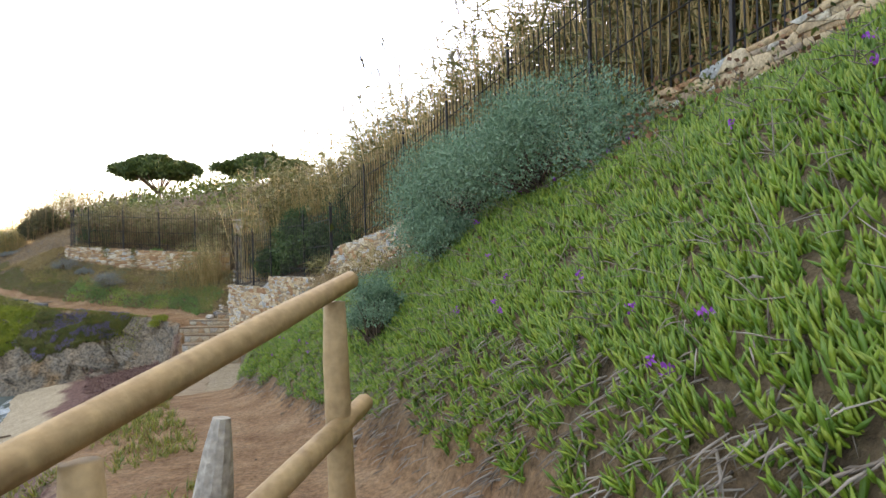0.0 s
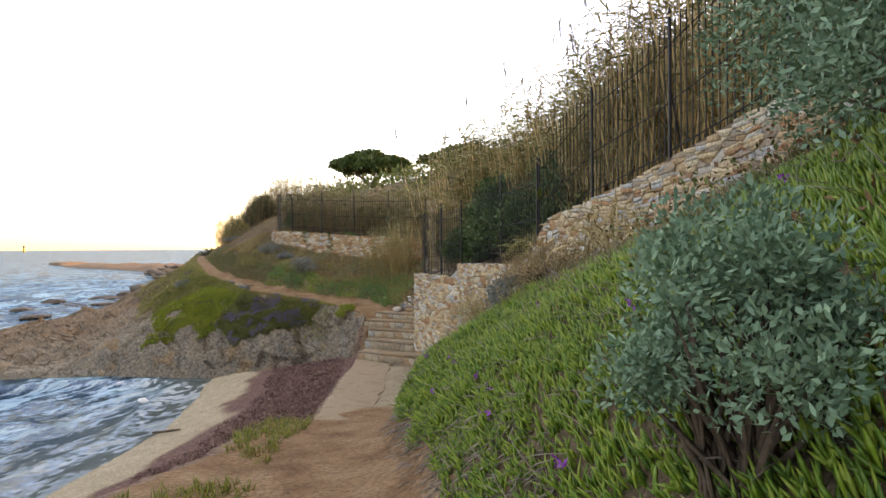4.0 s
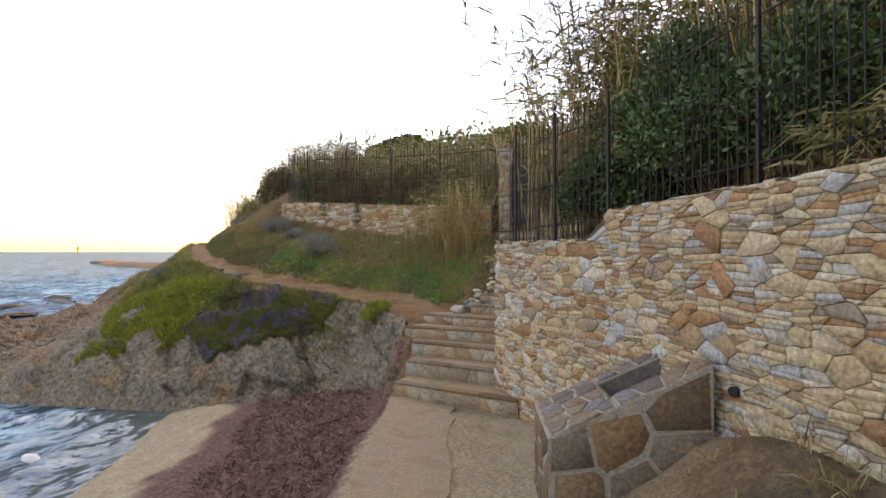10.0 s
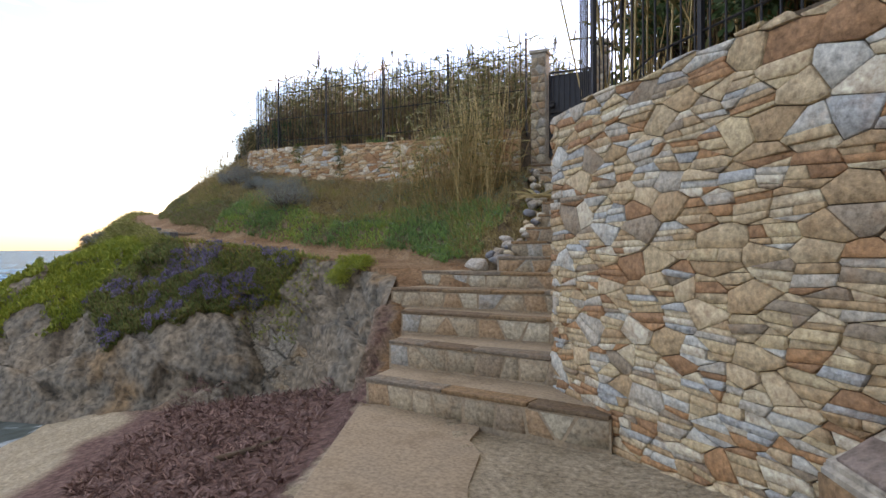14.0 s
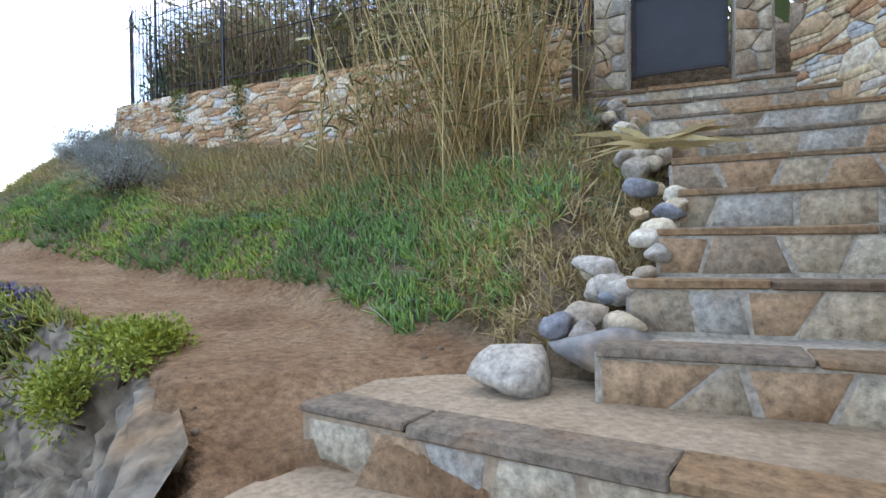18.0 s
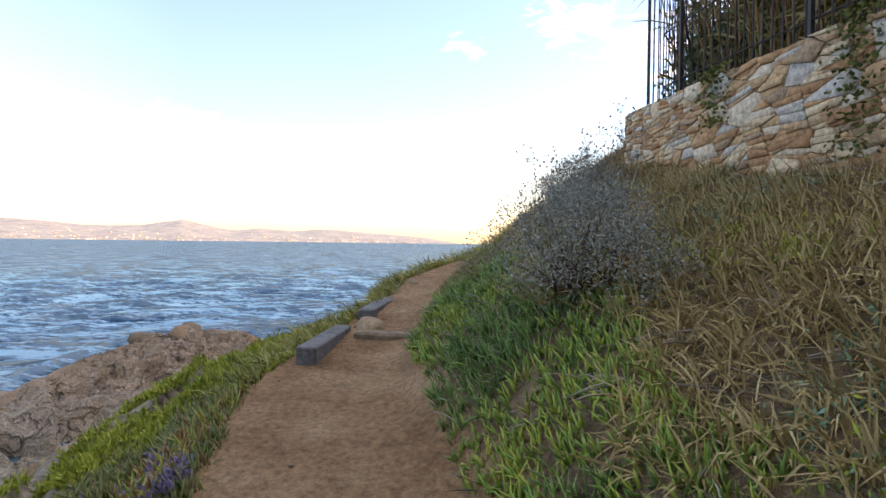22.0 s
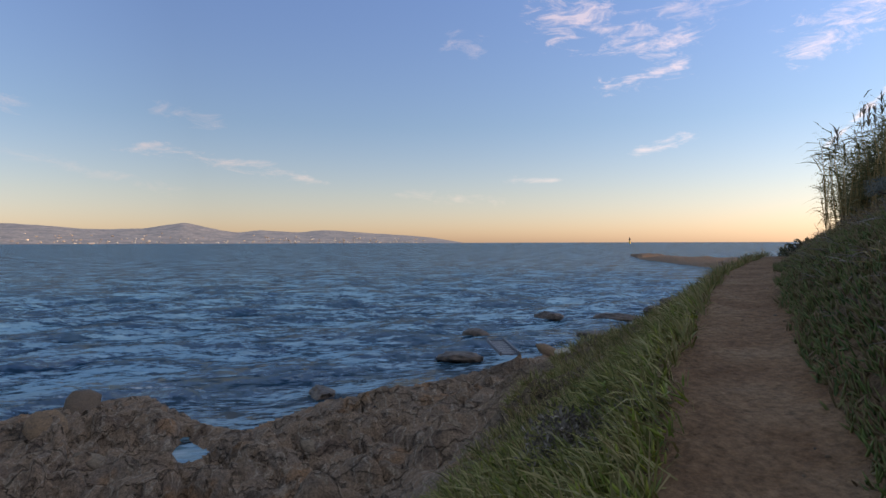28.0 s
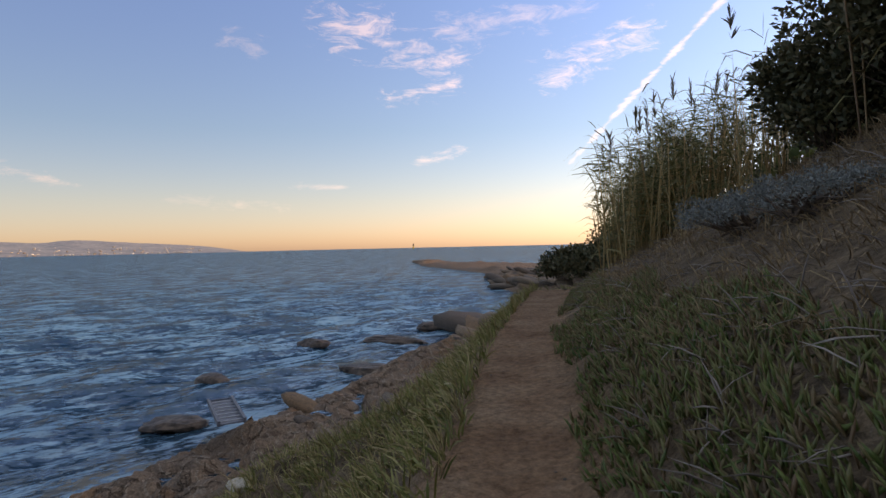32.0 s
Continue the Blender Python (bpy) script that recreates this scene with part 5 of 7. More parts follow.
# ---- trough ----
def build_trough():
    root = tagged(new("stone_trough"), "sloping stone trough faced with dark flagstones against the wall", "trough")
    fl, fr, br, bl = (np.array(p) for p in ((-6.94, 16.97), (-6.5, 15.95), (-5.2, 16.48), (-5.6, 17.5)))
    low = 1.0

    def spot(u, v):
        """A place on the sloping top: u from the front to the wall, v across."""
        xy = (fl * (1 - v) + fr * v) * (1 - u) + (bl * (1 - v) + br * v) * u
        return np.array([*xy, 2.12 + 0.66 * u])

    def block(bm, u0, u1, v0, v1, floor_z=low, drop=0.0, bevel=0.015):
        quad = [spot(u, v) - np.array([0, 0, drop]) for u, v in ((u0, v0), (u0, v1), (u1, v1), (u1, v0))]
        top = [bm.verts.new(q) for q in quad]
        foot = [bm.verts.new((q[0], q[1], floor_z)) for q in quad]
        made = [bm.faces.new(top), bm.faces.new(foot[::-1])] + [bm.faces.new((foot[i], foot[(i + 1) % 4], top[(i + 1) % 4], top[i])) for i in range(4)]
        bmesh.ops.recalc_face_normals(bm, faces=made)
        if bevel:
            bmesh.ops.bevel(bm, geom=list({e for f in made for e in f.edges}), offset=bevel, segments=2, affect="EDGES")

    sides = {}
    for name, box in (("end_wall", (0, 0.42, 0, 1)), ("side_wall", (0.42, 1, 0.7, 1)), ("back_wall", (0.42, 1, 0, 0.17))):
        bm = bmesh.new()
        block(bm, *box)
        sides[name] = part(name, bm, M_MORTAR, root)
    bm = bmesh.new()
    for box in ((0.42, 0.44, 0.17, 0.7), (0.44, 0.99, 0.17, 0.19), (0.44, 0.99, 0.68, 0.7), (0.97, 0.99, 0.19, 0.68)):
        block(bm, *box, drop=0.03, bevel=0)
    block(bm, 0.44, 0.97, 0.19, 0.68, drop=0.62, bevel=0)
    part("basin", bm, M_CEMENT, root, "dark cement lining of the dry basin")
    facing(sides["end_wall"], fl, fr, 2.11, 2.11, low, 0.3, M_FLAG, 1, 0.008, "flagstone", 0.026, 1.1)
    facing(root, fr, br, 2.11, 2.76, low, 0.42, M_FLAG, 2, 0.008, "flagstone", 0.026, 1.0)
    facing(root, bl, fl, 2.76, 2.11, low, 0.42, M_FLAG, 3, 0.008, "flagstone", 0.026, 1.0)
    rs = np.random.RandomState(5)
    deep, wide = 1.4, 1.1
    for (u0, u1, v0, v1), nu, nv, owner in (((0.0, 0.42, 0, 1), 3, 5, "end_wall"), ((0.43, 1, 0.7, 1), 4, 1, "side_wall"), ((0.43, 1, 0, 0.17), 4, 1, "back_wall")):
        seeds = [((u0 + (i + 0.5 + rs.uniform(-0.34, 0.34)) * (u1 - u0) / nu) * deep, (v0 + (j + 0.5 + rs.uniform(-0.34, 0.34)) * (v1 - v0) / nv) * wide) for i in range(nu) for j in range(nv)]
        for poly in cells(seeds, 1.0, (u0 * deep + 0.005, u1 * deep - 0.005, v0 * wide + 0.004, v1 * wide - 0.004)):
            v, f = cell_stone(poly, lambda u, w: spot(u / deep, w / wide) + np.array([0, 0, 0.004]), np.array([-0.38, 0.1, 0.92]), 0.012, rs, 0.02, 0.006, 0.012, 0.1)
            ob = new("flagstone", quick_mesh("flagstone", v, f, M_CAP))
            ob.parent = sides[owner]
    bm = bmesh.new()
    add_rod(bm, (-4.9, 16.6, 2.6), (-5.05, 16.4, 2.58), 0.04, n=14)
    add_rod(bm, (-5.047, 16.404, 2.581), (-5.066, 16.38, 2.578), 0.046, n=14)
    part("spout", bm, M_IRON, root, "short black drain pipe")
    return root


# ---- wooden handrail ----
def log(bm, a, b, r0, r1, seed):
    """A peeled round pole, slightly crooked."""
    a, b = Vector(a), Vector(b)
    rs = random.Random(seed)
    d = (b - a).normalized()
    u = d.orthogonal().normalized()
    v = d.cross(u)
    rings = []
    for k in range(9):
        t = k / 8
        c = a.lerp(b, t) + u * 0.012 * math.sin(3 * t + seed) + v * 0.010 * math.cos(4 * t + seed)
        r = (r0 + (r1 - r0) * t) * (0.82 if k in (0, 8) else 1)
        rings.append([bm.verts.new(c + (u * math.cos(q * math.pi / 6) + v * math.sin(q * math.pi / 6)) * r * rs.uniform(0.95, 1.05)) for q in range(12)])
    for p, q in zip(rings, rings[1:]):
        for k in range(12):
            bm.faces.new((p[k], p[(k + 1) % 12], q[(k + 1) % 12], q[k]))
    bm.faces.new(rings[0][::-1])
    bm.faces.new(rings[-1])


def build_handrail():
    root = tagged(new("wooden_handrail"), "peeled round-pole handrail beside the descending path", "handrail")
    for k, (x, y, top) in enumerate(((-1.65, -1.1, 4.15), (-0.84, 1.2, 4.62), (-0.52, 2.26, 4.86))):
        bm = bmesh.new()
        log(bm, (x, y, 3.0), (x, y, top), 0.055, 0.052, k)
        part("post", bm, M_WOOD, root, smooth=True)
    for k, (a, b) in enumerate((((-1.85, -1.7, 4.08), (-0.49, 2.36, 4.94)), ((-1.85, -1.7, 3.55), (-0.45, 2.42, 4.4)))):
        bm = bmesh.new()
        log(bm, a, b, 0.044, 0.046, 10 + k)
        part("rail", bm, M_WOOD, root, smooth=True)
    st = tagged(new("weathered_post"), "short split grey post leaning beside the path", "post")
    bm = bmesh.new()
    log(bm, (-1.42, 2.7, 3.0), (-1.27, 2.86, 4.22), 0.19, 0.055, 7)
    part("stump", bm, M_GREYWOOD, st)


# ---- rocks ----
def crag(seed, flats=11, n=2, rough=0.06):
    """A broken rock about 1 across: a ball cut by random planes and roughened."""
    bm = bmesh.new()
    bmesh.ops.create_icosphere(bm, subdivisions=n, radius=0.5)
    rs = np.random.RandomState(seed)
    planes = unit(rs.normal(0, 1, (flats, 3)))
    dist = rs.uniform(0.28, 0.5, flats)
    off = Vector((seed * 3.7, seed * 1.3, seed * 2.1))
    for v in bm.verts:
        d = np.array(v.co.normalized())
        r = min(0.55, min(dist[k] / max(planes[k] @ d, 0.05) for k in range(flats)))
        v.co = Vector(d) * r * (1 + rough * noise.noise(Vector(d) * 5 + off) + rough * 0.6 * noise.noise(Vector(d) * 11 + off))
    return bm


def rock_mesh(seed, rough=0.25, n=3):
    return crag(seed, 16, n, 0.09)


def boulder(name, x, y, z, size, turn, material, label, seed, category="stone", group="", broken=False):
    bm = crag(seed, 8, 3, 0.16) if broken else crag(seed, 10, 3, 0.05)
    bmesh.ops.transform(bm, matrix=Matrix.Diagonal((*size, 1)), verts=bm.verts)
    ob = part(name, bm, material, None, smooth=not broken)
    ob.matrix_world = pose(x, y, z, 0, 0, turn)
    return tagged(ob, label, category, group)


# ---- canes ----
def canes(name, spots, rs, tall, label, stem_mat, leaf_each=9, stem_w=0.011, plumes=0.0, lean=0.12, leaf_w=1.0, bend=(0.0, 0.0)):
    """A stand of cane: jointed stems, long drooping leaves and a few plumes."""
    n = len(spots)
    top = unit(np.stack([rs.normal(bend[0], lean, n), rs.normal(bend[1], lean, n), np.ones(n)], 1))
    h = tall * rs.uniform(0.6, 1.1, n)
    root = tagged(new(name), label, "cane")
    v, f = blades(spots, top, h, stem_w * rs.uniform(0.7, 1.3, n), 0.02 + 0.06 * rs.rand(n), 1.0)
    ob = tagged(new("culm", quick_mesh("culm", v, f, stem_mat)), "dry jointed cane stalks", kind="stuff")
    ob.parent = root
    k = rs.randint(0, n, n * leaf_each)
    t = rs.uniform(0.05, 1.0, len(k)) ** 0.7
    p = spots[k] + top[k] * (h[k] * t)[:, None]
    d = unit(np.stack([rs.normal(0, 1, len(k)), rs.normal(0, 1, len(k)), rs.uniform(0.2, 1.4, len(k))], 1))
    v, f = ribbons(p, d, rs.uniform(0.25, 0.6, len(k)), rs.uniform(0.006, 0.017, len(k)) * leaf_w, rs.uniform(0.2, 0.9, len(k)))
    ob = tagged(new("foliage", quick_mesh("foliage", v, f, M_CANELEAF)), kind="stuff")
    ob.parent = root
    if plumes:
        q = rs.choice(n, max(3, int(n * plumes)), replace=False)
        p = np.repeat(spots[q] + top[q] * h[q][:, None], 24, 0)
        p = p + np.repeat(top[q], 24, 0) * rs.uniform(0, 0.35, len(p))[:, None]
        d = unit(np.repeat(top[q], 24, 0) + rs.normal(0, 0.25, p.shape))
        v, f = ribbons(p, d, rs.uniform(0.1, 0.22, len(p)), 0.01, 0.2)
        ob = tagged(new("plume", quick_mesh("plume", v, f, M_PLUME)), kind="stuff")
        ob.parent = root
    return root


def shrub(name, x, y, size, material, label, seed, leaf=(0.05, 0.014), count=9000, z=None, sink=0.25, twig=True, category="shrub"):
    """A bush: branching stems inside and many leaves in uneven clumps."""
    rs = np.random.RandomState(seed)
    base = float(land(x, y)[0]) if z is None else z
    root = tagged(new(name), label, category)
    clumps = 46
    c = unit(rs.normal(0, 1, (clumps, 3)))
    c[:, 2] = np.abs(c[:, 2]) * 1.0 - 0.1
    c *= rs.uniform(0.55, 1.0, (clumps, 1))
    c = c * np.array(size) + np.array([x, y, base + size[2] * sink])
    c[:, 2] = np.maximum(c[:, 2], land(c[:, 0], c[:, 1])[0] + 0.05)
    k = rs.randint(0, clumps, count)
    r = min(size) * 0.36
    o = unit(rs.normal(0, 1, (count, 3))) * (rs.rand(count, 1) ** 0.45) * r
    p = c[k] + o
    d = unit(o / r + rs.normal(0, 0.5, (count, 3)) + np.array([0, 0, 0.35]))
    v, f = leaves(p, d, leaf[0] * rs.uniform(0.6, 1.3, count), leaf[1] * rs.uniform(0.7, 1.2, count), seed + 1)
    ob = new("crown", quick_mesh("crown", v, f, material))
    ob.parent = root
    if twig:
        foot = np.array([x, y, base - 0.05])
        foot = foot + rs.normal(0, 0.12, (clumps, 3)) * np.array([1, 1, 0]) * size[0]
        d = c - foot
        L = np.linalg.norm(d, axis=1)
        v, f = blades(foot, unit(d), L, 0.012, 0.0, 1.0)
        ob = tagged(new("branchwork", quick_mesh("branchwork", v, f, M_BARK)), kind="stuff")
        ob.parent = root
    return root


def umbrella_pine(x, y, z, high, wide, seed):
    root = tagged(new("umbrella_pine"), "umbrella pine with a bare trunk and flat dark crown", "tree")
    rs = np.random.RandomState(seed)
    bm = bmesh.new()
    fork = Vector((x + 0.3, y, z + high * 0.45))
    add_rod(bm, (x, y, z - 0.5), fork, 0.35, 0.25, 8)
    ends = []
    for k in range(9):
        a = k * 2 * math.pi / 9
        e = Vector((x + math.cos(a) * wide * rs.uniform(0.3, 0.75), y + math.sin(a) * wide * rs.uniform(0.3, 0.75), z + high * 0.8))
        add_rod(bm, fork, e, 0.16, 0.05, 6)
        ends.append(e)
    part("trunk", bm, M_BARK, root)
    n = 16000
    a, r = rs.uniform(0, 2 * math.pi, n), np.sqrt(rs.rand(n))
    lump = 0.85 + 0.15 * np.sin(5 * a + seed) + 0.1 * np.sin(9 * a)
    zz = z + high * 0.76 + rs.rand(n) ** 0.6 * high * 0.32 * (1 - 0.75 * r**2) + 0.25 * np.sin(r * 9 + 3 * a)
    p = np.stack([x + np.cos(a) * r * wide * lump, y + np.sin(a) * r * wide * lump, zz], 1)
    d = unit(rs.normal(0, 1, (n, 3)) + np.array([0, 0, 0.8]))
    v, f = leaves(p, d, rs.uniform(0.35, 0.7, n), rs.uniform(0.1, 0.2, n), seed)
    ob = new("crown", quick_mesh("crown", v, f, M_PINE))
    ob.parent = root


# ---- put the place together ----
build_stairs()
build_gate()
build_trough()
build_handrail()


def offset(line, d, dz=0.0):
    out = []
    for k, p in enumerate(line):
        q, r = line[max(0, k - 1)], line[min(len(line) - 1, k + 1)]
        t = np.array([r[0] - q[0], r[1] - q[1]])
        t /= np.hypot(*t)
        out.append((p[0] + t[1] * d, p[1] - t[0] * d, p[2] + dz))
    return out


build_fence(offset(WALL_A[:7], 0.3), 1.75, "black iron fence with pointed bars climbing the bank")
build_fence(offset(WALL_A[6:9], 0.35), 1.75, "black iron fence behind a stepped stone wall")
build_fence(offset(WALL_A[9:], 0.25), 1.75, "black iron fence curving round the wall's end", 1.2)
build_fence(offset(WALL_B, 0.25), 1.5, "black iron fence on the wall beside the gate", 1.0)
build_fence(offset(WALL_C, 0.25), 1.75, "black iron fence round the headland garden", 1.9)

# timber edging on the headland path
def sleeper(a, b, z, label):
    a, b = np.array(a), np.array(b)
    mid, d = (a + b) / 2, b - a
    bm = bmesh.new()
    add_box(bm, pose(mid[0], mid[1], z + 0.08, 0, -2, math.degrees(math.atan2(d[1], d[0]))), np.linalg.norm(d), 0.17, 0.18, 0.012, 0.006)
    tagged(part("timber_sleeper", bm, M_SLEEPER), label, "timber", "timbers along the path")


sleeper((-17.72, 23.16), (-18.72, 23.5), 2.92, "dark sawn timber edging the earth path")
sleeper((-19.05, 23.74), (-20.05, 24.1), 3.06, "dark sawn timber edging the earth path, farther beam")
bm = bmesh.new()
add_box(bm, pose(-18.28, 24.0, 2.98, 0, 0, 68), 0.85, 0.14, 0.22, 0.02, 0.015)
tagged(part("timber_step", bm, M_OLDTIMBER), "worn grey timber step across the earth path", "step")
boulder("edge_rock", -18.72, 23.74, 3.02, (0.6, 0.38, 0.3), 20, M_TANROCK, "brown rock holding the path's edge", 3)

for k, (x, y, sz) in enumerate(((-19.9, 23.95, (0.6, 0.3, 0.3)), (-20.45, 24.2, (0.7, 0.3, 0.32)), (-21.1, 24.5, (0.65, 0.28, 0.3)), (-21.8, 24.85, (0.5, 0.25, 0.26)))):
    boulder("edge_rock", x, y, float(land(x, y)[0]) - 0.11, sz, 22, M_TANROCK, "tan rock breaking through the path's edge", 70 + k, broken=True)

# stones beside the stairs
boulder("white_boulder", -10.34, 22.4, 2.46, (0.44, 0.24, 0.26), 50, M_BOULDER, "long pale boulder at the foot of the stairs", 1)
boulder("dark_boulder", -10.06, 22.6, 2.52, (0.4, 0.28, 0.22), 20, M_DARKSTONE, "dark grey boulder beside the stairs", 2)
rs0 = np.random.RandomState(4)
for k in range(48):
    t = rs0.rand()
    y = 22.55 + 3.0 * t
    w = rs0.uniform(0.08, 0.18)
    boulder("rounded_stone", np.interp(y, [22.5, 23.5, 24.4, 25.6], [-10.12, -9.95, -10.1, -10.6]) + rs0.uniform(-0.15, 0.12), y, 2.5 + 1.62 * t + w * 0.3 + rs0.uniform(0, 0.07), (w * rs0.uniform(0.9, 1.5), w, w * rs0.uniform(0.7, 1.0)), rs0.uniform(0, 180),
            M_BOULDER, "rounded sea stone heaped along the stairs", 5 + k, "stone", "stones along the stairs")

# ---- plants on the banks ----
def patch(x, y, scale, seed):
    return noise_grid(x, y, scale, seed, 3)


BANK_A = (-7.0, 5.0, -2.0, 16.0)
p, nr = scatter(104000, BANK_A, lambda x, y, z, off, s, i: (off > 0.62 + 0.12 * patch(x, y, 2.0, 31)) & (off < np.interp(s, [2, 6, 7, 8.6], [3.4, 2.6, 1.9, 1.7])) & (s < 8.3) & (patch(x, y, 0.8, 32) > -0.6), 1)
near = p[:, 1] < 8.5
q, d, rs = fan(p[near], nr[near], 5, 0.36, 2)
big = blades(q, d, rs.uniform(0.045, 0.105, len(q)), rs.uniform(0.007, 0.0115, len(q)), rs.uniform(-0.3, 0.1, len(q)), 0.85)
q, d, rs = fan(p[~near], nr[~near], 5, 0.5, 3)
q = q + d * rs.uniform(0, 0.06, (len(q), 1))
dry = patch(q[:, 0], q[:, 1], 0.9, 33) + 0.5 * patch(q[:, 0], q[:, 1], 4.0, 34) + np.clip((land(q[:, 0], q[:, 1])[1] - 1.55) * 0.5, -0.35, 0.6) > 0.12
small, sere = (blades(q[k], d[k], rs.uniform(0.05, 0.12, k.sum()), rs.uniform(0.0065, 0.0115, k.sum()), rs.uniform(-0.3, 0.2, k.sum()), 0.85) for k in (~dry, dry & (rs.rand(len(q)) < 0.55)))
stuff("ice_plant_carpet", [big, small], M_ICE, "bright green fleshy ice-plant carpet on the bank", "ice plant")
stuff("sere_ice_plant", [sere], M_ICE_OLD, "olive and brown ice plant between the green patches", "ice plant")
k = np.random.RandomState(6).rand(len(p)) < 0.07
q, d, rs = fan(p[k] + np.array([0, 0, 0.0]), nr[k], 3, 0.9, 5)
d = unit(d * np.array([1, 1, 0.35]))
stalks = blades(q + np.array([0, 0, 0.1]), d, rs.uniform(0.06, 0.22, len(q)), rs.uniform(0.002, 0.004, len(q)), rs.uniform(-0.3, 0.5, len(q)), 1.0)
p2, n2 = scatter(45000, BANK_A, lambda x, y, z, off, s, i: (off > 0.42) & (off < 0.95) & (s < 6.5), 7)
q, d, rs = fan(p2, n2, 3, 0.8, 8)
fringe = blades(q, unit(d * np.array([1, 1, 0.2]) - np.array([0.1, 0, 0.3])), rs.uniform(0.06, 0.2, len(q)), rs.uniform(0.003, 0.006, len(q)), 0.3, 1.0)
stuff("dry_stalks", [stalks, fringe], M_TWIG, "dry grey ice-plant stalks hanging at the bank's foot", "dry stalks")
p2, n2 = scatter(5000, BANK_A, lambda x, y, z, off, s, i: (off > 1.2) & (off < 3.3) & (s < 6) & (patch(x, y, 0.9, 41) > 0.2), 9)
q, d, rs = fan(p2 + np.array([0, 0, 0.1]), n2, 3, 0.9, 10)
stuff("dead_leaves", [leaves(q, d, rs.uniform(0.035, 0.065, len(q)), rs.uniform(0.01, 0.018, len(q)), 11)], M_DEAD, "curled brown dead leaves caught in the ice plant", "dead leaves")
p2, n2 = scatter(900, BANK_A, lambda x, y, z, off, s, i: (off > 0.8) & (off < 3.0) & (s < 8.3), 12)
q, d, rs = fan(p2[:70] + n2[:70] * 0.1, n2[:70], 12, 0.7, 13)
stuff("violet_flowers", [leaves(q, d, 0.024, 0.007, 14)], M_VIOLET, "small violet ice-plant flowers", "flowers")
p2, n2 = scatter(14000, BANK_A, lambda x, y, z, off, s, i: (off > 2.6 + 0.4 * patch(x, y, 0.9, 66)) & (off < 3.75) & (s < 5.5), 67)
q, d, rs = fan(p2, n2, 4, 0.7, 68)
q = q + d * rs.uniform(0.05, 0.4, (len(q), 1))
k = rs.rand(len(q)) < 0.45
stuff("bramble_leaves", [leaves(q[k], unit(d[k] + rs.normal(0, 0.6, d[k].shape)), rs.uniform(0.03, 0.06, k.sum()), rs.uniform(0.012, 0.022, k.sum()), 69)], M_DEAD, "reddish-brown bramble leaves below the upper wall", "brambles")
stuff("bramble_greens", [leaves(q[~k], unit(d[~k] + rs.normal(0, 0.6, d[~k].shape)), rs.uniform(0.03, 0.07, (~k).sum()), rs.uniform(0.01, 0.02, (~k).sum()), 70)], M_SCRUB, "olive leaves tangled along the upper wall", "brambles")
q, d, rs = fan(p2[::6], n2[::6], 1, 0.5, 71)
stuff("bramble_canes", [blades(q, d, rs.uniform(0.3, 0.6, len(q)), rs.uniform(0.002, 0.004, len(q)), rs.uniform(0.2, 0.7, len(q)), 1.0)], M_TWIG, "arching dry bramble canes", "brambles")
# dry grass between the ice plant and the wall
p2, n2 = scatter(26000, BANK_A, lambda x, y, z, off, s, i: (off > np.interp(s, [5, 8.6], [2.0, 1.2])) & (off < 3.2) & (s > 5.2) & (s < 9.3) & (patch(x, y, 0.9, 43) > -0.25), 15)
q, d, rs = fan(p2, n2, 3, 0.35, 16)
wall_grass = ribbons(q, d, rs.uniform(0.14, 0.42, len(q)), rs.uniform(0.003, 0.006, len(q)), rs.uniform(0.1, 0.7, len(q)))
p3, n3 = scatter(38000, (-27, -10, 22, 28), lambda x, y, z, off, s, i: (off > 1.0 + 0.7 * patch(x, y, 0.5, 44)) & (off < 3.2) & (s > 12.8) & (s < 21), 17)
q, d, rs = fan(p3, n3, 4, 0.4, 18)
bank_grass = ribbons(q, d, rs.uniform(0.1, 0.3, len(q)), rs.uniform(0.0025, 0.005, len(q)), rs.uniform(0.1, 0.8, len(q)))
p4, n4 = scatter(75000, (-40, -18, 22, 46), lambda x, y, z, off, s, i: (off > np.interp(s, [19, 20.8, 21.6], [1.5, 1.2, 0.55]) + 0.3 * patch(x, y, 0.7, 45)) & (off < 5.5) & (s > 19.2) & (s < 24.5), 19)
q, d, rs = fan(p4, n4, 3, 0.4, 20)
far_grass = ribbons(q, d, rs.uniform(0.07, 0.26, len(q)), rs.uniform(0.002, 0.0042, len(q)), rs.uniform(0.2, 1.0, len(q)))
k = rs.rand(len(p3)) < 0.5
q, d, rs = fan(p3[k], n3[k], 5, 0.75, 48)
litter = ribbons(q, unit(d * np.array([1, 1, 0.45])), rs.uniform(0.08, 0.22, len(q)), rs.uniform(0.002, 0.005, len(q)), rs.uniform(0.1, 0.8, len(q)))
stuff("dry_grass", [wall_grass, bank_grass, litter], M_STRAW, "dry straw-coloured grass on the banks", "grass")
stuff("brown_grass", [far_grass], M_BROWNGRASS, "brown withered grass on the headland bank", "grass")

p5, n5 = scatter(16000, (-20, -10, 22, 28), lambda x, y, z, off, s, i: (off > 0.9) & (off < 3.1) & (s > 13) & (s < 18) & (patch(x, y, 0.8, 46) > 0.08), 47)
q, d, rs = fan(p5, n5, 9, 0.6, 49)
q = q + rs.normal(0, 0.03, q.shape)
stuff("grey_green_herbs", [leaves(q, d, rs.uniform(0.02, 0.045, len(q)), rs.uniform(0.004, 0.008, len(q)), 50)], M_BLUEGREEN, "low grey-green herb mats below the wall", "herbs")

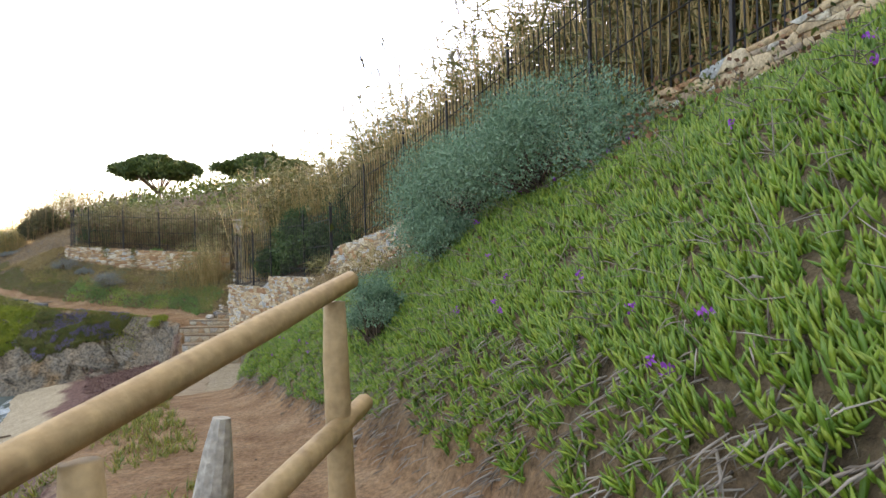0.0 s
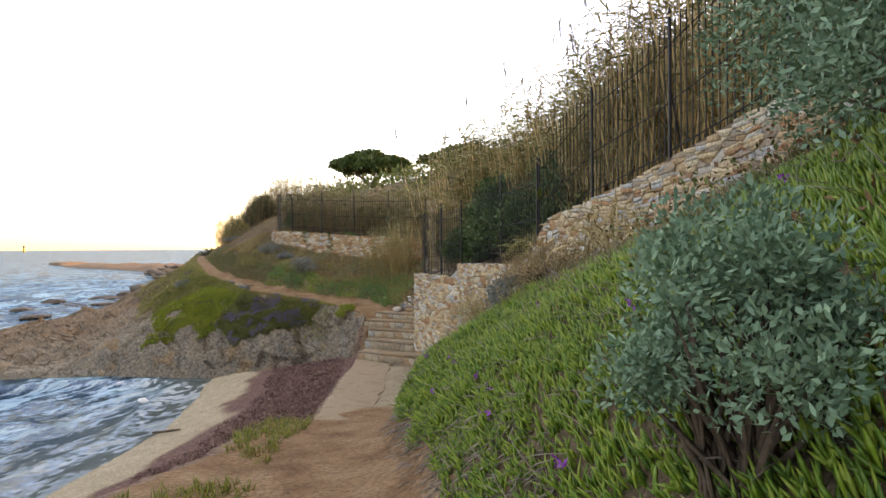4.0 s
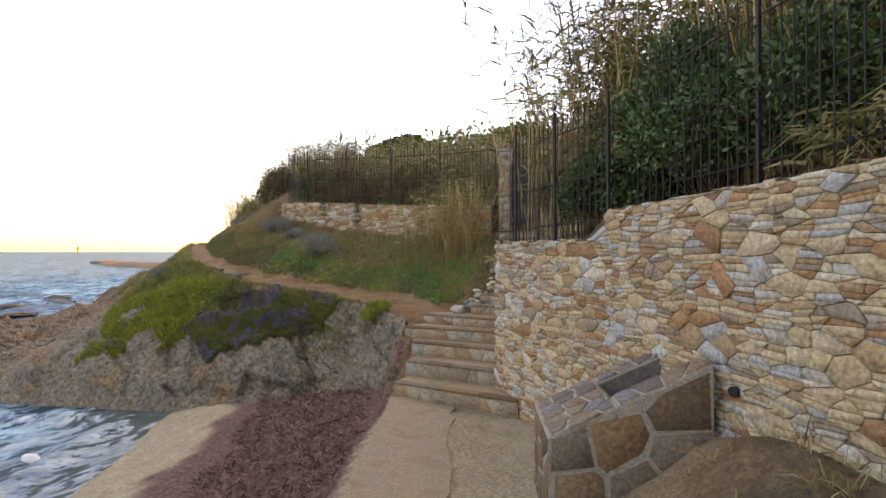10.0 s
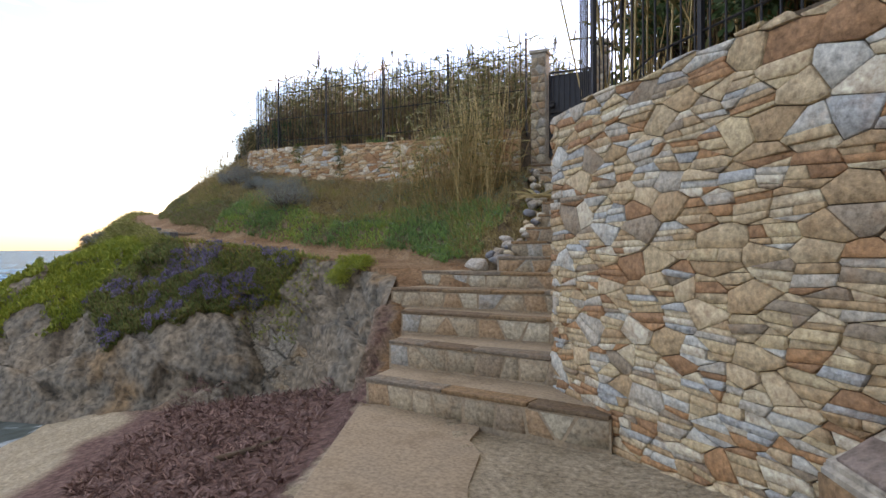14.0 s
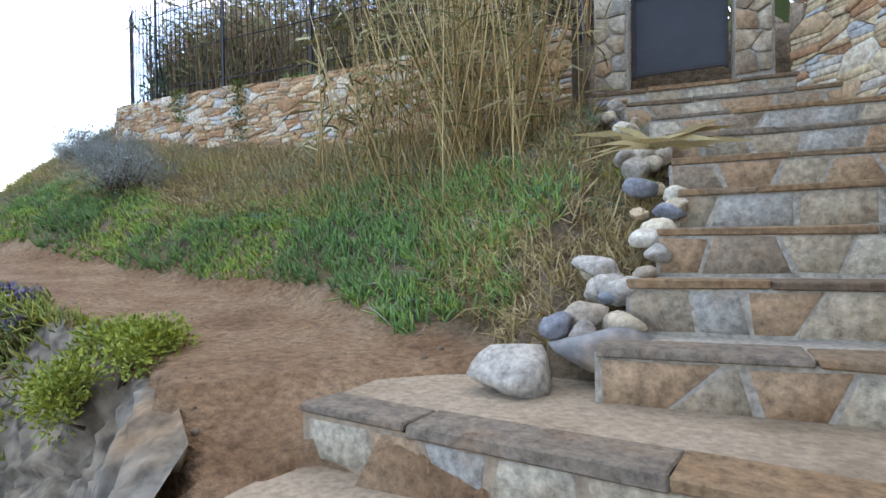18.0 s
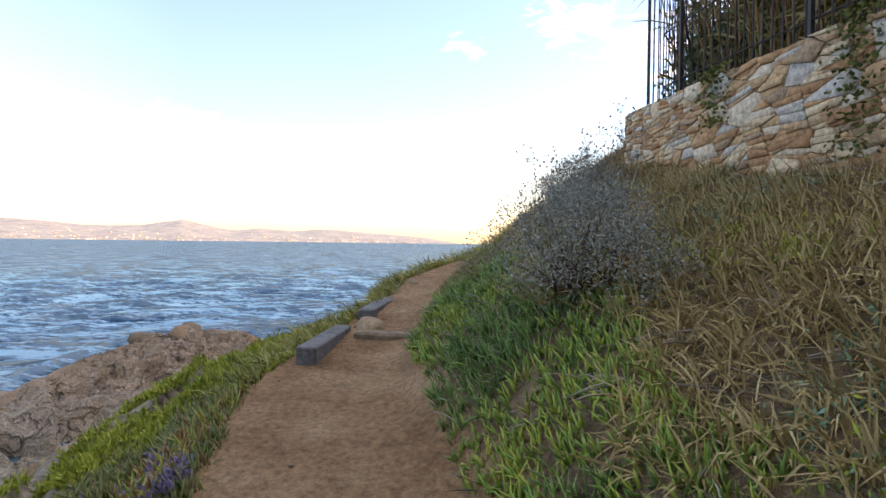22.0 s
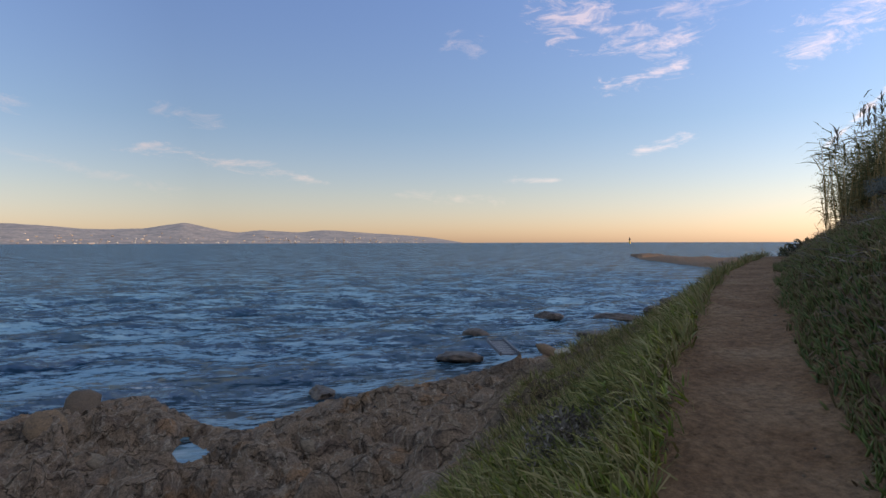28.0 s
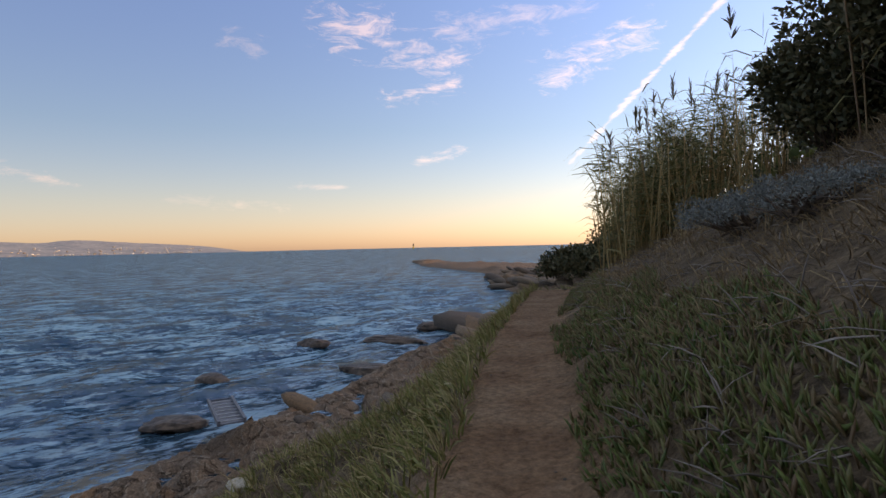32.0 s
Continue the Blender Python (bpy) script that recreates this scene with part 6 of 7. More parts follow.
# the headland bank
BANK_B = (-32.0, -10.0, 21.5, 36.0)
p, nr = scatter(170000, BANK_B, lambda x, y, z, off, s, i: (off > np.interp(s, [15.5, 17, 21, 22], [0.55, 0.36, 0.34, 0.28]) + 0.12 * patch(x, y, 1.5, 51)) & (off < np.interp(s, [13, 14.2, 14.8, 17, 18, 20, 23], [1.9, 1.9, 1.4, 1.45, 1.9, 1.2, 0.85]) + 0.6 * patch(x, y, 0.6, 52)) & (s > 12.9) & (s < 23.5) & (patch(x, y, 0.9, 53) > np.interp(s, [13, 13.5, 14.2, 16, 18, 23], [0.14, 0.0, -0.6, -0.8, -0.95, 0.15])), 21)
q, d, rs = fan(p, nr, 3, 0.45, 22)
fresh = q[:, 0] > -17.8 + 1.2 * patch(q[:, 0], q[:, 1], 0.8, 57)
strap = fresh & (patch(q[:, 0], q[:, 1], 1.3, 58) > 0.02)
fresh &= ~strap
c = int(strap.sum())
stuff("strap_leaf_tufts", [blades(q[strap], d[strap], rs.uniform(0.07, 0.17, c), rs.uniform(0.006, 0.0105, c), rs.uniform(-0.1, 0.25, c), 0.5)], M_STRAP, "dark green strap-leaved tufts on the headland bank", "plants")
for use, m, nm, lb in ((fresh, M_ICE_DARK, "ice_plant_bank", "deep green ice plant on the headland bank"), (~fresh & ~strap, M_ICE_OLD, "withered_ice_plant", "olive and brown withered ice plant on the bank")):
    c = int(use.sum())
    stuff(nm, [blades(q[use], d[use], rs.uniform(0.045, 0.1, c), rs.uniform(0.0055, 0.0105, c), rs.uniform(-0.25, 0.15, c), 0.8)], m, lb, "ice plant")
p2, n2 = scatter(15000, BANK_B, lambda x, y, z, off, s, i: (off > 0.6) & (off < 2.2) & (s > 13) & (s < 19) & (patch(x, y, 1.1, 54) > 0.12), 23)
q, d, rs = fan(p2 + n2 * 0.05, n2, 20, 0.6, 24)
q = q + rs.normal(0, 0.05, q.shape)
stuff("herb_tufts", [leaves(q, d, rs.uniform(0.025, 0.05, len(q)), rs.uniform(0.003, 0.006, len(q)), 25)], M_YELLOW, "yellow-green herb tufts among the ice plant", "herbs")
p2, n2 = scatter(5000, BANK_B, lambda x, y, z, off, s, i: (off > 0.5) & (off < 3.0) & (s > 13) & (s < 23), 26)
q, d, rs = fan(p2, n2, 3, 0.9, 27)
stuff("fallen_stalks", [blades(q + np.array([0, 0, 0.04]), unit(d * np.array([1, 1, 0.3])), rs.uniform(0.08, 0.3, len(q)), rs.uniform(0.002, 0.005, len(q)), 0.2, 1.0)], M_TWIG, "dry grey stalks on the headland bank", "dry stalks")

# the seaward verge
VERGE = (-42.0, -15.0, 19.0, 46.0)
edge_of = lambda s: np.interp(s, np.arange(len(STATIONS)), [t[3][0] for t in STATIONS])
p, nr = scatter(90000, VERGE, lambda x, y, z, off, s, i: (off < -edge_of(s) + 0.04) & (s > 17.6) & (s < 24.5) & (z > np.interp(s, [18, 20.5, 22], [1.4, 1.6, 2.15]) + 0.5 * patch(x, y, 0.6, 61)) & (off > -5.5), 31)
q, d, rs = fan(p, nr, 4, 0.38, 32)
stuff("verge_grass", [ribbons(q, d, rs.uniform(0.1, 0.3, len(q)), rs.uniform(0.004, 0.007, len(q)), rs.uniform(0.1, 0.7, len(q)))], M_GRASS, "green and straw grass on the seaward verge", "grass")
k = rs.rand(len(p)) < 0.35
q, d, rs = fan(p[k], nr[k], 4, 0.35, 33)
stuff("verge_straw", [ribbons(q, d, rs.uniform(0.15, 0.4, len(q)), rs.uniform(0.0025, 0.0045, len(q)), rs.uniform(0.1, 0.8, len(q)))], M_STRAW, "dry grass blades on the seaward verge", "grass")
p, nr = scatter(34000, (-24, -10, 19, 26), lambda x, y, z, off, s, i: (off < -edge_of(s) + 0.05) & (off > -2.6) & (x < -12.95 + 0.25 * patch(x, y, 1.5, 65)) & (s < 19.8) & (z > 1.25) & (patch(x, y, 0.55, 62) > -0.28), 34)
q, d, rs = fan(p, nr, 3, 0.5, 35)
stuff("ice_plant_cliff", [blades(q, d, rs.uniform(0.05, 0.11, len(q)), rs.uniform(0.006, 0.0095, len(q)), rs.uniform(-0.2, 0.3, len(q)), 0.8)], M_ICE_RED, "reddened ice plant hanging over the rocks", "ice plant")
k = np.where((patch(p[:, 0], p[:, 1], 0.7, 64) > 0.15) & (p[:, 0] > -15))[0][::8]
q, d, rs = fan(p[k] + nr[k] * 0.09, nr[k], 6, 0.6, 38)
stuff("cliff_flowers", [leaves(q, d, rs.uniform(0.03, 0.05, len(q)), 0.012, 39)], M_GREYVIOLET, "grey-violet flower patches on the hanging ice plant", "flowers")
p, nr = scatter(16000, (-8, 2, -3, 12), lambda x, y, z, off, s, i: (off < -0.75) & (off > -3.4) & (s > 1.5) & (s < 7) & (z > 0.9) & (patch(x, y, 0.7, 63) > -0.15), 36)
q, d, rs = fan(p, nr, 5, 0.5, 37)
stuff("low_plants", [blades(q, d, rs.uniform(0.05, 0.14, len(q)), rs.uniform(0.004, 0.008, len(q)), rs.uniform(-0.2, 0.3, len(q)), 0.7)], M_ICE_RED, "low reddish plants on the seaward edge", "plants")

# places down the steep verge below the headland path
def hanging(a, b, low, n, seed):
    """Places spread evenly over the steep face beside the path from station a to b, down to a height, with outward directions."""
    rs = np.random.RandomState(seed)
    line = np.array([t[:2] for t in STATIONS])
    s = rs.uniform(a, b, 700)
    k = s.astype(int)
    foot = line[k] + (line[k + 1] - line[k]) * (s - k)[:, None]
    tg = unit(line[k + 1] - line[k])
    left = np.stack([-tg[:, 1], tg[:, 0]], 1)
    r = edge_of(s)[:, None] - 0.12 + np.linspace(0, 2.6, 36)[None]
    gx, gy = foot[:, :1] + left[:, :1] * r, foot[:, 1:] + left[:, 1:] * r
    h = np.minimum.accumulate(land(gx, gy)[0], 1)
    i = rs.randint(0, 700, n)
    z = low + (h[i, 0] - low) * rs.rand(n) ** 0.85
    ragged = low + 0.45 + 0.6 * patch(foot[i, 0] * 1.5, foot[i, 1], 0.9, seed + 1)
    j = (h[i] > z[:, None]).sum(1).clip(0, 35)
    rr = r[i, j]
    p = np.stack([foot[i, 0] + left[i, 0] * rr, foot[i, 1] + left[i, 1] * rr, z], 1) + rs.normal(0, 0.05, (n, 3))
    out = unit(np.concatenate([left[i], np.full((n, 1), 0.45)], 1))
    use = z > ragged
    return p[use], out[use]


# grass and fleshy plants on the steep verge of the headland
p, nr = hanging(16.8, 20.8, 1.3, 16000, 150)
q, d, rs = fan(p, nr, 4, 0.4, 151)
k = rs.rand(len(q)) < 0.16
stuff("steep_verge_grass", [ribbons(q[~k], d[~k], rs.uniform(0.1, 0.28, (~k).sum()), rs.uniform(0.003, 0.006, (~k).sum()), rs.uniform(0.1, 0.7, (~k).sum()))], M_GRASS, "olive and straw grass over the rock's edge", "grass")
stuff("steep_verge_leaves", [blades(q[k], d[k], rs.uniform(0.06, 0.12, k.sum()), rs.uniform(0.006, 0.011, k.sum()), 0.0, 0.8)], M_YELLOW, "yellow-green fleshy leaves along the path's edge", "plants")

# bushes
shrub("blue_green_bush", 0.1, 7.4, (1.15, 1.1, 0.95), M_BLUEGREEN, "large feathery blue-green bush on the bank", 1, (0.036, 0.008), 42000, sink=0.2)
shrub("blue_green_bush", 0.85, 5.9, (1.15, 1.15, 0.95), M_BLUEGREEN, "feathery blue-green bush below the fence", 2, (0.036, 0.008), 36000, sink=0.2)
shrub("blue_green_bush", -0.3, 6.6, (0.5, 0.55, 0.5), M_BLUEGREEN, "feathery blue-green bush spilling down the bank", 3, (0.034, 0.008), 12000, sink=0.3)
shrub("blue_green_bush", -1.02, 6.25, (0.32, 0.36, 0.55), M_BLUEGREEN, "small feathery blue-green bush amid ice plant", 4, (0.03, 0.007), 11000, sink=0.5)
shrub("silver_bush", -3.15, 11.6, (0.32, 0.36, 0.34), M_SILVER, "silver-leaved bush before the stone wall", 5, (0.05, 0.012), 3000)
for k, (x, y, sz) in enumerate(((-16.1, 24.75, (0.75, 0.6, 0.5)), (-19.0, 26.1, (0.7, 0.45, 0.4)), (-17.7, 25.6, (0.4, 0.35, 0.25)))):
    shrub("silver_bush", x, y, sz, M_SILVER, "silver-grey bush below the headland wall", 10 + k, (0.02, 0.0045), 15000, sink=0.35)
shrub("silver_bush", -26.5, 31.7, (0.6, 0.45, 0.2), M_SILVER, "straggling silver-grey bush on the bank", 14, (0.03, 0.005), 4500, sink=0.5)
shrub("silver_bush", -25.8, 31.2, (0.55, 0.4, 0.18), M_SILVER, "low silver-grey bush among dry grass", 13, (0.03, 0.005), 3500, sink=0.5)
shrub("silver_bush", -22.9, 24.6, (0.4, 0.4, 0.3), M_SILVER, "low silver bush on the rock's edge", 15, (0.04, 0.01), 2500)
shrub("spurge_bush", -12.3, 22.05, (0.36, 0.32, 0.3), M_YELLOW, "round yellow-green bush at the path's edge", 16, (0.03, 0.007), 7000, z=2.12, sink=0.4)
shrub("spurge_bush", -20.6, 22.9, (1.3, 0.7, 0.6), M_YELLOW, "yellow-green bush spreading over the slope", 17, (0.04, 0.011), 12000, sink=0.2)
shrub("spurge_bush", -21.6, 23.3, (1.0, 0.6, 0.6), M_YELLOW, "yellow-green bush above the shore rocks", 18, (0.04, 0.011), 8000, sink=0.2)
shrub("dark_evergreen", -6.3, 19.5, (0.8, 0.8, 0.75), M_DARKLEAF, "dark glossy evergreen pushing through the fence", 20, (0.08, 0.022), 14000, z=4.2, sink=0.4)
shrub("dark_evergreen", -5.2, 18.6, (1.1, 1.1, 1.55), M_DARKLEAF, "dark glossy evergreen behind the fence", 21, (0.08, 0.022), 18000, z=4.2, sink=0.45)
shrub("dark_evergreen", -3.6, 17.2, (1.2, 1.2, 1.6), M_DARKLEAF, "dark glossy evergreen above the wall", 22, (0.08, 0.022), 16000, z=4.4, sink=0.45)
shrub("dark_evergreen", -7.6, 21.0, (0.5, 0.5, 0.6), M_DARKLEAF, "small dark evergreen inside the curved fence", 23, (0.07, 0.02), 3000, z=4.4, sink=0.5)
shrub("dark_evergreen", -18.6, 27.9, (0.9, 0.7, 0.75), M_DARKLEAF, "dark evergreen at the headland fence corner", 24, (0.07, 0.02), 6000, z=5.6, sink=0.4)
for k, (x, y, sz) in enumerate(((-27.0, 34.6, (0.8, 0.8, 1.0)), (-25.9, 34.0, (1.1, 1.0, 1.4)), (-24.9, 33.0, (1.0, 1.0, 1.0)), (-38.0, 49.5, (3.2, 2.6, 1.8)), (-35.0, 50.5, (3.4, 2.6, 2.4)), (-31.5, 50.0, (3.4, 2.6, 2.8)))):
    shrub("dark_evergreen", x, y, sz, M_THICKET, "dark evergreen thicket over the bank", 30 + k, (0.09, 0.025) if k < 3 else (0.2, 0.06), 9000, sink=0.45)
shrub("dark_evergreen", -65.5, 70.5, (3.6, 3.2, 2.4), M_THICKET, "dark thicket on the far point", 38, (0.35, 0.12), 7000, z=1.2, sink=0.4)
shrub("dark_evergreen", -60.5, 71.5, (3.8, 3.2, 3.4), M_THICKET, "taller dark thicket on the far point", 39, (0.35, 0.12), 7000, z=1.6, sink=0.4)
shrub("path_bush", -23.6, 25.75, (0.4, 0.35, 0.24), M_TWIG, "bare brown bush at the seaward edge of the path", 36, (0.04, 0.008), 2500, sink=0.5)

# dry brush before the stone wall
for k, (x, y, sz) in enumerate(((-3.7, 12.2, (0.45, 0.5, 0.36)), (-3.95, 13.1, (0.38, 0.4, 0.32)), (-2.6, 11.2, (0.5, 0.6, 0.35)))):
    shrub("dry_brush", x, y, sz, M_STRAW if k < 2 else M_BROWNGRASS, "withered brush before the stone wall", 60 + k, (0.13, 0.003), 2400, sink=0.3)

# tall dry reed grass leaning against the wall
for k, (x, y, n) in enumerate(((-3.75, 13.75, 60), (-3.15, 12.95, 80), (-2.5, 12.0, 90), (-1.85, 11.0, 80))):
    rs = np.random.RandomState(80 + k)
    spots = np.stack([x + rs.normal(0, 0.22, n), y + rs.normal(0, 0.32, n), np.zeros(n)], 1)
    spots[:, 2] = land(spots[:, 0], spots[:, 1])[0] - 0.02
    d = unit(np.stack([rs.normal(-0.12, 0.28, n), rs.normal(-0.05, 0.28, n), np.ones(n)], 1))
    stems = ribbons(spots, d, rs.uniform(0.45, 1.15, n), rs.uniform(0.004, 0.008, n), rs.uniform(0.0, 0.5, n))
    j = np.repeat(np.arange(n), 4)
    side = unit(d[j] * 0.7 + rs.normal(0, 0.7, (len(j), 3)))
    sprays = ribbons(spots[j] + d[j] * rs.uniform(0.15, 0.7, (len(j), 1)), side, rs.uniform(0.12, 0.34, len(j)), rs.uniform(0.005, 0.011, len(j)), rs.uniform(0.3, 1.1, len(j)))
    tagged(new("reed_grass", quick_mesh("reed_grass", *join([stems, sprays]), M_STRAW)), "tall dry straw-coloured reed grass before the stone wall", "grass", "reed grass by the wall")

# tall dry umbels on the bank's skyline
def umbels(x, y, n, seed, label):
    rs = np.random.RandomState(seed)
    root = tagged(new("dry_umbel"), label, "dry plant")
    px, py = x + rs.normal(0, 0.35, n), y + rs.normal(0, 0.35, n)
    base = np.stack([px, py, land(px, py)[0]], 1)
    d = unit(np.stack([rs.normal(0, 0.2, n), rs.normal(0, 0.2, n), np.ones(n)], 1))
    L = rs.uniform(0.3, 0.7, n)
    tips = base + d * L[:, None]
    k = np.repeat(np.arange(n), 7)
    dd = unit(rs.normal(0, 0.7, (len(k), 3)) + np.array([0, 0, 0.8]))
    l2 = rs.uniform(0.08, 0.2, len(k))
    v, f = join([blades(base, d, L, 0.005, 0.05, 1.0), blades(tips[k], dd, l2, 0.0025, 0.0, 1.0)])
    ob = tagged(new("stalk", quick_mesh("stalk", v, f, M_TWIG)), kind="stuff")
    ob.parent = root
    e = np.repeat(tips[k] + dd * l2[:, None], 8, 0)
    h = unit(rs.normal(0, 1, e.shape))
    v, f = leaves(e, h, 0.02, 0.006, seed)
    ob = tagged(new("seed_head", quick_mesh("seed_head", v, f, M_TWIG)), kind="stuff")
    ob.parent = root


umbels(-18.1, 25.75, 13, 1, "dry grey flower heads against the sky")
umbels(-18.9, 26.3, 9, 2, "dry grey flower heads below the wall corner")
umbels(-21.9, 28.1, 12, 3, "dry flower heads on the bank's crest")

# stands of cane
def behind(line, n, d0, d1, rs):
    pts = along(line, 0.05)
    k = rs.randint(0, len(pts), n)
    xy = np.array([pts[i][0][:2] + np.array([pts[i][1][1], -pts[i][1][0]]) * rs.uniform(d0, d1) for i in k])
    return np.stack([xy[:, 0], xy[:, 1], land(xy[:, 0], xy[:, 1])[0] - 0.05], 1)


rs = np.random.RandomState(77)
canes("cane_thicket", behind(WALL_A[3:6], 1300, 0.6, 4.0, rs), rs, 3.7, "tall dry cane thicket behind the iron fence", M_CANE, 12, plumes=0.05)
canes("cane_thicket", behind(WALL_A[:4], 2200, 0.5, 3.6, rs), rs, 3.3, "dry cane thicket above the bank fence", M_CANE, 15, plumes=0.04)
canes("cane_thicket", behind(WALL_A[5:9], 1500, 1.2, 4.5, rs), rs, 4.2, "tall dry cane thicket above the stone wall", M_CANE, 13, plumes=0.06)
canes("cane_thicket", behind(WALL_A[10:14], 130, 1.2, 2.6, rs), rs, 1.7, "short cane thicket inside the curved fence", M_CANE_BROWN, 5)
spots = np.stack([-7.5 + rs.normal(0, 0.5, 90), 21.0 + rs.normal(0, 0.7, 90), np.full(90, 4.0)], 1)
canes("cane_thicket", spots, rs, 4.0, "tall feathery cane rising over the curved fence", M_CANE, 26, plumes=0.12, lean=0.13, bend=(-0.05, -0.02))
spots = np.stack([rs.uniform(-7.0, -4.4, 420), rs.uniform(19.4, 22.0, 420), np.full(420, 4.15)], 1)
canes("cane_thicket", spots, rs, 4.1, "dense feathery cane thicket behind the evergreen", M_CANE, 24, plumes=0.05, leaf_w=1.2)
canes("cane_thicket", behind(WALL_C[:6], 1500, 0.6, 2.6, rs), rs, 2.1, "brown cane thicket behind the headland fence", M_CANE_BROWN, 7, plumes=0.03)
spots = np.stack([-11.55 + rs.normal(0, 0.42, 200), 24.75 + rs.normal(0, 0.28, 200), np.zeros(200)], 1)
spots[:, 2] = land(spots[:, 0], spots[:, 1])[0] - 0.03
canes("cane_clump", spots, rs, 2.3, "dry golden cane clump leaning by the stairs", M_CANE, 7, 0.0065, lean=0.2, leaf_w=0.5)
spots = np.stack([-13.1 + rs.normal(0, 0.35, 26), 25.2 + rs.normal(0, 0.2, 26), np.zeros(26)], 1)
spots[:, 2] = land(spots[:, 0], spots[:, 1])[0] - 0.03
canes("cane_clump", spots, rs, 1.6, "sparse dry cane clump on the bank", M_CANE, 6, 0.008, lean=0.25)
n = 1100
u = rs.rand(n)
spots = np.stack([-29.2 - 4.6 * u + rs.normal(0, 0.7, n), 35.0 + 4.6 * u + rs.normal(0, 0.8, n), np.zeros(n)], 1)
spots[:, 2], off_s = land(spots[:, 0], spots[:, 1])[:2]
spots = spots[off_s > 0.75]
canes("cane_thicket", spots, rs, 2.0, "grey-green cane thicket with plumes beside the path", M_CANE, 20, plumes=0.06, leaf_w=0.6)
spots = np.stack([-24.4 + rs.normal(0, 0.9, 260), 33.6 + rs.normal(0, 0.8, 260), np.zeros(260)], 1)
spots[:, 2] = land(spots[:, 0], spots[:, 1])[0]
canes("cane_thicket", spots, rs, 2.8, "brown cane thicket above the dark bushes", M_CANE_BROWN, 9)

spots = behind(WALL_A[6:8], 90, 0.25, 0.8, rs)
canes("dry_cane_tuft", spots, rs, 0.55, "golden dry cane tuft on top of the wall", M_CANE, 8, 0.006, lean=0.3)

# one long bare cane bowed over the fence
bow = bpy.data.curves.new("arching_cane", "CURVE")
bow.dimensions, bow.bevel_depth, bow.bevel_resolution = "3D", 0.009, 2
bow_line = bow.splines.new("POLY")
bow_pts = [(0.8, 9.2, 5.9), (0.2, 9.1, 7.3), (-0.1, 9.05, 7.72), (-0.48, 9.0, 8.12), (-0.92, 9.0, 8.45), (-1.39, 9.0, 8.72), (-1.8, 9.0, 8.91), (-2.2, 9.0, 9.06), (-2.8, 9.0, 9.2), (-3.3, 9.0, 9.24)]
bow_line.points.add(len(bow_pts) - 1)
for k, q in enumerate(bow_pts):
    bow_line.points[k].co, bow_line.points[k].radius = (*q, 1), 1 - 0.06 * k
bow.materials.append(M_CANE_BROWN)
bow_ob = new("bow", bow)
bow_mesh = bpy.data.meshes.new_from_object(bow_ob)
bpy.data.objects.remove(bow_ob)
tagged(new("arching_cane", bow_mesh), "long bare cane bowed over the iron fence", "cane")

# ivy and weeds on the headland wall
def wall_weeds(x, z0, z1, wide, n, seed, label):
    """A small creeper on the face of the headland wall."""
    rs = np.random.RandomState(seed)
    px = x + rs.normal(0, wide, n)
    p = np.stack([px, np.interp(-px, [-w[0] for w in WALL_C], [w[1] for w in WALL_C]) - rs.uniform(0.02, 0.09, n), z1 - (z1 - z0) * rs.rand(n) ** 1.4], 1)
    d = unit(rs.normal(0, 0.6, (n, 3)) + np.array([0, -0.7, -0.2]))
    v, f = leaves(p, d, rs.uniform(0.025, 0.05, n), rs.uniform(0.01, 0.018, n), seed)
    tagged(new("wall_creeper", quick_mesh("wall_creeper", v, f, M_SCRUB)), label, "creeper")


wall_weeds(-15.8, 4.45, 5.35, 0.1, 420, 181, "green creeper hanging over the headland wall")
wall_weeds(-17.3, 4.95, 5.45, 0.12, 260, 182, "small green creeper at the wall's top")
rs = np.random.RandomState(183)
xs_w = rs.uniform(-18.5, -12.0, 900)
xs_w = xs_w[noise_grid(xs_w, xs_w * 0, 1.1, 184, 2) > 0.1]
ys_w = np.interp(-xs_w, [-w[0] for w in WALL_C], [w[1] for w in WALL_C]) + rs.uniform(0.1, 0.4, len(xs_w))
zs_w = np.interp(-xs_w, [-w[0] for w in WALL_C], [w[2] for w in WALL_C]) - 0.02
q, d, rs = fan(np.stack([xs_w, ys_w, zs_w], 1), np.tile(np.array([[0.0, -0.2, 1.0]]), (len(xs_w), 1)), 5, 0.4, 185)
stuff("wall_top_weeds", [ribbons(q, d, rs.uniform(0.1, 0.26, len(q)), rs.uniform(0.005, 0.01, len(q)), rs.uniform(0.1, 0.8, len(q)))], M_STRAP, "green weeds growing along the wall's top", "weeds")

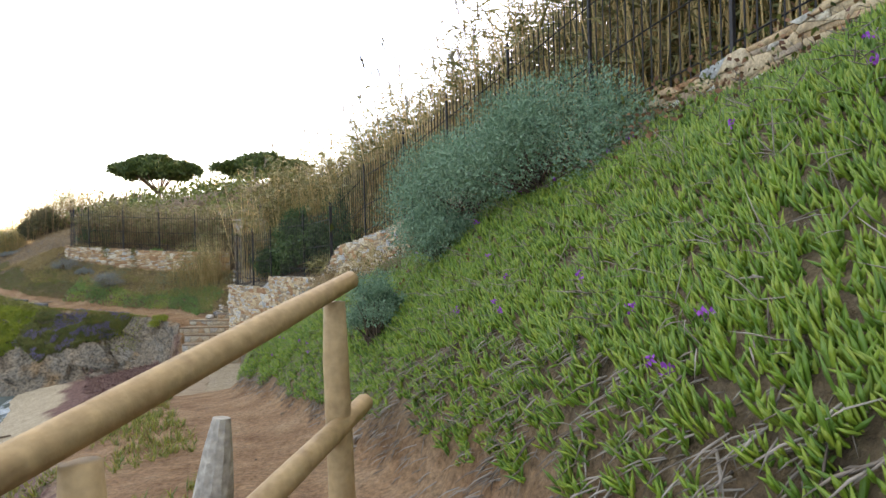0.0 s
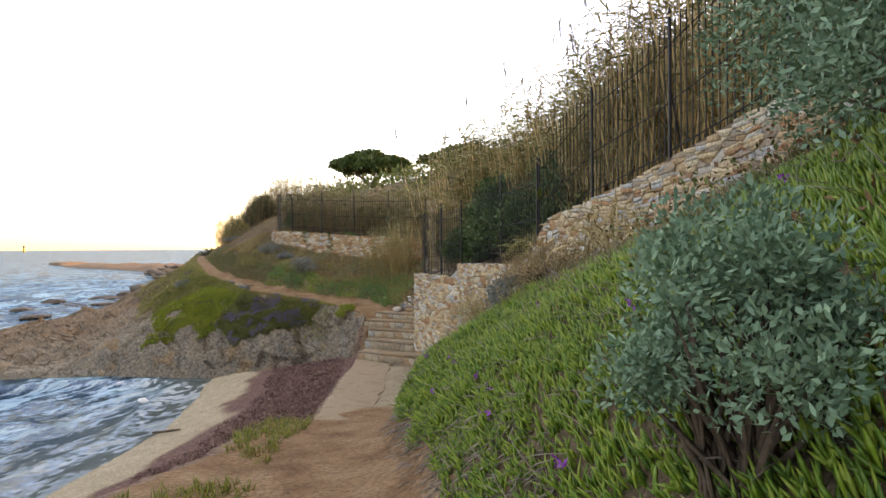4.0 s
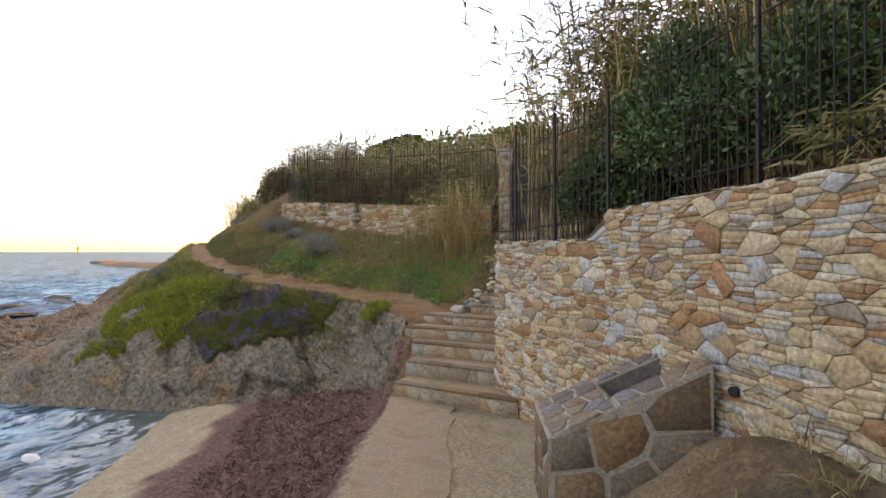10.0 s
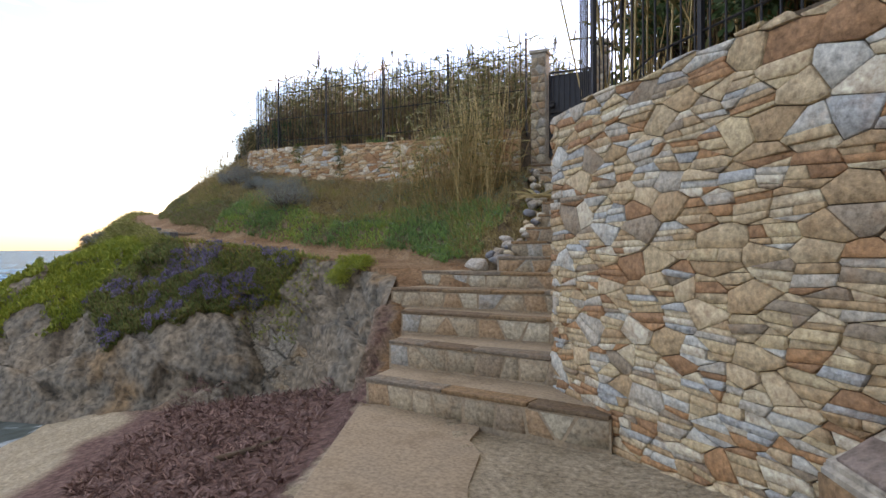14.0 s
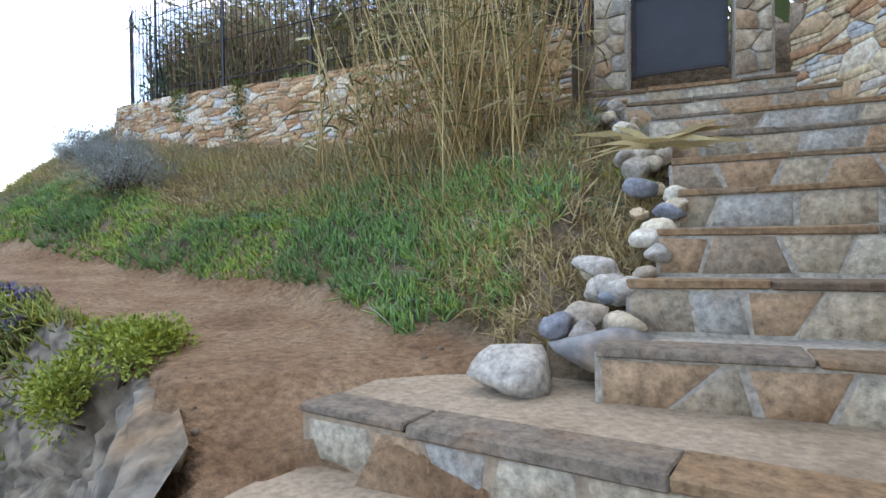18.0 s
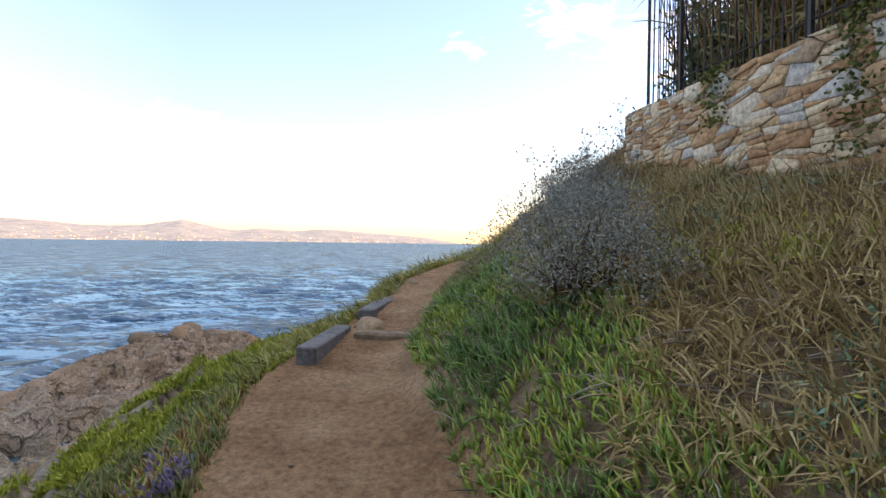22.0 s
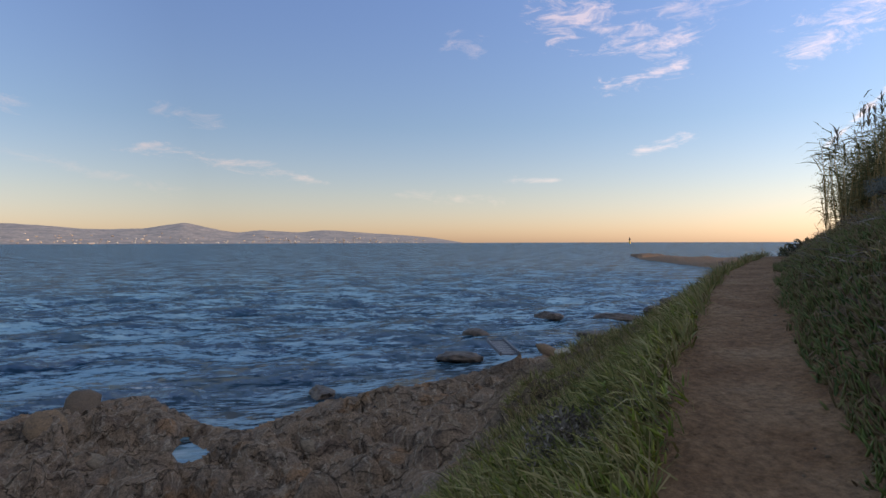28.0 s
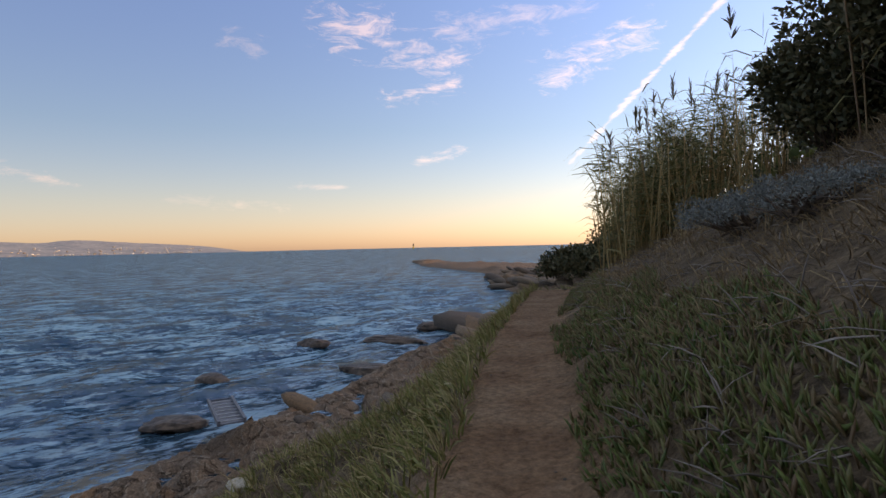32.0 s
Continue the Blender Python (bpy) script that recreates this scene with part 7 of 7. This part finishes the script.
# a house and a yucca on the hill's crest
house = tagged(new("house"), "small white house behind the pines on the hill", "house")
for nm, at, size, mt in (("wall", (-28.9, 73.5, 11.6), (3.6, 4.0, 4.2), M_PLASTER), ("roof", (-28.9, 73.5, 13.85), (4.2, 4.6, 0.35), M_SLATE), ("window", (-28.2, 71.47, 12.9), (0.7, 0.08, 0.8), M_GATE), ("window", (-29.8, 71.47, 12.9), (0.7, 0.08, 0.8), M_GATE)):
    bm = bmesh.new()
    add_box(bm, pose(*at), *size, 0.03)
    part(nm, bm, mt, house)
for k, (x, y, z) in enumerate(((-34.6, 58.0, 11.0), (-33.2, 58.6, 11.0))):
    rs = np.random.RandomState(190 + k)
    yucca = tagged(new("yucca"), "spiky green yucca on the hill's crest", "yucca")
    d = unit(rs.normal(0, 0.75, (46, 3)) + np.array([0, 0, 0.5]))
    ob = new("crown", quick_mesh("crown", *ribbons(np.tile([[x, y, z]], (46, 1)), d, rs.uniform(0.7, 1.2, 46), 0.05, rs.uniform(0.0, 0.4, 46)), M_STRAP))
    ob.parent = yucca
    bm = bmesh.new()
    add_rod(bm, (x, y, float(land(x, y)[0]) - 0.2), (x, y, z), 0.14, 0.1, 7)
    part("trunk", bm, M_BARK, yucca)

# scrub over the hill
p, nr = scatter(5200, (-40, 30, 2, 85), lambda x, y, z, off, s, i: (off > 4.2) & (i > 6) & (np.hypot(x + 8, y - 22) > 4.5), 71)
rs = np.random.RandomState(72)
k = np.repeat(np.arange(len(p)), 17)
q = p[k] + rs.normal(0, 1, (len(k), 3)) * np.array([0.55, 0.55, 0.28]) + np.array([0, 0, 0.4])
d = unit(rs.normal(0, 1, q.shape) + np.array([0, 0, 0.7]))
stuff("hill_scrub", [leaves(q, d, rs.uniform(0.18, 0.42, len(q)), rs.uniform(0.05, 0.11, len(q)), 73)], M_SCRUB, "olive-green scrub covering the hill", "scrub")
umbrella_pine(-38.6, 69.7, 9.1, 7.4, 5.0, 1)
umbrella_pine(-24.2, 68.0, 9.0, 7.0, 5.5, 2)

# ---- seaweed, driftwood and shore rocks ----
M_WEED = mat("dried seaweed", [(0.09, 0.048, 0.042), (0.19, 0.105, 0.09), (0.3, 0.185, 0.16)], 3.0, 0.85, 0.3, 60.0, 0.3, vary=0.9, spread=1.0)
p, nr = scatter(30000, (-16.5, -6, 6, 21.5), lambda x, y, z, off, s, i: (off < -1.35) & (i > 2.0 + 0.5 * patch(x, y, 0.9, 81)) & (z < 1.05) & (y < 21.2), 82)
q, d, rs = fan(p, nr, 4, 0.9, 83)
d = unit(d * np.array([1, 1, 0.5]))
stuff("seaweed_bank", [ribbons(q, d, rs.uniform(0.05, 0.16, len(q)), rs.uniform(0.005, 0.011, len(q)), rs.uniform(0, 0.4, len(q)))], M_WEED, "deep red-brown bank of dried seaweed on the beach", "seaweed")
for k, (x, y, sz, t) in enumerate(((-46.9, 31.7, (2.4, 1.3, 1.1), 20), (-42.0, 29.6, (2.6, 1.6, 0.9), 60), (-53.0, 38.0, (3.0, 1.6, 0.9), 30), (-50.5, 41.5, (4.5, 1.8, 1.2), 35), (-45.0, 37.0, (3.5, 1.8, 1.1), 50),
                              (-53.5, 46.0, (4.2, 2.0, 1.3), 40), (-38.0, 24.4, (1.8, 1.0, 0.7), 0), (-57.0, 44.0, (2.0, 1.0, 0.8), 15), (-29.0, 23.0, (0.5, 0.4, 0.3), 0))):
    boulder("sea_rock", x, y, 0.0, (sz[0] * 0.75, sz[1] * 0.75, sz[2] * 0.6), t, M_ROCK, "dark wet rock standing in the shallow sea", 50 + k, "rock", "rocks in the sea", True)
boulder("pale_rock", -30.29, 28.65, float(land(-30.29, 28.65)[0]) + 0.05, (0.35, 0.25, 0.22), 10, M_BOULDER, "small pale rock in the verge grass", 66)
bm = bmesh.new()
log(bm, (-13.1, 14.6, 0.16), (-12.5, 14.9, 0.22), 0.035, 0.025, 3)
tagged(part("driftwood", bm, M_BARK), "dark driftwood branch on the sand", "driftwood")
bm = bmesh.new()
log(bm, (-11.2, 18.6, 0.86), (-11.0, 19.2, 0.9), 0.03, 0.02, 4)
tagged(part("driftwood", bm, M_BARK), "short stick on the seaweed", "driftwood")

# broken rock along the shore
rs = np.random.RandomState(120)
shapes = []
for k in range(24):
    bm = crag(200 + k, 7, 2, 0.05)
    bm.verts.index_update()
    shapes.append((np.array([v.co for v in bm.verts]), np.array([[v.index for v in f.verts] for f in bm.faces])))
    bm.free()


def outcrop(box, count, size, keep, seed, label):
    p, nr = scatter(count, box, keep, seed)
    rs = np.random.RandomState(seed + 1)
    out = []
    for c in p:
        v, f = shapes[rs.randint(len(shapes))]
        w = rs.uniform(*size) * rs.choice([0.6, 1.0, 1.0, 1.5])
        m = np.array((pose(0, 0, 0, rs.uniform(-12, 12), rs.uniform(5, 30), 35 + rs.uniform(-22, 22)) @ Matrix.Diagonal((w * rs.uniform(1.1, 2.0), w, w * rs.uniform(0.3, 0.55), 1))).to_3x3())
        out.append((v @ m.T + c + np.array([0, 0, w * rs.uniform(-0.14, 0.0)]), f))
    stuff("shore_rocks", out, M_CHUNK, label, "rocks")


M_COVE = mat("grey-brown cove rock", [(0.05, 0.038, 0.028), (0.14, 0.107, 0.077), (0.2, 0.155, 0.112), (0.145, 0.125, 0.1), (0.21, 0.13, 0.072), (0.11, 0.09, 0.072)], 0.8, 0.85, 0.5, 11.0, 0.6, spread=0.5)


def facets(P, size, seed):
    """Broken bedrock: each cell of a tilted pattern in space has a height and a slope of its own, about -1 to 1; and the distance to its seam."""
    turn = np.array((Matrix.Rotation(radians(-24), 3, "Y") @ Matrix.Rotation(radians(12), 3, "X")))
    q = (P @ turn.T) / np.array(size)
    table = np.random.RandomState(seed).rand(24, 24, 24, 6)
    i0 = np.floor(q).astype(int)
    best, second, h = np.full(len(q), 9.0), np.full(len(q), 9.0), np.zeros(len(q))
    for di, dj, dk in [(a, b, c) for a in (-1, 0, 1) for b in (-1, 0, 1) for c in (-1, 0, 1)]:
        c = i0 + np.array([di, dj, dk])
        t = table[c[:, 0] % 24, c[:, 1] % 24, c[:, 2] % 24]
        e = q - (c + t[:, :3])
        d = np.linalg.norm(e, axis=1)
        hit = d < best
        second = np.where(hit, best, np.minimum(second, d))
        h = np.where(hit, 2 * t[:, 3] - 1 + (t[:, 4] - 0.5) * 1.8 * e[:, 0] + (t[:, 5] - 0.3) * 2.2 * e[:, 2], h)
        best = np.where(hit, d, best)
    return h, second - best


def rock_face(foot, crest, nu, nv, label):
    """A face of bedrock between a line at its foot and one at its crest."""
    k = np.linspace(0, len(foot) - 1, nu)
    lo, hi = (np.stack([np.interp(k, np.arange(len(line)), [p[a] for p in line]) for a in range(3)], 1) for line in (foot, crest))
    v = np.linspace(0, 1, nv)
    P = lo[:, None] + (hi - lo)[:, None] * v[None, :, None]
    P[..., 2] = lo[:, None, 2] + (hi - lo)[:, None, 2] * v[None] ** 0.78
    du, dv = np.gradient(P, axis=0), np.gradient(P, axis=1)
    out = unit(np.cross(dv, du))
    flat = P.reshape(-1, 3)
    a, sa = facets(flat, (1.9, 1.5, 0.75), 301)
    b, sb = facets(flat, (0.7, 0.6, 0.28), 302)
    c, sc = facets(flat, (0.2, 0.2, 0.09), 303)
    push = 0.18 * a + 0.06 * b + 0.018 * c - 0.1 * np.clip(1 - sa / 0.04, 0, 1) - 0.04 * np.clip(1 - sb / 0.1, 0, 1)
    end = np.minimum(1, np.minimum(v, 1 - v) * 8)[None] * np.minimum(1, np.minimum(k, k[-1] - k) * 2.5)[:, None]
    flat = flat + out.reshape(-1, 3) * (push * end.ravel())[:, None]
    i = np.arange(nu * nv).reshape(nu, nv)
    faces = np.stack([i[:-1, :-1].ravel(), i[:-1, 1:].ravel(), i[1:, 1:].ravel(), i[1:, :-1].ravel()], 1)
    tagged(new("rock_face", quick_mesh("rock_face", flat, faces, M_COVE)), label, "rock", kind="structure")
    return flat.reshape(nu, nv, 3), out, k, v


face, face_out, face_k, face_v = rock_face(FOOT, CREST, 300, 64, "fractured grey-brown bedrock below the headland path")


def on_face(k0, k1, low_v, n, seed):
    """Places on the rock face between two stretches of its length, above a ragged lower edge."""
    rs = np.random.RandomState(seed)
    i = rs.randint(np.searchsorted(face_k, k0), np.searchsorted(face_k, k1), n)
    j = rs.randint(0, len(face_v), n)
    p = face[i, j] + rs.normal(0, 0.03, (n, 3))
    rim = np.minimum(face_k[i] - k0, k1 - face_k[i])
    ragged = low_v + 0.3 * patch(p[:, 0] * 1.3, p[:, 2], 0.9, seed + 1) + 0.14 * patch(p[:, 0], p[:, 1], 3.0, seed + 2) + 0.5 * np.clip(0.35 - rim, 0, 1)
    use = face_v[j] > ragged
    return p[use], unit(face_out[i, j][use] + np.array([0, 0, 0.35]))


p, nr = on_face(3.75, 6.25, 0.4, 60000, 140)
q, d, rs = fan(p, nr, 2, 0.4, 141)
stuff("hanging_ice_plant", [blades(q, d, rs.uniform(0.06, 0.13, len(q)), rs.uniform(0.007, 0.012, len(q)), rs.uniform(-0.2, 0.3, len(q)), 0.8)], M_ICE_HANG, "olive and reddish ice plant hanging down the rocks", "ice plant")
k = np.where(patch(p[:, 0] * 1.4, p[:, 2] * 2, 1.0, 142) > 0.15)[0][::3]
q, d, rs = fan(p[k] + nr[k] * 0.1, nr[k], 5, 0.6, 143)
stuff("hanging_flowers", [leaves(q, d, rs.uniform(0.025, 0.045, len(q)), 0.01, 144)], M_GREYVIOLET, "grey-violet flower patches on the rock face", "flowers")
p, nr = on_face(6.2, 8.0, 0.38, 24000, 145)
q, d, rs = fan(p, nr, 4, 0.5, 146)
stuff("spurge_slope", [leaves(q, d, rs.uniform(0.05, 0.1, len(q)), rs.uniform(0.008, 0.014, len(q)), 147)], M_YELLOW, "yellow-green spurge covering the slope above the rocks", "spurge")

low_shore = lambda x, y, z, off, s, i: (off < -edge_of(s) - 0.25) & (z > -0.15) & (z < 2.1) & (i > 0.0) & ~((x > -17.0) & (y < 21.0 + 0.15 * (x + 13)))
outcrop((-46, -26, 15, 36), 20, (0.4, 1.0), low_shore, 122, "fractured orange-brown rocks along the far shore")

outcrop((-100, -44, 34, 92), 900, (0.9, 2.6), lambda x, y, z, off, s, i: (off < -3) & (i > 0.2) & (i < 9) & (z < 1.6), 124, "broken brown rocks of the far point")

# pebbles and clods on the footpath
bm = bmesh.new()
bmesh.ops.create_icosphere(bm, subdivisions=1, radius=0.5)
bm.verts.index_update()
pv, pf = np.array([v.co for v in bm.verts]), np.array([[v.index for v in f.verts] for f in bm.faces])
bm.free()
p, nr = scatter(26000, (-34, 1, 0, 38), lambda x, y, z, off, s, i: (np.abs(off) < 0.85) & (s > 1.8) & (s < 23.3) & ((s < 8.2) | (s > 12.7)) & (np.abs(off) + 0.35 * patch(x, y, 1.1, 131) > 0.12), 130)
rs = np.random.RandomState(131)
p = p[rs.rand(len(p)) < 0.55]
out = []
for c in p:
    w = 0.012 * math.exp(rs.normal(0, 0.55))
    v = pv * np.array([w * rs.uniform(0.8, 1.6), w, w * rs.uniform(0.5, 0.9)]) * rs.uniform(0.75, 1.2, (len(pv), 1))
    a = rs.uniform(0, 6.28)
    out.append((np.stack([v[:, 0] * math.cos(a) - v[:, 1] * math.sin(a), v[:, 0] * math.sin(a) + v[:, 1] * math.cos(a), v[:, 2]], 1) + c + np.array([0, 0, w * 0.15]), pf))
stuff("path_pebbles", out, M_CHUNK, "small brown pebbles and clods on the footpath", "pebbles")

# concrete edge of the beach platform
slab = bmesh.new()
rings = []
for pt, tg in along([(-7.35, 12.9, 1.54), (-7.78, 13.9, 1.36), (-8.5, 15.6, 1.3), (-9.45, 17.7, 1.285), (-10.36, 19.62, 1.25)], 0.3):
    nr2 = np.array([tg[1], -tg[0]])
    a, b = pt[:2], pt[:2] + nr2 * (1.05 + random.uniform(-0.08, 0.08))
    rings.append([slab.verts.new(c) for c in ((a[0], a[1], 0.1), (a[0], a[1], pt[2] - 0.02), (a[0] + nr2[0] * 0.02, a[1] + nr2[1] * 0.02, pt[2]), (b[0], b[1], pt[2] - 0.05), (b[0], b[1], 0.1))])
for r0, r1 in zip(rings, rings[1:]):
    for k in range(4):
        slab.faces.new((r0[k], r0[k + 1], r1[k + 1], r1[k]))
slab.faces.new(rings[0])
slab.faces.new(rings[-1][::-1])
bmesh.ops.recalc_face_normals(slab, faces=slab.faces)
tagged(part("concrete_walkway", slab, M_CONC), "worn sandy concrete walkway above the beach", "walkway", kind="structure")

# dry cane leaf across the steps
rs = np.random.RandomState(88)
spots = np.stack([-9.98 + rs.normal(0, 0.05, 16), 24.0 + rs.normal(0, 0.05, 16), 3.52 + rs.uniform(0, 0.05, 16)], 1)
d = unit(np.stack([rs.uniform(-1, 1, 16), rs.normal(-0.15, 0.2, 16), rs.uniform(0.05, 0.3, 16)], 1))
tagged(new("fallen_cane_leaves", quick_mesh("fallen_cane_leaves", *ribbons(spots, d, rs.uniform(0.3, 0.6, 16), 0.022, 0.25), M_STRAW)), "dry cane leaves fallen across the steps", "dry leaves")

# aluminium gangplank on the rocks
gang = tagged(new("gangplank"), "weathered aluminium gangplank lying on shore rocks", "gangplank")
gang_from, gang_to = Vector((-40.3, 30.55, 0.92)), Vector((-38.3, 30.4, 0.82))
gang_m = look(gang_from.lerp(gang_to, 0.5), gang_to)


def gang_box(name, x, y, z, sx, sy, sz, material, bevel=0.0):
    """A piece of the gangplank: x across, y up, z along it."""
    bm = bmesh.new()
    add_box(bm, gang_m @ Matrix.Translation((x, y, z)), sx, sy, sz, bevel)
    return part(name, bm, material, gang)


gang_long = (gang_to - gang_from).length
for side in (-0.3, 0.3):
    gang_box("side_rail", side, 0.04, 0.0, 0.07, 0.13, gang_long, M_DECK, 0.008)
gang_box("deck", 0, 0.0, 0.0, 0.54, 0.03, gang_long - 0.06, M_DECK)
for k in range(7):
    gang_box("rung", 0, 0.025, (k - 3) * 0.27, 0.53, 0.02, 0.03, M_STEEL)
gang_box("end_plate", 0, 0.02, gang_long / 2 + 0.02, 0.66, 0.05, 0.05, M_DECK, 0.006)

# floating white buoy near the beach
bm = rock_mesh(9, 0.06, 3)
ob = part("white_float", bm, mat("white plastic float", [(0.7, 0.7, 0.7), (0.8, 0.8, 0.8)], 6.0, 0.5, 0.05, 30.0, 0.1), None, smooth=True)
ob.matrix_world = pose(-16.2, 16.9, 0.05) @ Matrix.Diagonal((0.42, 0.28, 0.25, 1))
tagged(ob, "white plastic float washing in the shallows", "float")

# ---- far away ----
def far_hills():
    yaws = np.radians(np.linspace(70, 215, 400))
    deg = np.degrees(yaws)
    ridge = np.interp(deg, [70, 75.3, 78.3, 80, 84, 87, 89, 92, 95, 97.5, 101.8, 105, 109, 113, 118, 122, 125, 130, 145, 160, 190, 215], [0, 0.02, 0.5, 0.68, 0.95, 1.18, 1.3, 1.05, 1.25, 1.0, 1.95, 1.35, 1.25, 1.6, 1.75, 2.3, 1.7, 2.0, 2.3, 1.8, 1.2, 0.8])
    ridge = ridge + 0.06 * noise_grid(deg, deg * 0, 0.9, 91, 4) * np.clip(ridge, 0, 1)
    verts, R = [], 3000.0
    rows = [(0.0, 0.0), (0.12, 0.2), (0.3, 0.42), (0.55, 0.66), (0.8, 0.86), (1.0, 1.0), (1.3, 0.7)]
    for back, up in rows:
        r = R + back * 900
        wob = 1 + 0.12 * noise_grid(deg + back * 40, deg * 0 + back * 9, 0.7, 92, 4) * (0 < up < 1)
        verts.append(np.stack([-np.sin(yaws) * r, np.cos(yaws) * r, np.tan(np.radians(ridge)) * r * up * wob - (3 if back == 0 else 0)], 1))
    v = np.concatenate(verts)
    n = len(yaws)
    i = np.arange(len(rows) * n).reshape(len(rows), n)
    f = np.stack([i[:-1, :-1].ravel(), i[:-1, 1:].ravel(), i[1:, 1:].ravel(), i[1:, :-1].ravel()], 1)
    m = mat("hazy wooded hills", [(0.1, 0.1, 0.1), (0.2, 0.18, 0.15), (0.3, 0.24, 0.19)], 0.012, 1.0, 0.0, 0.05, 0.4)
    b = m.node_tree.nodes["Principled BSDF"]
    # faint bluish glow added to the slopes to imitate haze over the distance
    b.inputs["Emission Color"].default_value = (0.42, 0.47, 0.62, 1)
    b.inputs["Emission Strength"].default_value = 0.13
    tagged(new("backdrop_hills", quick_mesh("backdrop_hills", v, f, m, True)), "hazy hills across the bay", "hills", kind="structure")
    # pale houses on the slopes
    rs = np.random.RandomState(93)
    boxes = []
    for k in range(340):
        y = rs.uniform(79, 150)
        top = np.interp(y, deg, ridge)
        t = rs.rand() ** 2.2 * 0.6
        r = R + np.interp(t, [u for _, u in rows[:6]], [bk for bk, _ in rows[:6]]) * 900 - 12
        a = radians(y)
        c = np.array([-math.sin(a) * r, math.cos(a) * r, math.tan(radians(top)) * r * t + 3])
        w, d, h = rs.uniform(5, 14), rs.uniform(5, 9), rs.uniform(3, 6)
        q = np.array([(x, yy, z) for z in (-h, h) for yy in (-d, d) for x in (-w, w)]) * 0.5
        ca, sa = math.cos(a), math.sin(a)
        q = np.stack([q[:, 0] * ca - q[:, 1] * sa, q[:, 0] * sa + q[:, 1] * ca, q[:, 2]], 1) + c
        boxes.append((q, np.array([(0, 1, 3, 2), (4, 6, 7, 5), (0, 4, 5, 1), (2, 3, 7, 6), (0, 2, 6, 4), (1, 5, 7, 3)])))
    v, f = join(boxes)
    hm = mat("far house fronts", [(0.45, 0.34, 0.25), (0.62, 0.5, 0.38), (0.78, 0.68, 0.56)], 0.02, 0.8, 0.0, 1.0, 0.1, vary=0.9)
    tagged(new("far_houses", quick_mesh("far_houses", v, f, hm)), "pale houses scattered on the far slopes", "houses", kind="stuff")


far_hills()
beacon = tagged(new("sea_beacon"), "yellow and black beacon post standing in the sea", "beacon")
bx, by = -1290.0, 775.0
M_BLACKPAINT = mat("black paint", [(0.02, 0.02, 0.02), (0.03, 0.03, 0.03)], 3.0, 0.6)
M_YELLOWPAINT = mat("yellow paint", [(0.5, 0.35, 0.04), (0.6, 0.42, 0.05)], 3.0, 0.6)
for nm, z0, z1, r0, r1, mt in (("base", -2, 3.5, 2.2, 2.0, M_YELLOWPAINT), ("shaft", 3.5, 9, 1.6, 1.4, M_YELLOWPAINT), ("head", 9, 13, 1.7, 1.7, M_BLACKPAINT), ("topmark", 13, 16, 1.3, 0.1, M_BLACKPAINT)):
    bm = bmesh.new()
    add_rod(bm, (bx, by, z0), (bx, by, z1), r0, r1, 12)
    part(nm, bm, mt, beacon)

# ---- stone by stone ----
wall_a = wall("wall_beach", WALL_A, 0.45, "dry-laid ochre stone retaining wall above the beach")
wall_b = wall("wall_gate", WALL_B, 0.45, "dry-laid stone wall beside the gate")
wall_c = wall("wall_headland", WALL_C, 0.45, "low dry-laid ochre stone wall below a fence")
lay_stones(wall_a, WALL_A[:5], 4.6, lambda x, y: False, "stone", 100, M_STONE)
lay_stones(wall_a, WALL_A[4:], 1.1, lambda x, y: y > 17.6, "stone", 101, M_STONE)
lay_stones(wall_b, WALL_B, 2.4, lambda x, y: True, "stone", 102, M_STONE)
lay_stones(wall_c, WALL_C[:7], 3.6, lambda x, y: x > -18.5, "stone", 103, M_STONE_RUST)
